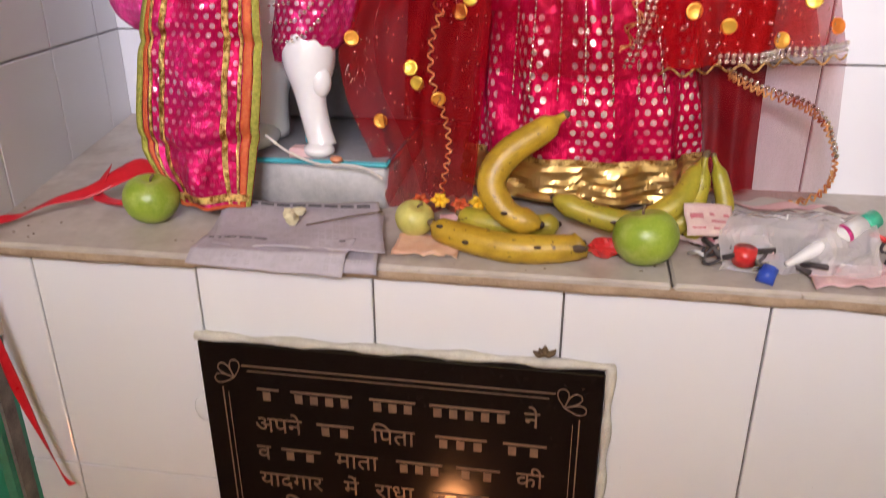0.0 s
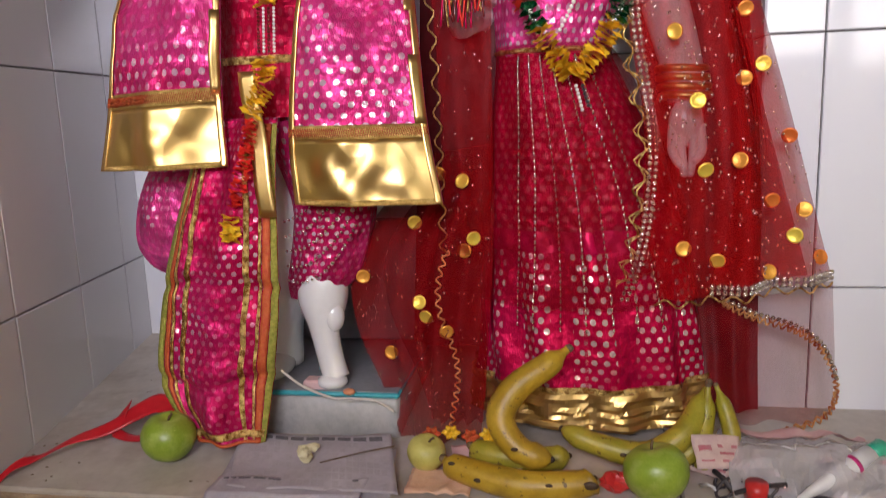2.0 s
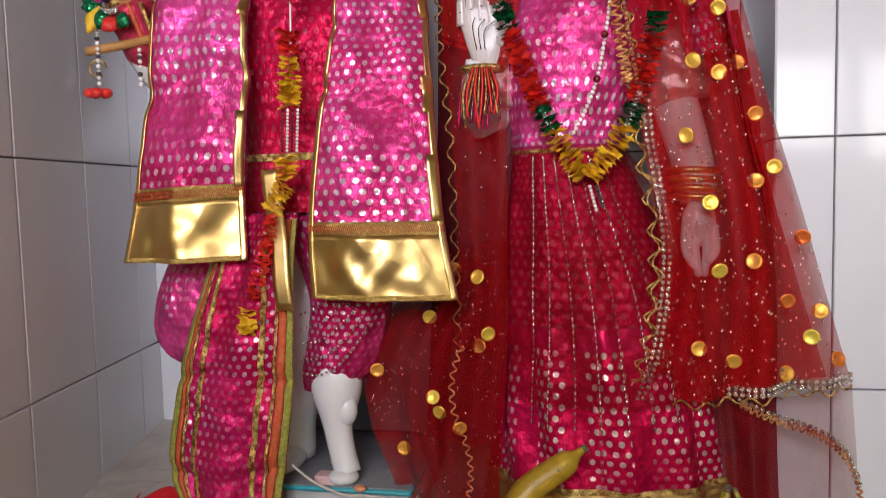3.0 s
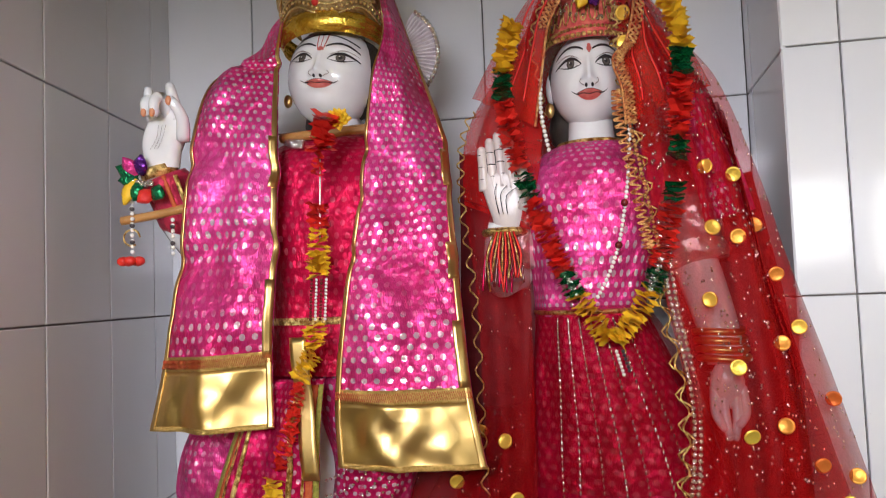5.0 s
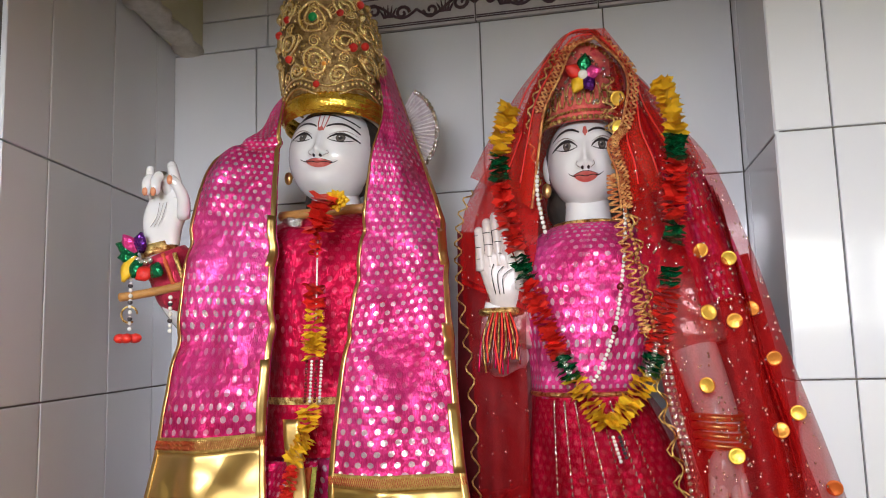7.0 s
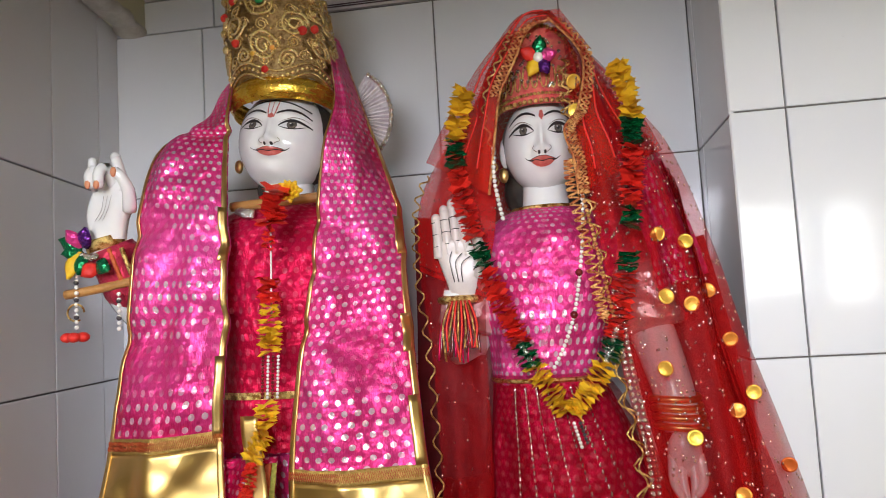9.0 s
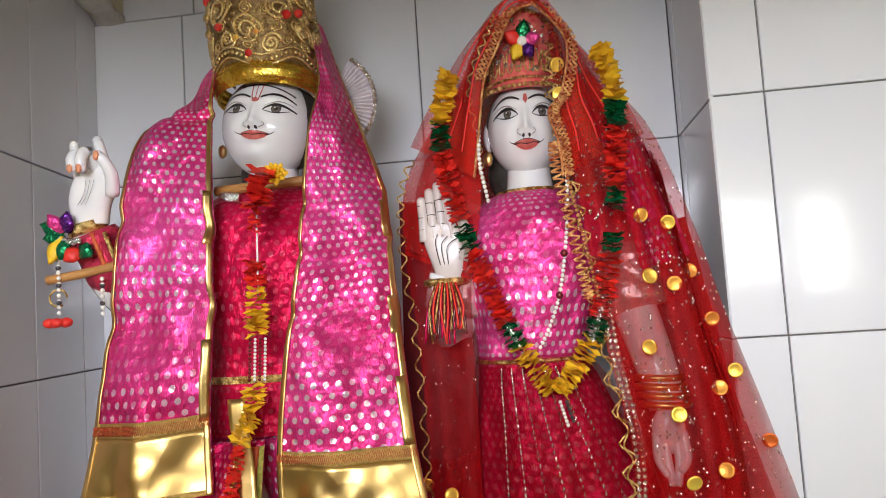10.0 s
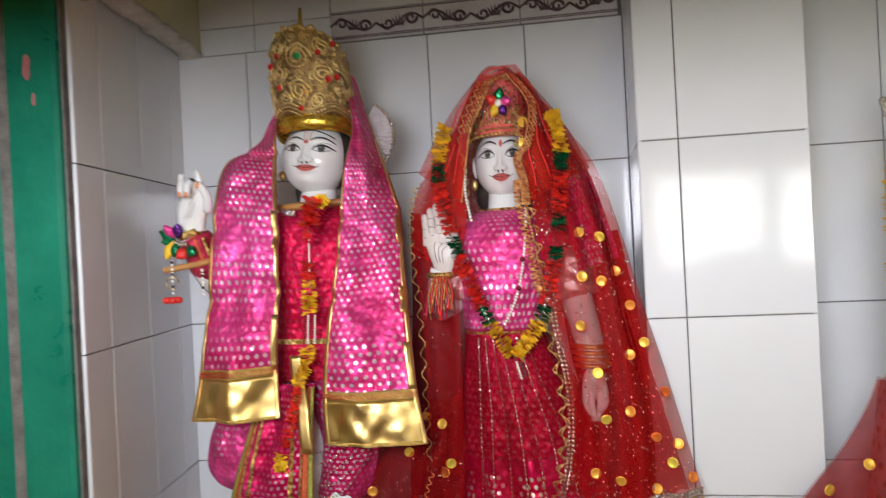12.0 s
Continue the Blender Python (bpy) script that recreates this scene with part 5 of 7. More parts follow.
ov = loft([(r[0], r[1], r[2] + 0.022, r[3] * 1.05, r[4] * 1.07) for r in SK[:-1]] + [(-0.030, 0.246, 1.172, 0.069, 0.06)], 0.03, 9, seed=8)
part("net_layer", Geo().sheet(lambda u, v: ov(u, 0.30 + 0.70 * v), 120, 30, closed=True), NET_THIN, skirt, "sheer red net over-layer")

veil = thing("veil", (0.0, 0.2, 0.75), "sheer red net veil with gold sequins and lace", "veil")
V_IN = [(0.018, 0.195, 1.596), (0.020, 0.178, 1.53), (0.022, 0.172, 1.47), (0.034, 0.162, 1.38), (0.047, 0.158, 1.28), (0.056, 0.156, 1.18), (0.074, 0.158, 1.06), (0.066, 0.164, 0.95), (0.044, 0.168, 0.876)]
V_OUT = [(0.026, 0.28, 1.604), (0.064, 0.27, 1.562), (0.100, 0.268, 1.505), (0.142, 0.262, 1.44), (0.180, 0.252, 1.32), (0.206, 0.242, 1.21), (0.236, 0.226, 1.10), (0.264, 0.208, 0.985), (0.285, 0.192, 0.897)]
vf = drape(V_IN, V_OUT, 0.024, 0.012, 3.5, 0, (), 4.0, 0.008)
right_fall = part("right_fall", Geo().sheet(vf, 60, 110), NET, veil, "sheer red net fall")
vg = drape([Vector(p) + Vector((0.105, 0.04, 0.0)) for p in V_IN[3:]], [Vector(p) + Vector((-0.02, 0.03, 0.0)) for p in V_OUT[3:]], 0.02, 0.012, 4.5, 0, (), 7.0, 0.008)
part("inner_fold", Geo().sheet(vg, 50, 70), NET, veil, "inner layer of red net")


def scallops(pts, r, geo):
    """A wavy braid that loops along a line."""
    pts = [Vector(p) for p in pts]
    out = []
    for i, p in enumerate(pts):
        d = (pts[min(i + 1, len(pts) - 1)] - pts[max(i - 1, 0)]).normalized()
        s = d.cross(Vector((0, 1, 0))).normalized()
        out.append(p + s * (r * math.sin(i * 1.05)))
    geo.tube(out, 0.0012, 5)
    return geo


edge = [vf(0.0, 0.10 + 0.90 * i / 150) + Vector((0.0, -0.003, 0)) for i in range(151)]
g = Geo()
scallops([p + Vector((-0.004, 0, 0)) for p in edge], 0.009, g)
scallops([p + Vector((-0.004, -0.001, 0)) for p in edge[::-1]], 0.004, g)
part("scalloped_lace", g, GOLD_LACE, right_fall, "gold scalloped lace edge")
g = Geo()
for off in (0.004, 0.0105):
    beads([p + Vector((off, -0.002, 0)) for p in edge[70:]], 0.0030, 0.0072, 0, g, 6)
tagged(part("sequin_tape", g, SILVER, right_fall, "silver sequin tape"), kind="stuff")
hem = [vf(i / 60, 1.0) + Vector((0, -0.003, 0)) for i in range(61)]
g = Geo()
for off in (0.003, 0.0095):
    beads([p + Vector((0, -0.002, off)) for p in hem[26:]], 0.0032, 0.0074, 0, g, 6)
tagged(part("hem_tape", g, SILVER, right_fall, "silver sequin hem tape"), kind="stuff")
g = Geo()
scallops([p + Vector((0, 0, -0.004)) for p in hem], 0.004, g)
part("hem_scallop_braid", g, GOLD_LACE, right_fall, "gold scalloped hem")
tail = [(0.165, 0.19, 0.868), (0.20, 0.185, 0.852), (0.245, 0.182, 0.838), (0.275, 0.182, 0.815), (0.291, 0.18, 0.775), (0.275, 0.16, 0.745), (0.225, 0.14, 0.732)]
tf2 = drape([(0.13, 0.21, 0.872), (0.15, 0.20, 0.80), (0.16, 0.17, 0.735)], [(0.285, 0.195, 0.895), (0.291, 0.19, 0.82), (0.285, 0.165, 0.745)], 0.02, 0.01, 2, 0, (), 9.0)
part("tail_fall", Geo().sheet(tf2, 30, 24), NET_THIN, veil, "loose sheer tail of the net")
g = Geo()
scallops(curve(tail, 210), 0.0032, g)
scallops([p + Vector((0, -0.001, 0.004)) for p in curve(tail, 170)], 0.0026, g)
tagged(part("sequin_tape", beads([p + Vector((0, -0.003, 0.008)) for p in curve(tail[:5], 40)], 0.0030, 0.0066, seg=6), SILVER, veil, "silver sequins on the tail edge"), kind="stuff")
part("tail_lace", g, LACE, veil, "hanging gold lace")

lace_line = curve([(0.0196, 0.146, 1.4156), (0.0200, 0.145, 1.385), (0.030, 0.144, 1.33), (0.0398, 0.144, 1.2708), (0.046, 0.148, 1.235)], 150)
g = Geo()
for off, amp in ((-0.006, 0.0065), (-0.004, 0.0045)):
    scallops([p + Vector((off, -0.001, 0)) for p in lace_line], amp, g)
beads([p + Vector((0.0045, -0.003, 0)) for p in lace_line], 0.0024, 0.0055, 0, g, 6)
part("lace_band", g, LACE, right_fall, "broad gold lace band beside the face")
part("satin_lining", Geo().sheet(lambda u, v: vf(0.42 + 0.50 * u, 0.20 + 0.34 * v) + Vector((-0.004, 0.016, 0.0)), 24, 40), PINK, veil, "magenta foil-dotted satin under the net")
# hood over the tiara and the left fall
H_IN = [(-0.042, 0.195, 1.594), (-0.055, 0.185, 1.565), (-0.082, 0.182, 1.50), (-0.074, 0.185, 1.42), (-0.078, 0.19, 1.35), (-0.095, 0.20, 1.27), (-0.098, 0.198, 1.16), (-0.098, 0.19, 1.04), (-0.105, 0.18, 0.93)]
H_OUT = [(-0.054, 0.28, 1.602), (-0.080, 0.275, 1.572), (-0.100, 0.265, 1.525), (-0.140, 0.262, 1.47), (-0.178, 0.25, 1.40), (-0.182, 0.235, 1.31), (-0.166, 0.205, 1.19), (-0.160, 0.190, 1.05), (-0.157, 0.178, 0.93)]
hf = drape(H_IN, H_OUT, 0.010, 0.006, 1.6, 0, (), 11.0, 0.012)
lower_fall = part("lower_fall", Geo().sheet(lambda u, v: hf(u, 0.62 + 0.38 * v), 40, 40), NET_DARK, veil, "gathered dark red net below the hand")
left_fall = part("left_fall", Geo().sheet(lambda u, v: hf(u, 0.63 * v), 40, 64), NET_HOOD, veil, "sheer red net fall with gold lace")
left_edge = [hf(1.0, 0.45 + 0.55 * i / 110) + Vector((-0.002, -0.006, 0)) for i in range(111)]
g = Geo()
scallops(left_edge, 0.005, g)
part("scalloped_lace", g, GOLD_LACE, left_fall, "gold scalloped lace edge")
g = Geo()
scallops([hf(0.0, 0.02 + 0.42 * i / 80) + Vector((0.001, -0.003, 0)) for i in range(81)], 0.003, g)
part("gold_edging", g, GOLD_LACE, left_fall)
HOOD_L = ([(0.0093, 0.186, 1.596), (-0.0219, 0.174, 1.582), (-0.0419, 0.164, 1.540), (-0.0598, 0.160, 1.504), (-0.0676, 0.160, 1.462), (-0.0746, 0.164, 1.4215), (-0.081, 0.170, 1.386)],
          [(-0.0006, 0.22, 1.616), (-0.0344, 0.235, 1.6225), (-0.0697, 0.25, 1.5916), (-0.0957, 0.255, 1.564), (-0.1193, 0.26, 1.5327), (-0.1454, 0.255, 1.49), (-0.1682, 0.25, 1.4473)])
HOOD_R = ([(0.0014, 0.182, 1.597), (0.0371, 0.164, 1.540), (0.0289, 0.155, 1.4775), (0.0114, 0.148, 1.450), (0.0196, 0.148, 1.4156), (0.0222, 0.148, 1.375)],
          [(0.0048, 0.22, 1.6152), (0.0474, 0.24, 1.5672), (0.0681, 0.25, 1.5478), (0.0976, 0.25, 1.5098), (0.116, 0.25, 1.4735), (0.1315, 0.25, 1.438)])
for nm, (one, two), seed in (("hood_left", HOOD_L, 41.0), ("hood_right", HOOD_R, 43.0)):
    of = drape(one, two, 0.014, 0.007, 2.5, 0, (), seed, 0.006)
    hood_side = part(nm, Geo().sheet(of, 50, 60), NET_FRONT, veil, "orange-red net drawn over the tiara")
    line = [of(0.0, i / 220) + Vector((0, -0.003, 0)) for i in range(221)]
    side = -1 if one[2][0] < 0 else 1
    g = Geo().tube(line, 0.0016, 6)
    laced = line[14:114] if side < 0 else line[6:]
    for off, amp in ((0.0045, 0.0024), (0.0095, 0.0026)):
        scallops([p + Vector((side * off, -0.001, 0.0)) for p in laced], amp, g)
    part("lace_border", g, LACE, hood_side, "gold lace border of the hood")
    for q in range(3):
        crease = [of(0.25 + 0.22 * q + 0.04 * math.sin(i / 9 + q), 0.05 + 0.85 * i / 40) + Vector((0, -0.002, 0)) for i in range(41)]
        part("fold_line", Geo().tube(crease, 0.0011, 5), RED_RIBBON, hood_side)
cap_f = lambda u, v: Vector((0.004 + (-0.05 + 0.1 * u) * (0.25 + 0.75 * v), 0.212 + 0.02 * v - 0.03 * v * math.sin(math.pi * u), 1.618 - 0.030 * v - 0.02 * v * abs(2 * u - 1)))
part("hood_front", Geo().sheet(cap_f, 30, 14), NET_FRONT, veil, "net drawn over the tiara")
hood = loft([(-0.016, 0.30, 1.33, 0.17, 0.06), (-0.016, 0.30, 1.42, 0.15, 0.055), (-0.014, 0.285, 1.50, 0.105, 0.05), (-0.012, 0.27, 1.57, 0.064, 0.05), (-0.014, 0.255, 1.595, 0.052, 0.042), (-0.014, 0.25, 1.614, 0.032, 0.02)], 0.02, 7, seed=1)
part("back_fall", Geo().sheet(lambda u, v: hood((0.24 + 0.52 * u) % 1.0, v), 50, 40), NET_HOOD, veil, "net behind the head")
# opaque sheet added behind the net to put shade into the gap
part("left_lining", Geo().sheet(drape([(-0.088, 0.262, 1.36), (-0.088, 0.25, 1.2), (-0.092, 0.235, 1.0), (-0.10, 0.23, 0.80)], [(-0.192, 0.275, 1.38), (-0.195, 0.262, 1.2), (-0.205, 0.25, 1.0), (-0.215, 0.24, 0.80)], 0.01, 0.005, 1.3, 0, (), 31.0, 0.010), 24, 40), GAP_SHADE, veil, "dark maroon backing sheet for the shaded gap between the statues")
# lower left layers between the two statues
L_OUT = [(-0.178, 0.215, 1.05), (-0.235, 0.20, 0.99), (-0.278, 0.185, 0.92), (-0.272, 0.175, 0.84), (-0.236, 0.155, 0.77), (-0.212, 0.135, 0.714)]
L_IN = [(-0.10, 0.20, 1.06), (-0.098, 0.19, 0.99), (-0.10, 0.18, 0.92), (-0.105, 0.165, 0.84), (-0.11, 0.15, 0.77), (-0.115, 0.135, 0.716)]
lf2 = drape(L_IN, L_OUT, 0.012, 0.010, 3.5, 0, (), 14.0, 0.008)
low_fall = part("lower_fall", Geo().sheet(lf2, 40, 50), NET_DARK, veil, "gathered red net reaching the ledge")
g = Geo()
scallops([lf2(0.30 + 0.05 * math.sin(i / 14), 0.35 + 0.63 * i / 110) + Vector((0, -0.004, 0)) for i in range(111)], 0.0035, g)
part("hanging_lace", g, LACE, low_fall, "thin gold lace edge of the net")
lf3 = drape([Vector(p) + Vector((0.0, 0.05, 0)) for p in L_IN], [Vector(p) + Vector((0.03, 0.05, 0)) for p in L_OUT], 0.01, 0.012, 4, 0, (), 16.0, 0.008)
part("lower_fold", Geo().sheet(lf3, 40, 50), NET_THIN, veil)
# dark sheet added behind the arm, for layered net and recess shade
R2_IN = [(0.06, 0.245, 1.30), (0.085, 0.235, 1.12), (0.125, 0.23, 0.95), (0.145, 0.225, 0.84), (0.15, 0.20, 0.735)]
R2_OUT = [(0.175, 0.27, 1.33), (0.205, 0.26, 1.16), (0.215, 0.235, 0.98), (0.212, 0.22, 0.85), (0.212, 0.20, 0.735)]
part("rear_fold", Geo().sheet(drape(R2_IN, R2_OUT, 0.01, 0.007, 1.7, 0, (), 18.0, 0.008), 30, 40), GAP_SHADE, veil, "dark maroon sheet for layered net and shade behind the arm")


def coin_mesh():
    g = Geo()
    n, r = 16, 0.0088
    ring = lambda rr, y: [(rr * math.cos(2 * math.pi * k / n), y, rr * math.sin(2 * math.pi * k / n)) for k in range(n)]
    pts = ring(r, 0.0006) + ring(r, -0.0008) + ring(r * 0.82, -0.0014) + ring(r * 0.74, -0.0009) + [(0, -0.0011, 0)]
    faces = [(a * n + k, a * n + (k + 1) % n, (a + 1) * n + (k + 1) % n, (a + 1) * n + k) for a in range(3) for k in range(n)]
    faces += [(3 * n + k, 3 * n + (k + 1) % n, 4 * n) for k in range(n)] + [tuple(range(n))]
    return g.add(pts, faces).mesh("coin", COIN)


COIN_MESH = coin_mesh()


def coin(parent, p, rnd):
    ob = new("coin", COIN_MESH)
    ob.parent = parent
    ob.matrix_basis = pose(p.x, p.y - 0.004, p.z, rnd.uniform(-22, 22), 0, rnd.uniform(-25, 25))
    return ob


rnd = random.Random(21)
for u, v in ((0.80, 0.56), (0.62, 0.57), (0.42, 0.55), (0.86, 0.63), (0.88, 0.70), (0.70, 0.71), (0.30, 0.64), (0.93, 0.79), (0.58, 0.80), (0.36, 0.80), (0.76, 0.86), (0.92, 0.88), (0.84, 0.91), (0.45, 0.93), (0.70, 0.96), (0.96, 0.95), (0.26, 0.90), (0.35, 0.72), (0.50, 0.47), (0.72, 0.49), (0.06, 0.24), (0.10, 0.17)):
    coin(right_fall, vf(u, v), rnd)
for u, v in ((0.62, 0.26), (0.88, 0.44), (0.50, 0.52), (0.45, 0.56), (0.30, 0.60), (0.78, 0.68), (0.20, 0.36), (0.62, 0.10)):
    coin(low_fall, lf2(u, v), rnd)
coin(left_fall, hf(0.55, 0.90), rnd)
coin(left_fall, hf(0.35, 0.97), rnd)
g = Geo()
for k in range(760):
    u, v = rnd.random(), 0.16 + 0.83 * rnd.random()
    p = vf(u, v)
    g.ball((p.x, p.y - 0.002, p.z), (0.0013, 0.0009, 0.0017), 5)
for k in range(280):
    p = lf2(rnd.random(), rnd.random())
    g.ball((p.x, p.y - 0.002, p.z), (0.0010, 0.0008, 0.0014), 5)
for k in range(140):
    p = hf(rnd.random(), 0.1 + 0.9 * rnd.random())
    g.ball((p.x, p.y - 0.002, p.z), (0.0010, 0.0008, 0.0014), 5)
tagged(part("glitter", g, SILVER, veil, "tiny silver glitter specks"), kind="stuff")

tiara = thing("tiara", (BX, 0.2, 1.50), "red and gold tiara with foil flower jewel", "tiara")


def tiara_point(u, v, out=0.0):
    a = radians(-90 + (u - 0.5) * 190)
    r = 0.056 - 0.010 * v + out
    return Vector((-0.014 + r * math.cos(a), 0.252 + 1.05 * r * math.sin(a), 1.496 + v * (0.048 + 0.055 * math.cos((u - 0.5) * 2.6) ** 2)))


part("cap", Geo().sheet(tiara_point, 60, 16), TIARA_RED, tiara, "red beaded cap", solid=0.002)
g = Geo()
for v, r in ((0.03, 0.0032), (0.12, 0.0022), (0.97, 0.003)):
    beads([tiara_point(i / 60, v, 0.003) for i in range(61)], r, r * 2.1, 0, g, 7)
for k in range(16):
    u = 0.06 + 0.88 * k / 15
    g.tube([tiara_point(u + 0.022 * math.cos(0.6 * q), 0.34 + 0.15 * math.sin(0.6 * q), 0.003) for q in range(12)], 0.0012, 5)
tagged(part("gold_beading", g, GOLD_LACE, tiara, "gold bead borders"), kind="stuff")
g = Geo()
for k in range(150):
    g.ball(tiara_point(0.05 + 0.9 * rnd.random(), 0.2 + 0.7 * rnd.random(), 0.003), rnd.uniform(0.0014, 0.0026), 6)
tagged(part("stones", g, SILVER, tiara, "small sparkling stones"), kind="stuff")
FC = Vector((-0.013, 0.184, 1.548))
for dx, dz, mat in ((-0.021, 0.012, RED_RIBBON), (0.022, 0.004, PINK_FOIL), (0.004, 0.026, GREEN_FOIL), (-0.012, -0.022, YELLOW_RIBBON), (0.011, -0.021, PURPLE_FOIL)):
    part("petal", petal(FC, FC + Vector((dx, -0.005, dz)), 0.009, Geo()), mat, tiara, solid=0.0008)
part("centre_stone", Geo().ball(FC + Vector((0, -0.007, 0)), (0.0062, 0.004, 0.0062), 12), PEARL, tiara)

for s in (-1,):
    ear = Geo().ball(bm_ @ Vector((s * 0.050, -0.012, -0.036)), (0.006, 0.005, 0.010), 10)
    solo("earring", ear, GOLD, bm_ @ Vector((s * 0.050, -0.012, -0.036)), "gold drop earring on the female statue", "earring", "earrings")

bang = thing("bangles", (0.121, 0.2, 1.12), "stack of gold bangles on the lowered wrist", "bangles")
for k in range(4):
    ctr = Vector((0.1165 + 0.0012 * k, 0.207 - 0.003 * k, 1.138 - 0.010 * k))
    part("bangle", Geo().tube([ctr + Vector((0.0265 * math.cos(a), 0.0255 * math.sin(a), 0.001 * math.sin(2 * a))) for a in [2 * math.pi * i / 24 for i in range(25)]], 0.0042, 8), GOLD, bang)

gar_b = thing("garland", (BX, 0.17, 1.2), "red, yellow and green ribbon garland on the female statue", "garland", "garlands")
LEFT = [(-0.104, 0.175, 1.515), (-0.118, 0.168, 1.45), (-0.112, 0.162, 1.385), (-0.092, 0.158, 1.31), (-0.060, 0.152, 1.225), (-0.035, 0.150, 1.175), (-0.008, 0.150, 1.135)]
RIGHT = [(0.074, 0.150, 1.520), (0.086, 0.146, 1.47), (0.082, 0.144, 1.40), (0.074, 0.146, 1.32), (0.056, 0.148, 1.235), (0.034, 0.150, 1.178), (0.0, 0.150, 1.135)]
for nm, path, stops in (("l", LEFT, ((0.0, 0.15, "y"), (0.16, 0.23, "g"), (0.25, 0.44, "r"), (0.46, 0.52, "g"), (0.53, 0.70, "r"), (0.71, 0.79, "g"), (0.80, 1.0, "y"))), ("r", RIGHT, ((0.0, 0.20, "y"), (0.21, 0.27, "g"), (0.28, 0.42, "r"), (0.43, 0.47, "g"), (0.53, 0.56, "g"), (0.57, 0.72, "r"), (0.73, 0.79, "g"), (0.80, 1.0, "y")))):
    for a, b, c in stops:
        mat, name, r, teeth = {"y": (YELLOW_RIBBON, "yellow_segment", 0.0155, 8), "g": (GREEN_FOIL, "green_segment", 0.0145, 5), "r": (RED_RIBBON, "red_segment", 0.0155, 8)}[c]
        ruffle(sub(path, a, b), r, mat, gar_b, name, hash((round(a * 100), len(nm), ord(nm))) % 1000, teeth)
    tagged(part("silver_twist", beads(sub(path, 0.70, 0.80, 6), 0.004, 0.007), SILVER, gar_b), kind="stuff")
tagged(part("pearl_tassel", beads([(-0.001, 0.143, 1.122), (0.006, 0.143, 1.095)], 0.0022, 0.0044), PEARL, gar_b), kind="stuff")
tagged(part("pearl_tassel", beads([(0.006, 0.143, 1.122), (0.013, 0.143, 1.097)], 0.0022, 0.0044), BLACK_STUFF, gar_b), kind="stuff")

neckl = thing("pearl_necklace", (0.0, 0.17, 1.2), "pearl necklace with dark red beads on the female statue", "necklace")
tagged(part("pearl_strand", beads(curve([(0.026, 0.146, 1.375), (0.022, 0.150, 1.32), (0.010, 0.156, 1.25), (-0.004, 0.158, 1.21), (-0.020, 0.158, 1.180)], 30), 0.0026, 0.0054, seg=7), PEARL, neckl), kind="stuff")
tagged(part("red_bead_strand", beads(curve([(0.023, 0.146, 1.335), (0.012, 0.152, 1.262), (0.0, 0.155, 1.21)], 10), 0.0044, 0.048), DARK_BEAD, neckl), kind="stuff")
tagged(part("pearl_strand", beads(curve([(-0.072, 0.165, 1.44), (-0.073, 0.162, 1.40), (-0.066, 0.165, 1.355)], 12), 0.0028, 0.0056, seg=7), PEARL, neckl), kind="stuff")

tas = thing("wrist_tassel", (-0.13, 0.2, 1.2), "red and gold thread tassels tied below the raised palm", "tassel")
part("band", Geo().tube([(-0.128 + 0.024 * math.cos(a), 0.212 + 0.022 * math.sin(a), 1.266) for a in [2 * math.pi * i / 20 for i in range(21)]], 0.005, 8), GOLD_LACE, tas)
for k in range(30):
    x = -0.148 + 0.0015 * k
    part("thread", Geo().tube(curve([(x * 0.55 - 0.056, 0.186 - 0.004 * (k % 3), 1.264), (x, 0.178 - 0.004 * (k % 3), 1.235), (x + rnd.uniform(-0.006, 0.006), 0.174 - 0.004 * (k % 3), 1.203 + rnd.uniform(-0.012, 0.016))], 8), 0.0013, 5), (SATIN, DARK_BEAD, GOLD_LACE, SATIN, DARK_BEAD, RED_RIBBON)[k % 6], tas)

# ----- neighbouring statue, seen at the edge -----
s3 = Geo()
s3.ball((0.70, 0.25, 1.49), (0.055, 0.06, 0.075), 20)
s3.tube([(0.70, 0.26, 1.45), (0.70, 0.26, 1.38)], 0.032, 14)
s3.ball((0.70, 0.26, 1.22), (0.10, 0.06, 0.18), 18)
s3.tube([(0.70, 0.26, 1.2), (0.70, 0.26, 0.735)], lambda t: 0.07 + 0.03 * t, 16)
s3.box((0.53, 0.17, 0.700), (0.82, 0.40, 0.74), 0.004)
solo("neighbour_statue", s3, MARBLE, (0.70, 0.26, 0.72), "white marble statue standing in the next niche", "statue")
dress = thing("white_dress", (0.66, 0.24, 0.9), "white brocade dress with silver trim on the next statue", "dress")
df = loft([(0.70, 0.25, 0.76, 0.155, 0.10), (0.70, 0.25, 0.90, 0.142, 0.092), (0.70, 0.25, 1.04, 0.125, 0.085), (0.70, 0.25, 1.10, 0.105, 0.08), (0.70, 0.255, 1.36, 0.06, 0.06)], 0.02, 10, seed=3)
part("cloth", Geo().sheet(df, 80, 40, closed=True), WHITE_SILK, dress)
tagged(part("sequin_edge", beads([df(0.90 - 0.008 * math.sin(3 * i / 40), 0.02 + 0.5 * i / 40) + Vector((-0.012, -0.006, 0)) for i in range(41)], 0.0042, 0.0085), SILVER, dress), kind="stuff")
part("dark_motif", Geo().tube(curve([(0.625, 0.158, 1.00), (0.607, 0.158, 0.985), (0.602, 0.156, 0.955), (0.620, 0.154, 0.93)], 10), 0.011, 10, flat=0.3), PURPLE_FOIL, dress)
g3 = thing("garland", (0.6, 0.17, 1.2), "thick yellow ribbon garland on the next statue", "garland", "garlands")
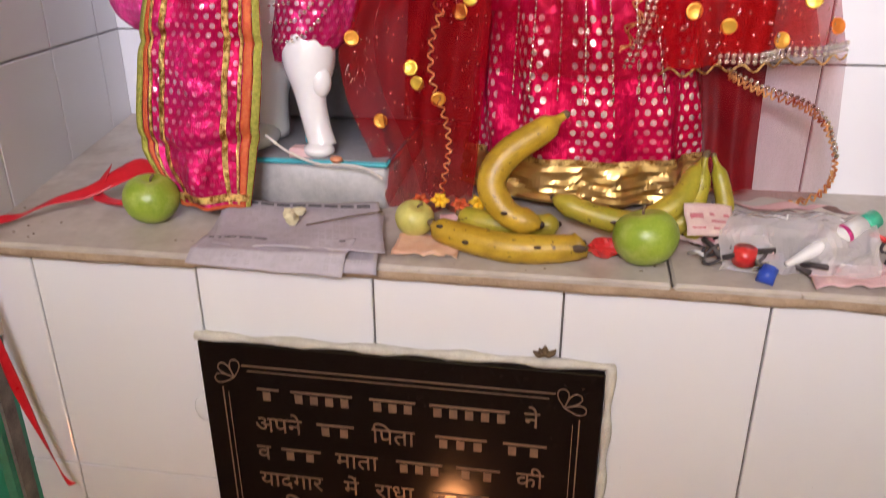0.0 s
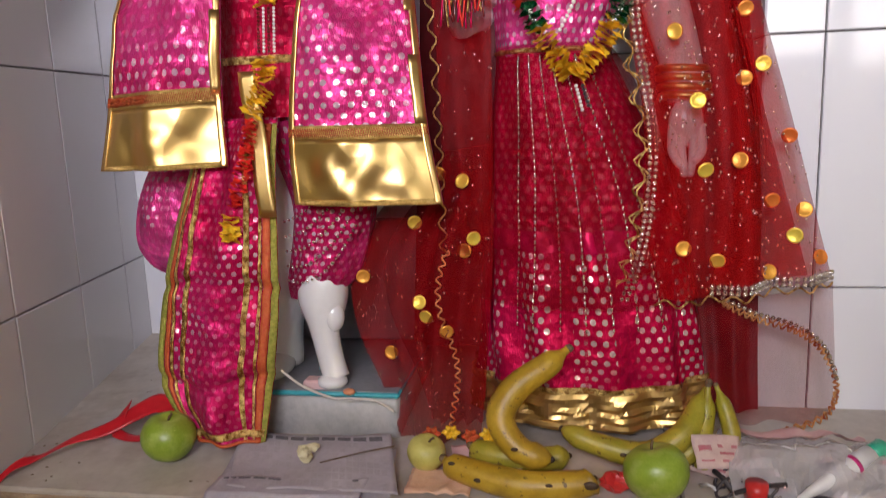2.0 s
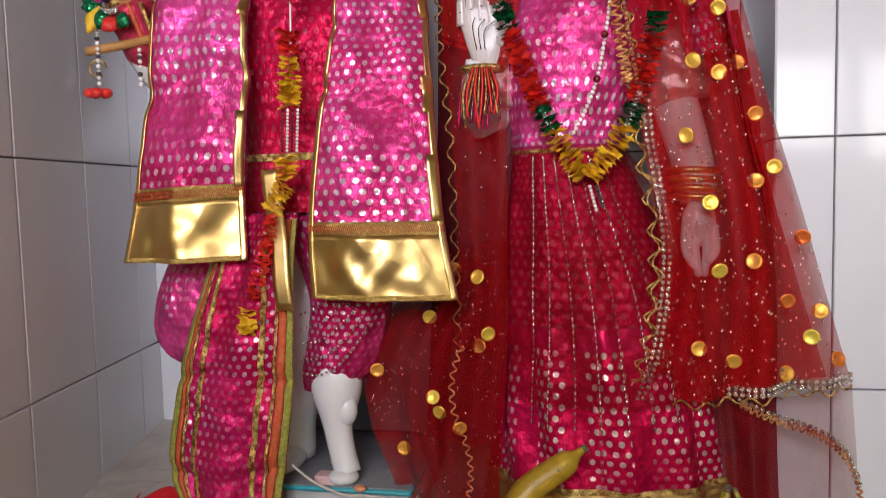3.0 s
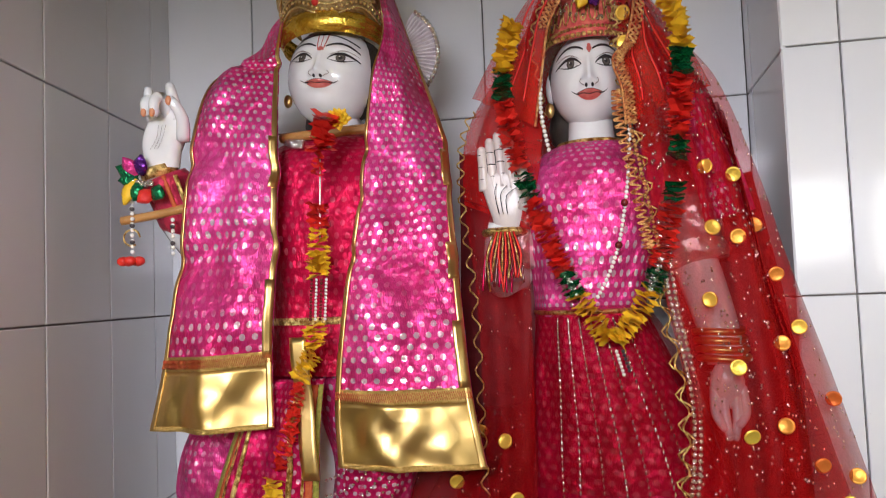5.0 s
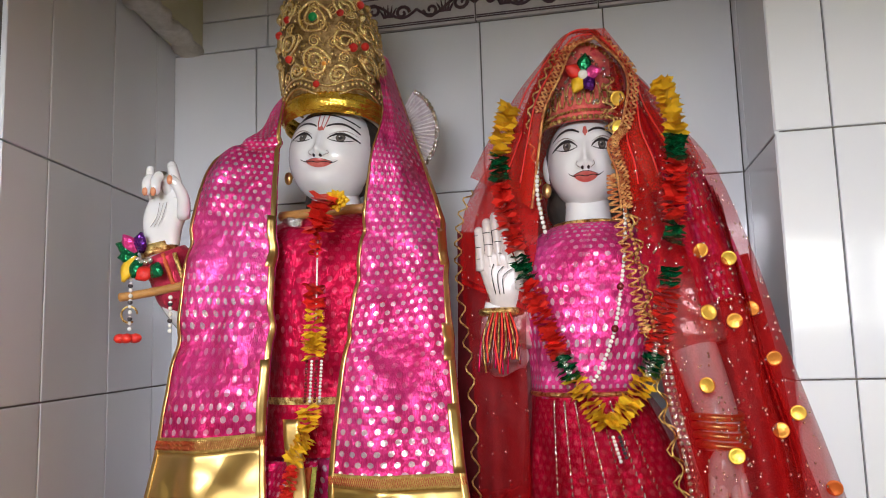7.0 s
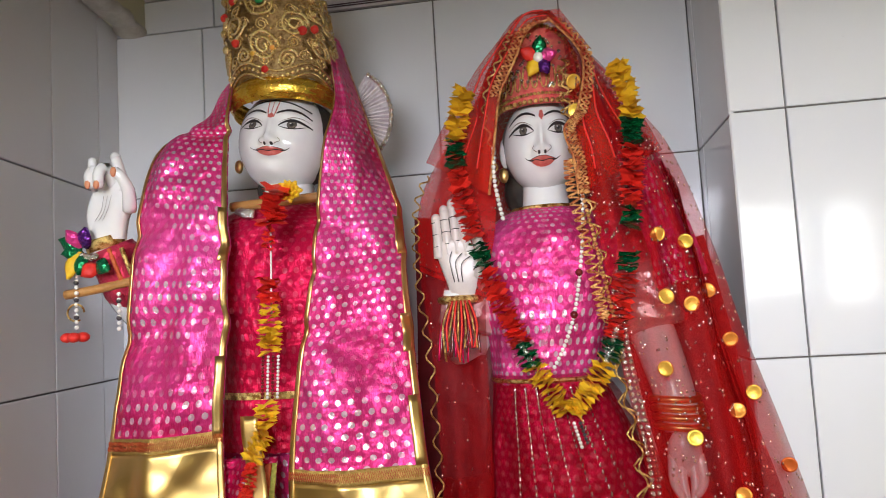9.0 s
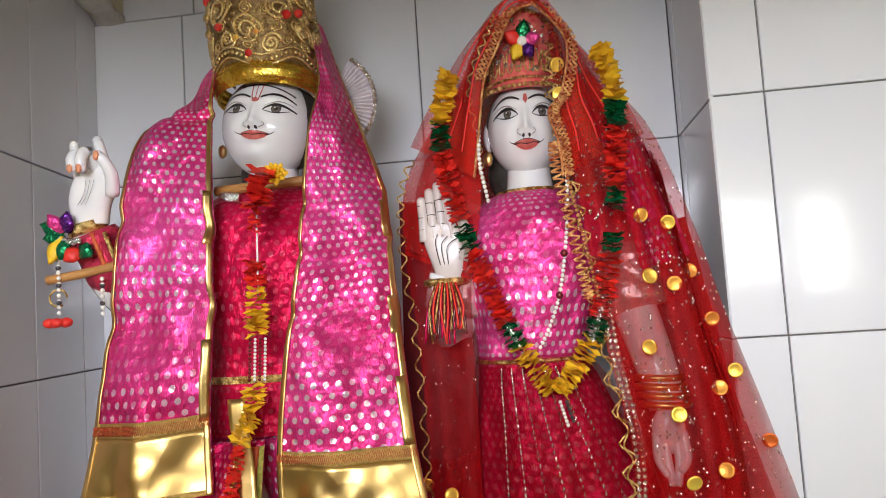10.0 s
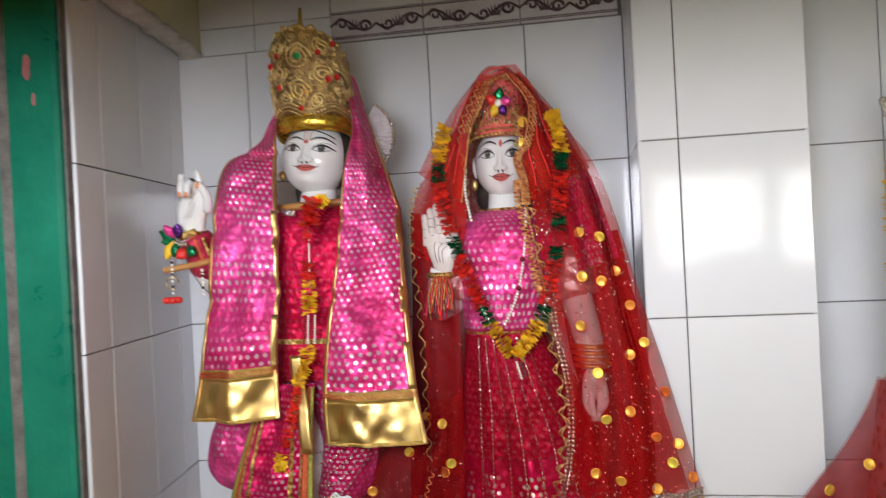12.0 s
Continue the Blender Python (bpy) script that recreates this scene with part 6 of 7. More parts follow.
ruffle(curve([(0.610, 0.175, 1.455), (0.592, 0.165, 1.38), (0.585, 0.16, 1.25), (0.590, 0.155, 1.12), (0.615, 0.15, 1.075)], 20), 0.028, YELLOW_RIBBON, g3, "yellow_segment", 31, 8)
n3 = thing("silver_ornament", (0.585, 0.17, 1.47), "silver twisted ornament by the next statue", "ornament")
tagged(part("twist", beads(curve([(0.572, 0.17, 1.50), (0.578, 0.165, 1.475), (0.600, 0.165, 1.46)], 8), 0.008, 0.010), SILVER, n3), kind="stuff")
ru = thing("red_cape", (0.5, 0.2, 0.85), "sheer red net cape with sequins beside the next statue", "cape")
rf = drape([(0.560, 0.215, 1.075), (0.535, 0.20, 1.03), (0.485, 0.185, 0.96), (0.430, 0.17, 0.90), (0.385, 0.155, 0.82), (0.36, 0.14, 0.735)], [(0.63, 0.16, 1.075), (0.62, 0.15, 1.03), (0.60, 0.14, 0.96), (0.60, 0.13, 0.90), (0.60, 0.125, 0.82), (0.60, 0.12, 0.735)], 0.015, 0.010, 3, 0, (), 23.0, 0.008)
cape = part("net", Geo().sheet(rf, 40, 50), NET_THIN, ru)
rf2 = lambda u, v: rf(u, v) + Vector((0.012, 0.03, -0.01))
part("net_fold", Geo().sheet(rf2, 30, 40), NET, ru)
for u, v in ((0.12, 0.55), (0.35, 0.42), (0.5, 0.66), (0.2, 0.8), (0.42, 0.86)):
    coin(cape, rf(u, v), rnd)

# ---------------- offerings on the ledge ----------------
def rest(x, y, up=0.0):
    return Vector((x, y, ledge_z(y) + up))


LIME = surface("pale_yellow_green_rind", (0.46, 0.42, 0.08), (0.60, 0.54, 0.16), 40, 0.4, relief=0.0006)


def apple(x, y, r, tilt, label, rind=APPLE):
    b = rest(x, y)
    t = thing("apple", b, label, "apple", "green apples")
    m = Matrix.Translation(b + Vector((0, 0, r * 0.90))) @ pose(0, 0, 0, tilt, tilt * 0.4, 30)

    def fn(u, v):
        a, th = 2 * math.pi * u, math.pi * v
        s = math.sin(th)
        rr = r * (s * (1.02 + 0.05 * math.cos(th)) * (1 + 0.015 * math.cos(5 * a) * abs(math.cos(th))))
        z = r * 0.93 * math.cos(th) - r * 0.22 * math.exp(-(s / 0.33) ** 2) * math.copysign(1, math.cos(th))
        return m @ Vector((rr * math.cos(a), rr * math.sin(a), z))
    part("flesh", Geo().sheet(fn, 36, 28, closed=True), rind, t)
    part("stalk", Geo().tube([m @ Vector((0, 0, r * 0.68)), m @ Vector((0.001, 0, r * 0.85)), m @ Vector((0.004, 0, r * 1.0))], 0.0014, 6), STALK, t)
    return t


apple(-0.478, 0.064, 0.0312, 10, "round green apple on the ledge by the sash")
apple(0.078, 0.034, 0.0325, -14, "large green apple on the ledge by the bananas")
apple(-0.168, 0.070, 0.0215, 20, "small pale yellow-green fruit behind the bananas", LIME)


def banana(rows, r, mat, label, bruises=()):
    path = curve(rows, 26)
    base = min(path, key=lambda p: p.z)
    t = thing("banana", (base.x, base.y, base.z - r), label, "banana", "bananas")

    def rad(s):
        if s < 0.16:
            return r * (0.26 + 0.10 * (s / 0.16)) if s < 0.10 else r * (0.36 + 0.5 * (s - 0.10) / 0.06)
        return r * (0.86 + 0.16 * math.sin(math.pi * (s - 0.16) / 0.7)) if s < 0.86 else r * max(0.18, 1.0 - 0.78 * ((s - 0.86) / 0.14) ** 1.6)
    g = Geo()
    g.tube(path, rad, 10)
    body = part("skin", g, mat, t)
    part("tip", Geo().ball(path[-1], r * 0.24, 8), BRUISE, t, "dark tip")
    part("stem_end", Geo().ball(path[0], (r * 0.34, r * 0.34, r * 0.3), 8), STALK, t, "cut stem end")
    for s, a, w in bruises:
        p = path[int(s * 26)]
        part("bruise", Geo().ball(p + Vector((0, -r * 0.96 * math.cos(a), r * 0.96 * math.sin(a))), (w, 0.0012 + w * 0.12, w * 0.55), 10), BRUISE, t, "black bruise")
    return t


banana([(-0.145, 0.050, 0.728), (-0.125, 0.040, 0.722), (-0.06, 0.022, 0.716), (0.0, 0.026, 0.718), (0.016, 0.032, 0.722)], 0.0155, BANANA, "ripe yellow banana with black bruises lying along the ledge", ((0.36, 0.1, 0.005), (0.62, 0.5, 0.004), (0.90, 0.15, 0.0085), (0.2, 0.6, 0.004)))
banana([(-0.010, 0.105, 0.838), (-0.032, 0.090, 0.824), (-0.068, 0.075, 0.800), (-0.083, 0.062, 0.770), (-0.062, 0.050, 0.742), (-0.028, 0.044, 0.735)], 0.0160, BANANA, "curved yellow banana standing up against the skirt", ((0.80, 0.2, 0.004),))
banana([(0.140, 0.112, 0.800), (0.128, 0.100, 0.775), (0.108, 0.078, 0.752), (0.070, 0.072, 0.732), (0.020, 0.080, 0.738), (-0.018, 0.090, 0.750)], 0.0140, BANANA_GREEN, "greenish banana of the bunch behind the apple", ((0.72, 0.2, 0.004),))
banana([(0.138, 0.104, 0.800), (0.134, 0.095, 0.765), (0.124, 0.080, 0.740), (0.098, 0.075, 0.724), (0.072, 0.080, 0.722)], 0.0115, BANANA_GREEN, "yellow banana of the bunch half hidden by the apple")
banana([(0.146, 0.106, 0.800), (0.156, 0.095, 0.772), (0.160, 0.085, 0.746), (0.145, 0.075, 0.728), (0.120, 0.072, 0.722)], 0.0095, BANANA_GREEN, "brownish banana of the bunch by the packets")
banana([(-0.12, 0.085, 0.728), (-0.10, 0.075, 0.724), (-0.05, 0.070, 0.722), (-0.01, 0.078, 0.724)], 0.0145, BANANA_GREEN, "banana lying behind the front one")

# newspaper with sweets
news = thing("newspaper", rest(-0.29, 0.05), "folded sheet of newspaper hanging over the ledge edge", "newspaper")


def paper(x0, x1, y0, y1, skew, lift, seed):
    def fn(u, v):
        x = x0 + (x1 - x0) * u + skew * v
        y = y0 + (y1 - y0) * v
        z = ledge_z(max(y, 0)) + lift + 0.005 * noise.noise(Vector((x * 16, y * 16, seed))) + 0.012 * max(0, u - 0.4) * v + 0.003
        if y < -0.012:
            z -= 1.4 * (-0.012 - y) * (0.6 + 0.4 * u)
        return Vector((x, y, z))
    return fn


for k, (x0, x1, y0, y1, sk, lf) in enumerate(((-0.388, -0.190, -0.020, 0.085, -0.016, 0.002), (-0.374, -0.184, -0.004, 0.108, -0.034, 0.009), (-0.396, -0.225, -0.026, 0.018, 0.004, 0.006))):
    fnp = paper(x0, x1, y0, y1, sk, lf, 3 + 4 * k)
    sheet_ob = part("sheet", Geo().sheet(fnp, 30, 22), PAPER, news, solid=0.0006)
    ink, grey = Geo(), Geo()
    rd = random.Random(50 + k)
    for q in range(8):
        v0 = 0.06 + 0.115 * q
        bars = 22 if q < 7 else 9
        for w in range(bars):
            u0 = 0.04 + 0.92 * w / bars
            if (q < 7 and rd.random() < 0.5) or (0.36 < u0 < 0.62 and 0.3 < v0 < 0.7):
                continue
            hh = 0.014 if q < 7 else 0.075
            tgt = ink if q == 7 else grey
            for e in range(3 if q < 7 else 1):
                vv = v0 + 0.03 * e
                tgt.add([fnp(u0, vv) + Vector((0, 0, 0.0009)), fnp(u0 + 0.75 / bars, vv) + Vector((0, 0, 0.0009)), fnp(u0 + 0.75 / bars, vv + hh) + Vector((0, 0, 0.0009)), fnp(u0, vv + hh) + Vector((0, 0, 0.0009))], [(0, 1, 2, 3)])
    tagged(part("headline_bar", ink, PRINT, sheet_ob, "dark unreadable headline", smooth=False), kind="stuff")
    tagged(part("text_bar", grey, GREYPRINT, sheet_ob, "grey unreadable columns", smooth=False), kind="stuff")
sw = random.Random(8)
for k in range(7):
    c = rest(-0.300 + sw.uniform(-0.012, 0.012), 0.050 + sw.uniform(-0.012, 0.016), 0.019 + 0.004 * (k % 3))
    g = Geo().ball(c, (sw.uniform(0.006, 0.010), sw.uniform(0.005, 0.009), sw.uniform(0.005, 0.008)), 9, fn=lambda q: q * (0.8 + 0.35 * noise.noise(Vector(q) * 1.7 + Vector((0, 0, sw.random())))))
    solo("sweet", g, CRUMB, c, "pale yellow piece of sweet on the newspaper", "sweet", "sweets on paper", smooth=False)
solo("incense_stick", Geo().tube([rest(-0.284, 0.042, 0.017), rest(-0.235, 0.062, 0.022), rest(-0.205, 0.072, 0.024)], 0.0008, 6), STALK, rest(-0.28, 0.045, 0.01), "thin brown incense stick on the newspaper", "incense stick")

cordg = Geo().tube(curve([(-0.352, 0.115, 0.800), (-0.325, 0.112, 0.782), (-0.288, 0.108, 0.770), (-0.262, 0.106, 0.771), (-0.235, 0.108, 0.768), (-0.212, 0.105, 0.757)], 24), 0.0016, 8)
solo("cotton_cord", cordg, STRING, (-0.28, 0.11, 0.765), "white cotton cord trailing over the pedestal", "cord")
solo("orange_petal", Geo().ball((-0.273, 0.128, 0.7705), (0.008, 0.006, 0.0042), 10), NAIL, (-0.273, 0.128, 0.767), "small orange petal on the pedestal", "petal")
bx = Geo().box((-0.335, 0.137, 0.7668), (-0.295, 0.158, 0.779), 0.002)
solo("small_packet", bx, [PINK_PAPER], (-0.315, 0.148, 0.7668), "small white and red paper packet on the pedestal", "packet", smooth=False)

rib = thing("red_ribbon", rest(-0.56, 0.06), "bright red satin ribbon trailing over the ledge", "ribbon")


def ribbon_sheet(rows, w, seed):
    def fn(u, v):
        p = smoothstep_rows(rows, v)
        return Vector((p.x + 0.003 * math.sin(9 * v), p.y + (u - 0.5) * w * 0.75, p.z + (u - 0.5) * w * (0.5 + 0.4 * math.sin(7 * v + seed)) + 0.002 * math.sin(14 * v)))
    return fn


part("length", Geo().sheet(ribbon_sheet([rest(-0.492, 0.105, 0.040), rest(-0.520, 0.112, 0.044), rest(-0.548, 0.105, 0.036), rest(-0.575, 0.085, 0.022), rest(-0.605, 0.062, 0.016), rest(-0.630, 0.035, 0.012), rest(-0.648, 0.012, 0.013), Vector((-0.662, -0.02, 0.69))], 0.022, 0.0), 5, 70), RIBBON_SATIN, rib, solid=0.0008)
part("loop", Geo().sheet(ribbon_sheet([rest(-0.495, 0.10, 0.036), rest(-0.520, 0.094, 0.014), rest(-0.552, 0.088, 0.012), rest(-0.572, 0.098, 0.022), rest(-0.556, 0.108, 0.040)], 0.018, 2.0), 5, 30), RIBBON_SATIN, rib, solid=0.0008)
part("hanging_end", Geo().sheet(lambda u, v: smoothstep_rows([(-0.662, -0.02, 0.69), (-0.645, -0.030, 0.60), (-0.632, -0.028, 0.50), (-0.612, -0.020, 0.395), (-0.600, -0.018, 0.37)], v) + Vector(((u - 0.5) * 0.013 * (1.0 - 0.5 * v), 0.003 * math.sin(11 * v + 3 * u), 0)), 4, 40), RIBBON_SATIN, rib, solid=0.0008)

solo("pink_wrapper", Geo().sheet(lambda u, v: rest(-0.135 + 0.075 * u - 0.01 * v, 0.055 + 0.045 * v, 0.012 + 0.012 * u * v + 0.006 * noise.noise(Vector((u * 3, v * 3, 2)))), 16, 12), PINK_PAPER, rest(-0.1, 0.07), "crumpled pale pink paper wrapper", "wrapper", solid=0.0006)
solo("peach_paper", Geo().sheet(lambda u, v: rest(-0.182 + 0.07 * u, 0.012 + 0.05 * v, 0.004 + 0.006 * abs(noise.noise(Vector((u * 4, v * 4, 6))))), 14, 12), ORANGE_CLOTH, rest(-0.15, 0.03), "peach coloured crumpled paper on the ledge", "paper", solid=0.0006)
solo("red_wrapper", Geo().ball(rest(0.040, 0.042, 0.012), (0.020, 0.014, 0.012), 14, fn=lambda q: q * (0.85 + 0.4 * noise.noise(Vector(q) * 2.2))), RED_PLASTIC, rest(0.04, 0.042), "crumpled bright red wrapper beside the apple", "wrapper", smooth=False)
fl = random.Random(3)
for k in range(4):
    c = rest(-0.165 + 0.022 * k, 0.10 + fl.uniform(-0.01, 0.01), 0.025 + fl.uniform(0, 0.012))
    fl_ob = thing("marigold", c, "small wilted orange flower among the fruit", "flower", "loose flowers")
    for q in range(6):
        part("petal", petal(c, c + Vector((0.011 * math.cos(q * 1.05), -0.004, 0.009 * math.sin(q * 1.05))), 0.004, Geo()), YELLOW_RIBBON if k % 2 else RED_TRIM, fl_ob)

for k, (x, y, lift, rz) in enumerate(((0.142, 0.058, 0.040, 14), (0.135, 0.078, 0.022, -20))):
    m = Matrix.Translation(rest(x, y, lift)) @ pose(0, 0, 0, 48, 6, rz)
    note = thing("banknote", rest(x, y, lift - 0.02), "folded faded banknote tucked beside the bananas", "banknote", "banknotes")
    nf = lambda u, v, m=m: m @ Vector((-0.026 + 0.052 * u, -0.018 + 0.036 * v, 0.004 * math.sin(3 * u) + 0.002 * math.sin(6 * v)))
    part("paper", Geo().sheet(nf, 12, 8), NOTE, note, solid=0.0005)
    g = Geo()
    for u0, v0, w, h in ((0.10, 0.2, 0.25, 0.5), (0.48, 0.62, 0.42, 0.10), (0.48, 0.40, 0.3, 0.08), (0.5, 0.18, 0.4, 0.08)):
        up = m.to_3x3() @ Vector((0, 0, 0.0008))
        g.add([nf(u0, v0) + up, nf(u0 + w, v0) + up, nf(u0 + w, v0 + h) + up, nf(u0, v0 + h) + up], [(0, 1, 2, 3)])
    part("print_bar", g, PINK_PAINT, note, "faint unreadable print", smooth=False)

# packets and trinkets at the pillar end
pack = thing("plastic_packet", rest(0.23, 0.07), "crinkled clear plastic packet over small trinkets", "packet")


def film(u, v):
    a = math.pi * v
    x = 0.150 + 0.150 * u
    k = 1 + 0.35 * noise.noise(Vector((u * 5, v * 4, 1)))
    return rest(x + 0.010 * noise.noise(Vector((u * 7, v * 7, 4))), 0.075 - 0.052 * math.cos(a) * k, 0.003 + 0.040 * math.sin(a) * k)


part("film", Geo().sheet(film, 30, 18), CLEAR, pack, smooth=False)
part("crease", Geo().tube([film(0.1 + 0.8 * i / 12, 0.5 + 0.1 * math.sin(i)) for i in range(13)], 0.0008, 5), WHITE_PLASTIC, pack)
part("pink_band", Geo().sheet(lambda u, v: film(0.05 + 0.9 * u, 0.55 + 0.25 * v) + Vector((0, 0, 0.008)), 20, 6), PINK_PAPER, pack, "pale pink printed band")
cap = Geo().tube([rest(0.172, 0.022, 0.014), rest(0.172, 0.020, 0.030)], lambda t: 0.011, 14)
solo("red_stopper", cap, RED_PLASTIC, rest(0.172, 0.022), "small red plastic cap among the trinkets", "cap")
solo("blue_stopper", Geo().tube([rest(0.190, 0.006, 0.002), rest(0.196, 0.016, 0.013)], lambda t: 0.0085, 14), BLUE_CAP, rest(0.193, 0.011), "small blue plastic cap at the ledge edge", "cap")
tr = random.Random(12)
for k in range(40):
    x, y = tr.uniform(0.125, 0.335), tr.uniform(0.02, 0.09)
    a = tr.uniform(0, 6.28)
    d = Vector((math.cos(a), 0.6 * math.sin(a), tr.uniform(-0.1, 0.3))) * tr.uniform(0.012, 0.026)
    c = rest(x, y, tr.uniform(0.006, 0.024))
    if k % 4 == 0:
        g = Geo().tube([c + Vector((0.012 * math.cos(q * 0.5), 0.007 * math.sin(q * 0.5), 0.010 * math.sin(q * 0.5 + 1))) for q in range(14)], 0.0018, 6)
        solo("bangle_ring", g, [BLACK_STUFF], c, "thin dark bangle in the packet heap", "bangle", "trinkets")
    else:
        g = Geo().tube([c - d, c + Vector((0, 0, 0.003)), c + d], tr.uniform(0.0014, 0.004), 7, flat=0.5)
        solo("trinket", g, [(BLACK_STUFF, WHITE_PLASTIC, BLACK_STUFF, PINK_PAPER, SILVER, BLACK_STUFF, RED_PLASTIC)[k % 7]], c, "small plastic trinket in the packet heap", "trinket", "trinkets")

pen = thing("marker_tube", rest(0.26, 0.05), "white plastic tube with green cap lying on the packets", "tube")
pa, pb = Vector((0.302, 0.070, 0.752)), Vector((0.212, 0.022, 0.716))
part("barrel", Geo().tube([pb, pb.lerp(pa, 0.3), pb.lerp(pa, 0.55), pb.lerp(pa, 0.85)], lambda t: 0.003 + 0.0075 * min(1, 1.6 * t), 14), WHITE_PLASTIC, pen)
part("cap", Geo().tube([pb.lerp(pa, 0.85), pb.lerp(pa, 0.90), pa], lambda t: 0.0095, 14), GREEN_CAP, pen, "green screw cap")
part("pink_stripe", Geo().tube([pb.lerp(pa, 0.62), pb.lerp(pa, 0.66)], 0.0108, 14), PINK_FOIL, pen)
solo("paper_scrap", Geo().sheet(lambda u, v: rest(0.235 + 0.13 * u, -0.004 + 0.05 * v + 0.02 * u, 0.004 + 0.007 * abs(noise.noise(Vector((u * 5, v * 4, 9))))), 18, 10), PINK_PAPER, rest(0.3, 0.02), "flat pale pink paper at the ledge edge", "paper", solid=0.0006)
sp = random.Random(5)
for k in range(14):
    x = sp.choice((sp.uniform(-0.66, -0.42), sp.uniform(-0.2, 0.1)))
    c = rest(x, sp.uniform(0.004, 0.09))
    solo("crumb", Geo().ball(c, (sp.uniform(0.0012, 0.0026), 0.0014, 0.0009), 6), STALK, c, "dark crumb on the ledge", "crumb", "crumbs")

# ---------------- inscribed plaque ----------------
plaque = thing("plaque", (-0.176, 0.0, 0.28), "polished black granite plaque with gilt engraved lettering", "plaque")
part("slab", Geo().box((-0.404, -0.012, 0.272), (0.048, 0.0, 0.594), 0.0015), GRANITE, plaque, smooth=False)
g = Geo()
for (a, b) in (((-0.408, 0.597), (0.056, 0.600)), ((0.053, 0.602), (0.054, 0.27))):
    pts = [Vector((a[0] + (b[0] - a[0]) * i / 40, -0.005 + 0.0015 * noise.noise(Vector((i, a[0], 0))), a[1] + (b[1] - a[1]) * i / 40 + 0.0015 * noise.noise(Vector((i * 0.7, 4, 0))))) for i in range(41)]
    g.tube(pts, lambda t: 0.0052 + 0.0015 * math.sin(31 * t), 8)
part("cement_bead", g, CEMENT, plaque, "rough white cement pointing")
part("cement_blob", Geo().ball((-0.412, -0.001, 0.495), (0.013, 0.004, 0.018), 12), TILE, plaque)
px0, px1, pz1, pz0 = -0.380, 0.024, 0.566, 0.296
lines = Geo()
for off, w in ((0.0, 0.0016), (0.0065, 0.0010)):
    x0, x1, z0, z1 = px0 + off, px1 - off, pz0 + off, pz1 - off
    for lo, hi in (((x0 + 0.026, z1), (x1 - 0.026, z1 + w)), ((x0 + 0.026, z0), (x1 - 0.026, z0 + w)), ((x0, z0 + 0.03), (x0 + w, z1 - 0.03)), ((x1, z0 + 0.03), (x1 + w, z1 - 0.03))):
        lines.box((lo[0], -0.0128, lo[1]), (hi[0], -0.0118, hi[1]))
part("border_line", lines, GILT, plaque, smooth=False)
for cx, cz, sx, sz in ((px0, pz1, 1, 1), (px1, pz1, -1, 1), (px0, pz0, 1, -1), (px1, pz0, -1, -1)):
    g = Geo()
    for turn in (0.0, 0.9, -0.9):
        pts = []
        for i in range(21):
            a = math.pi * i / 20
            u, w = 0.026 * math.sin(a), 0.0065 * math.sin(2 * a)
            ux, uz = u * math.cos(turn) - w * math.sin(turn), u * math.sin(turn) + w * math.cos(turn)
            pts.append((cx + sx * (0.016 - 0.707 * (ux - uz) * 0.9), -0.0122, cz - sz * (0.016 - 0.707 * (ux + uz) * 0.9)))
        g.tube(pts, 0.0008, 5)
    part("corner_knot", g, GILT, plaque)


def words(text, x, z, size):
    c = bpy.data.curves.new("lettering", "FONT")
    c.body, c.size, c.extrude = text, size, 0.0004
    c.materials.append(GILT)
    ob = new("lettering", c)
    ob.parent = plaque
    ob.matrix_parent_inverse = Matrix.Translation(-BASES[plaque.name])
    ob.matrix_basis = pose(x, -0.0126, z, 90, 0, 0)


def name_bar(x0, x1, z):
    g = Geo().box((x0, -0.0130, z + 0.0155), (x1, -0.0118, z + 0.018))
    n = max(1, int((x1 - x0) / 0.017))
    for k in range(n):
        a = x0 + (x1 - x0) * (k + 0.25) / n
        g.box((a, -0.0130, z + 0.002), (a + 0.009, -0.0118, z + 0.0130))
    tagged(part("name_bar", g, GILT, plaque, smooth=False), kind="stuff")


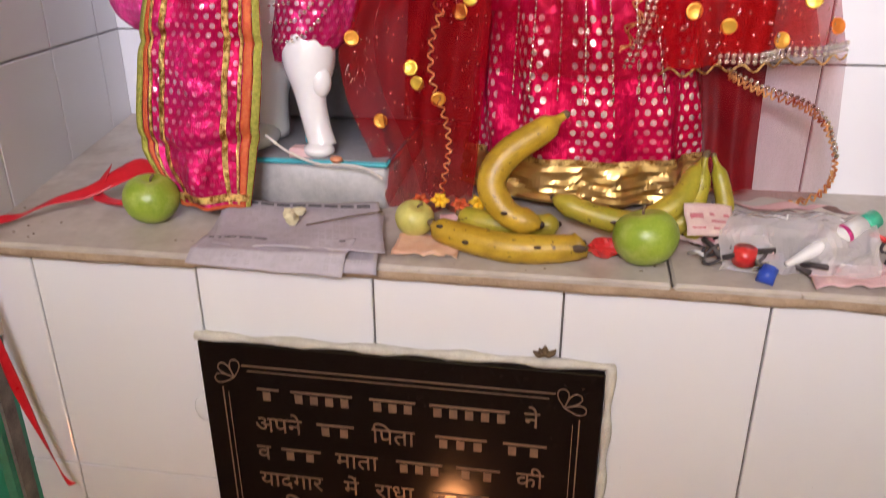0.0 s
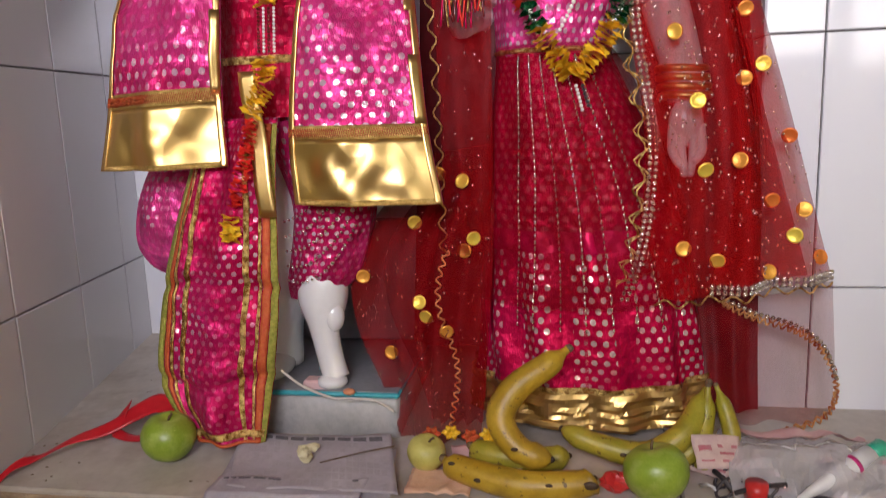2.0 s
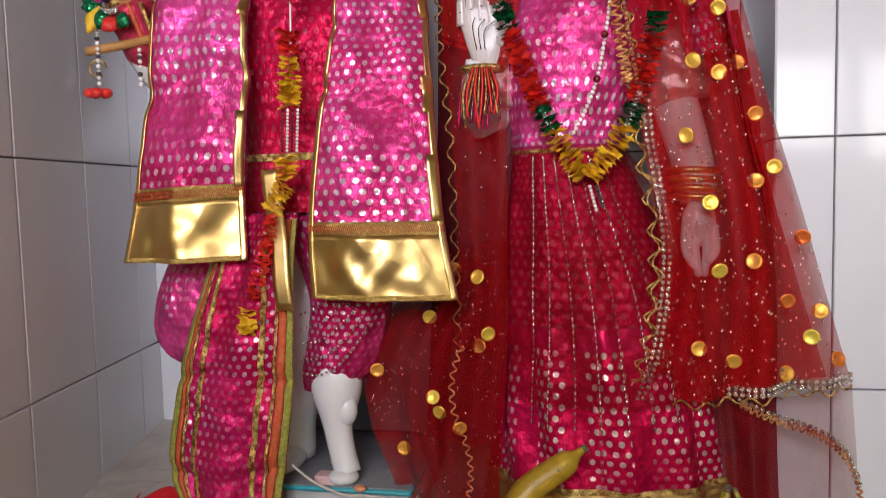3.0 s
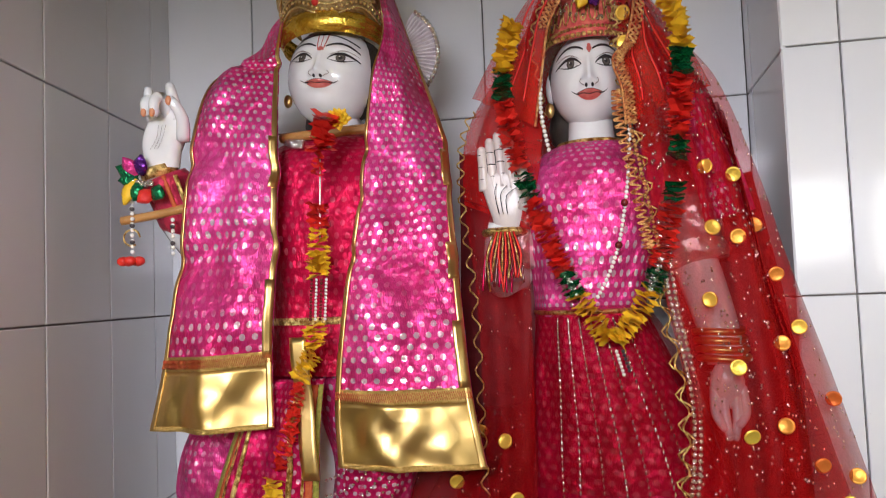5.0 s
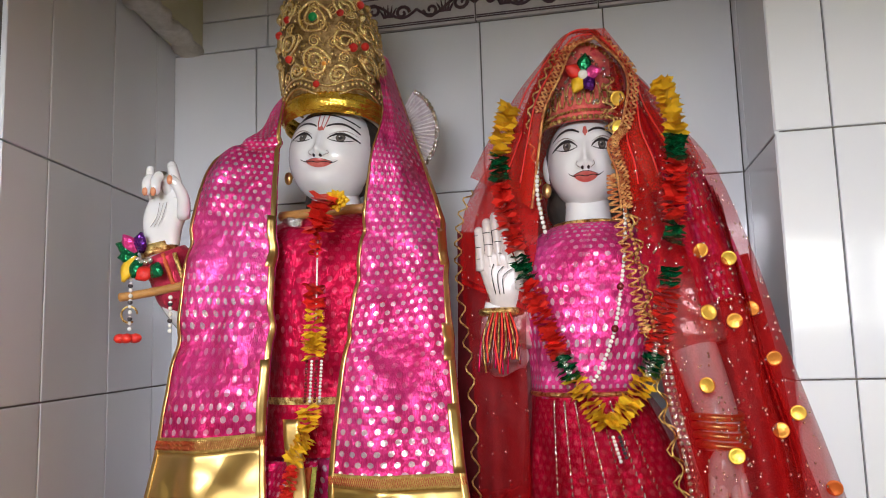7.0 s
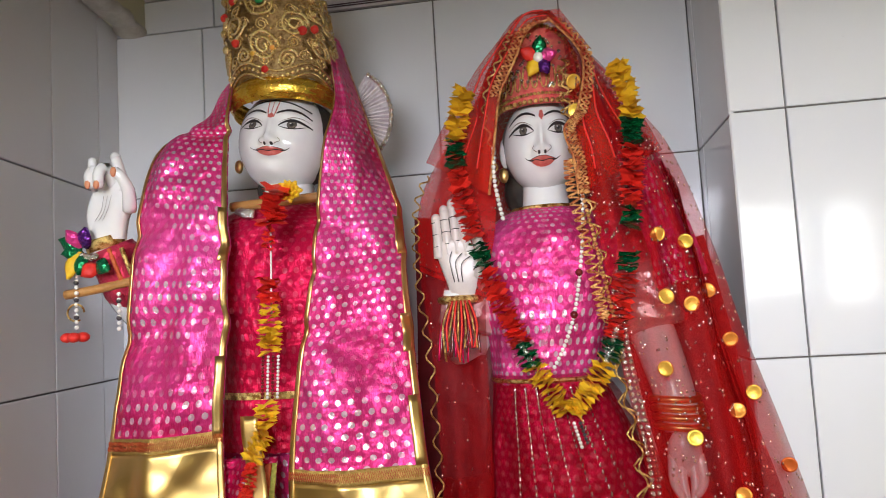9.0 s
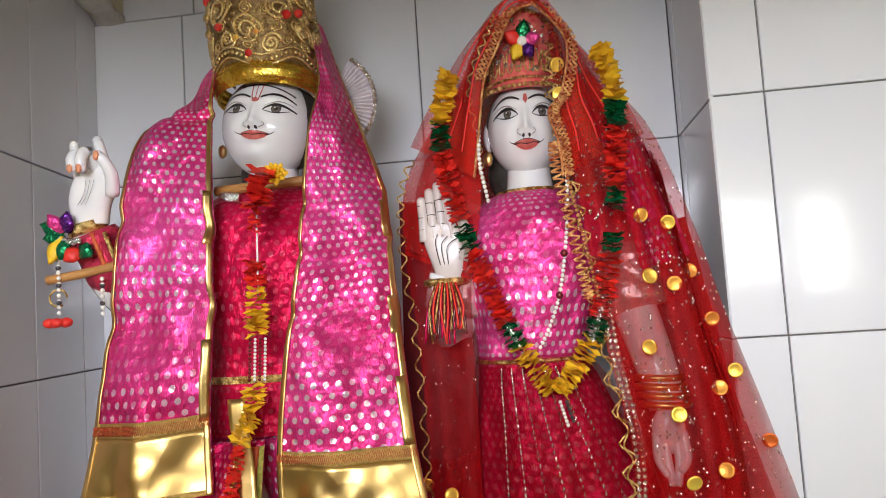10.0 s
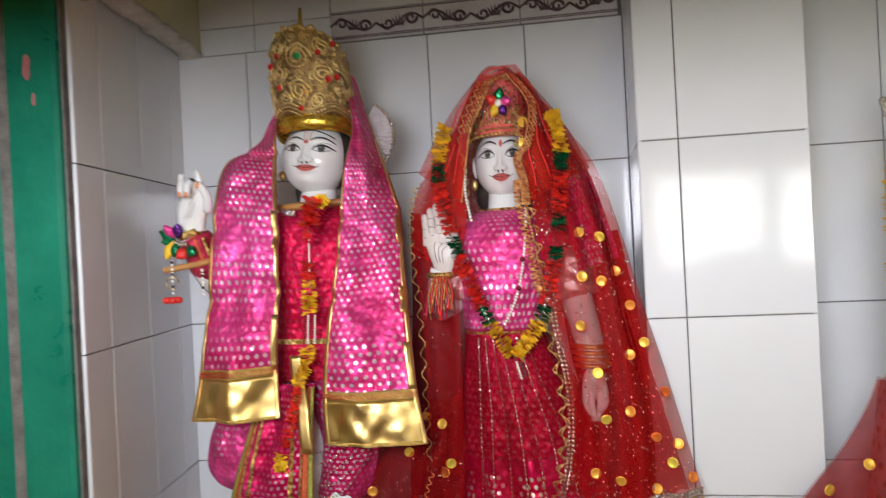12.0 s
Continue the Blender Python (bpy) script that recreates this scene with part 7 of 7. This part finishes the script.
LINE = (0.521, 0.480, 0.440, 0.401, 0.363, 0.325)
name_bar(-0.338, -0.312, LINE[0])
name_bar(-0.298, -0.226, LINE[0])
name_bar(-0.206, -0.154, LINE[0])
name_bar(-0.138, -0.050, LINE[0])
words("ने", -0.034, LINE[0], 0.030)
words("अपने", -0.345, LINE[1], 0.030)
name_bar(-0.270, -0.226, LINE[1])
words("िपता", -0.205, LINE[1], 0.030)
name_bar(-0.132, -0.074, LINE[1])
name_bar(-0.056, -0.008, LINE[1])
words("व", -0.346, LINE[2], 0.030)
name_bar(-0.316, -0.268, LINE[2])
words("माता", -0.250, LINE[2], 0.030)
name_bar(-0.178, -0.124, LINE[2])
name_bar(-0.108, -0.058, LINE[2])
words("की", -0.040, LINE[2], 0.030)
words("यादगार", -0.346, LINE[3], 0.030)
words("में", -0.242, LINE[3], 0.030)
words("राधा", -0.204, LINE[3], 0.030)
name_bar(-0.135, -0.070, LINE[3])
name_bar(-0.054, -0.006, LINE[3])
words("िदनांक", -0.318, LINE[4], 0.030)
words("20-10-20", -0.226, LINE[4], 0.028)
name_bar(-0.315, -0.240, LINE[5])
name_bar(-0.222, -0.150, LINE[5])

dead = Geo()
for k in range(5):
    petal((-0.015, -0.004, 0.608), (-0.028 + 0.006 * k, -0.011, 0.616 + 0.004 * (k % 3)), 0.004, dead)
solo("dried_flower", dead, STALK, (-0.018, -0.004, 0.604), "dried brown flower stuck above the plaque", "flower")

# ---------------- oil lamp on the floor, mirrored in the plaque ----------------
diya = thing("oil_lamp", (-0.18, -0.42, 0.0), "small brass oil lamp burning on the floor", "oil lamp")
part("bowl", Geo().sheet(lambda u, v: (-0.18 + (0.018 + 0.035 * math.sin(1.5 * v)) * math.cos(2 * math.pi * u), -0.42 + (0.018 + 0.035 * math.sin(1.5 * v)) * math.sin(2 * math.pi * u), 0.001 + 0.03 * v * v), 28, 8, closed=True), CROWN_GOLD, diya, solid=0.003)
part("flame", Geo().ball((-0.18, -0.42, 0.055), (0.008, 0.008, 0.022), 12), FLAME, diya, "orange flame")
part("wick", Geo().tube([(-0.18, -0.42, 0.012), (-0.18, -0.42, 0.038)], 0.003, 8), STRING, diya)

# ---------------- wall tiles ----------------
for parent, xs, zs, m, gap, mat in TILE_JOBS:
    for x0, x1 in zip(xs, xs[1:]):
        for z0, z1 in zip(zs, zs[1:]):
            ob = new("tile", tile_mesh(x1 - x0 - gap, z1 - z0 - gap, 0.006, mat))
            ob.parent = parent
            ob.matrix_basis = m @ Matrix.Translation((x0 + gap / 2, 0, z0 + gap / 2))
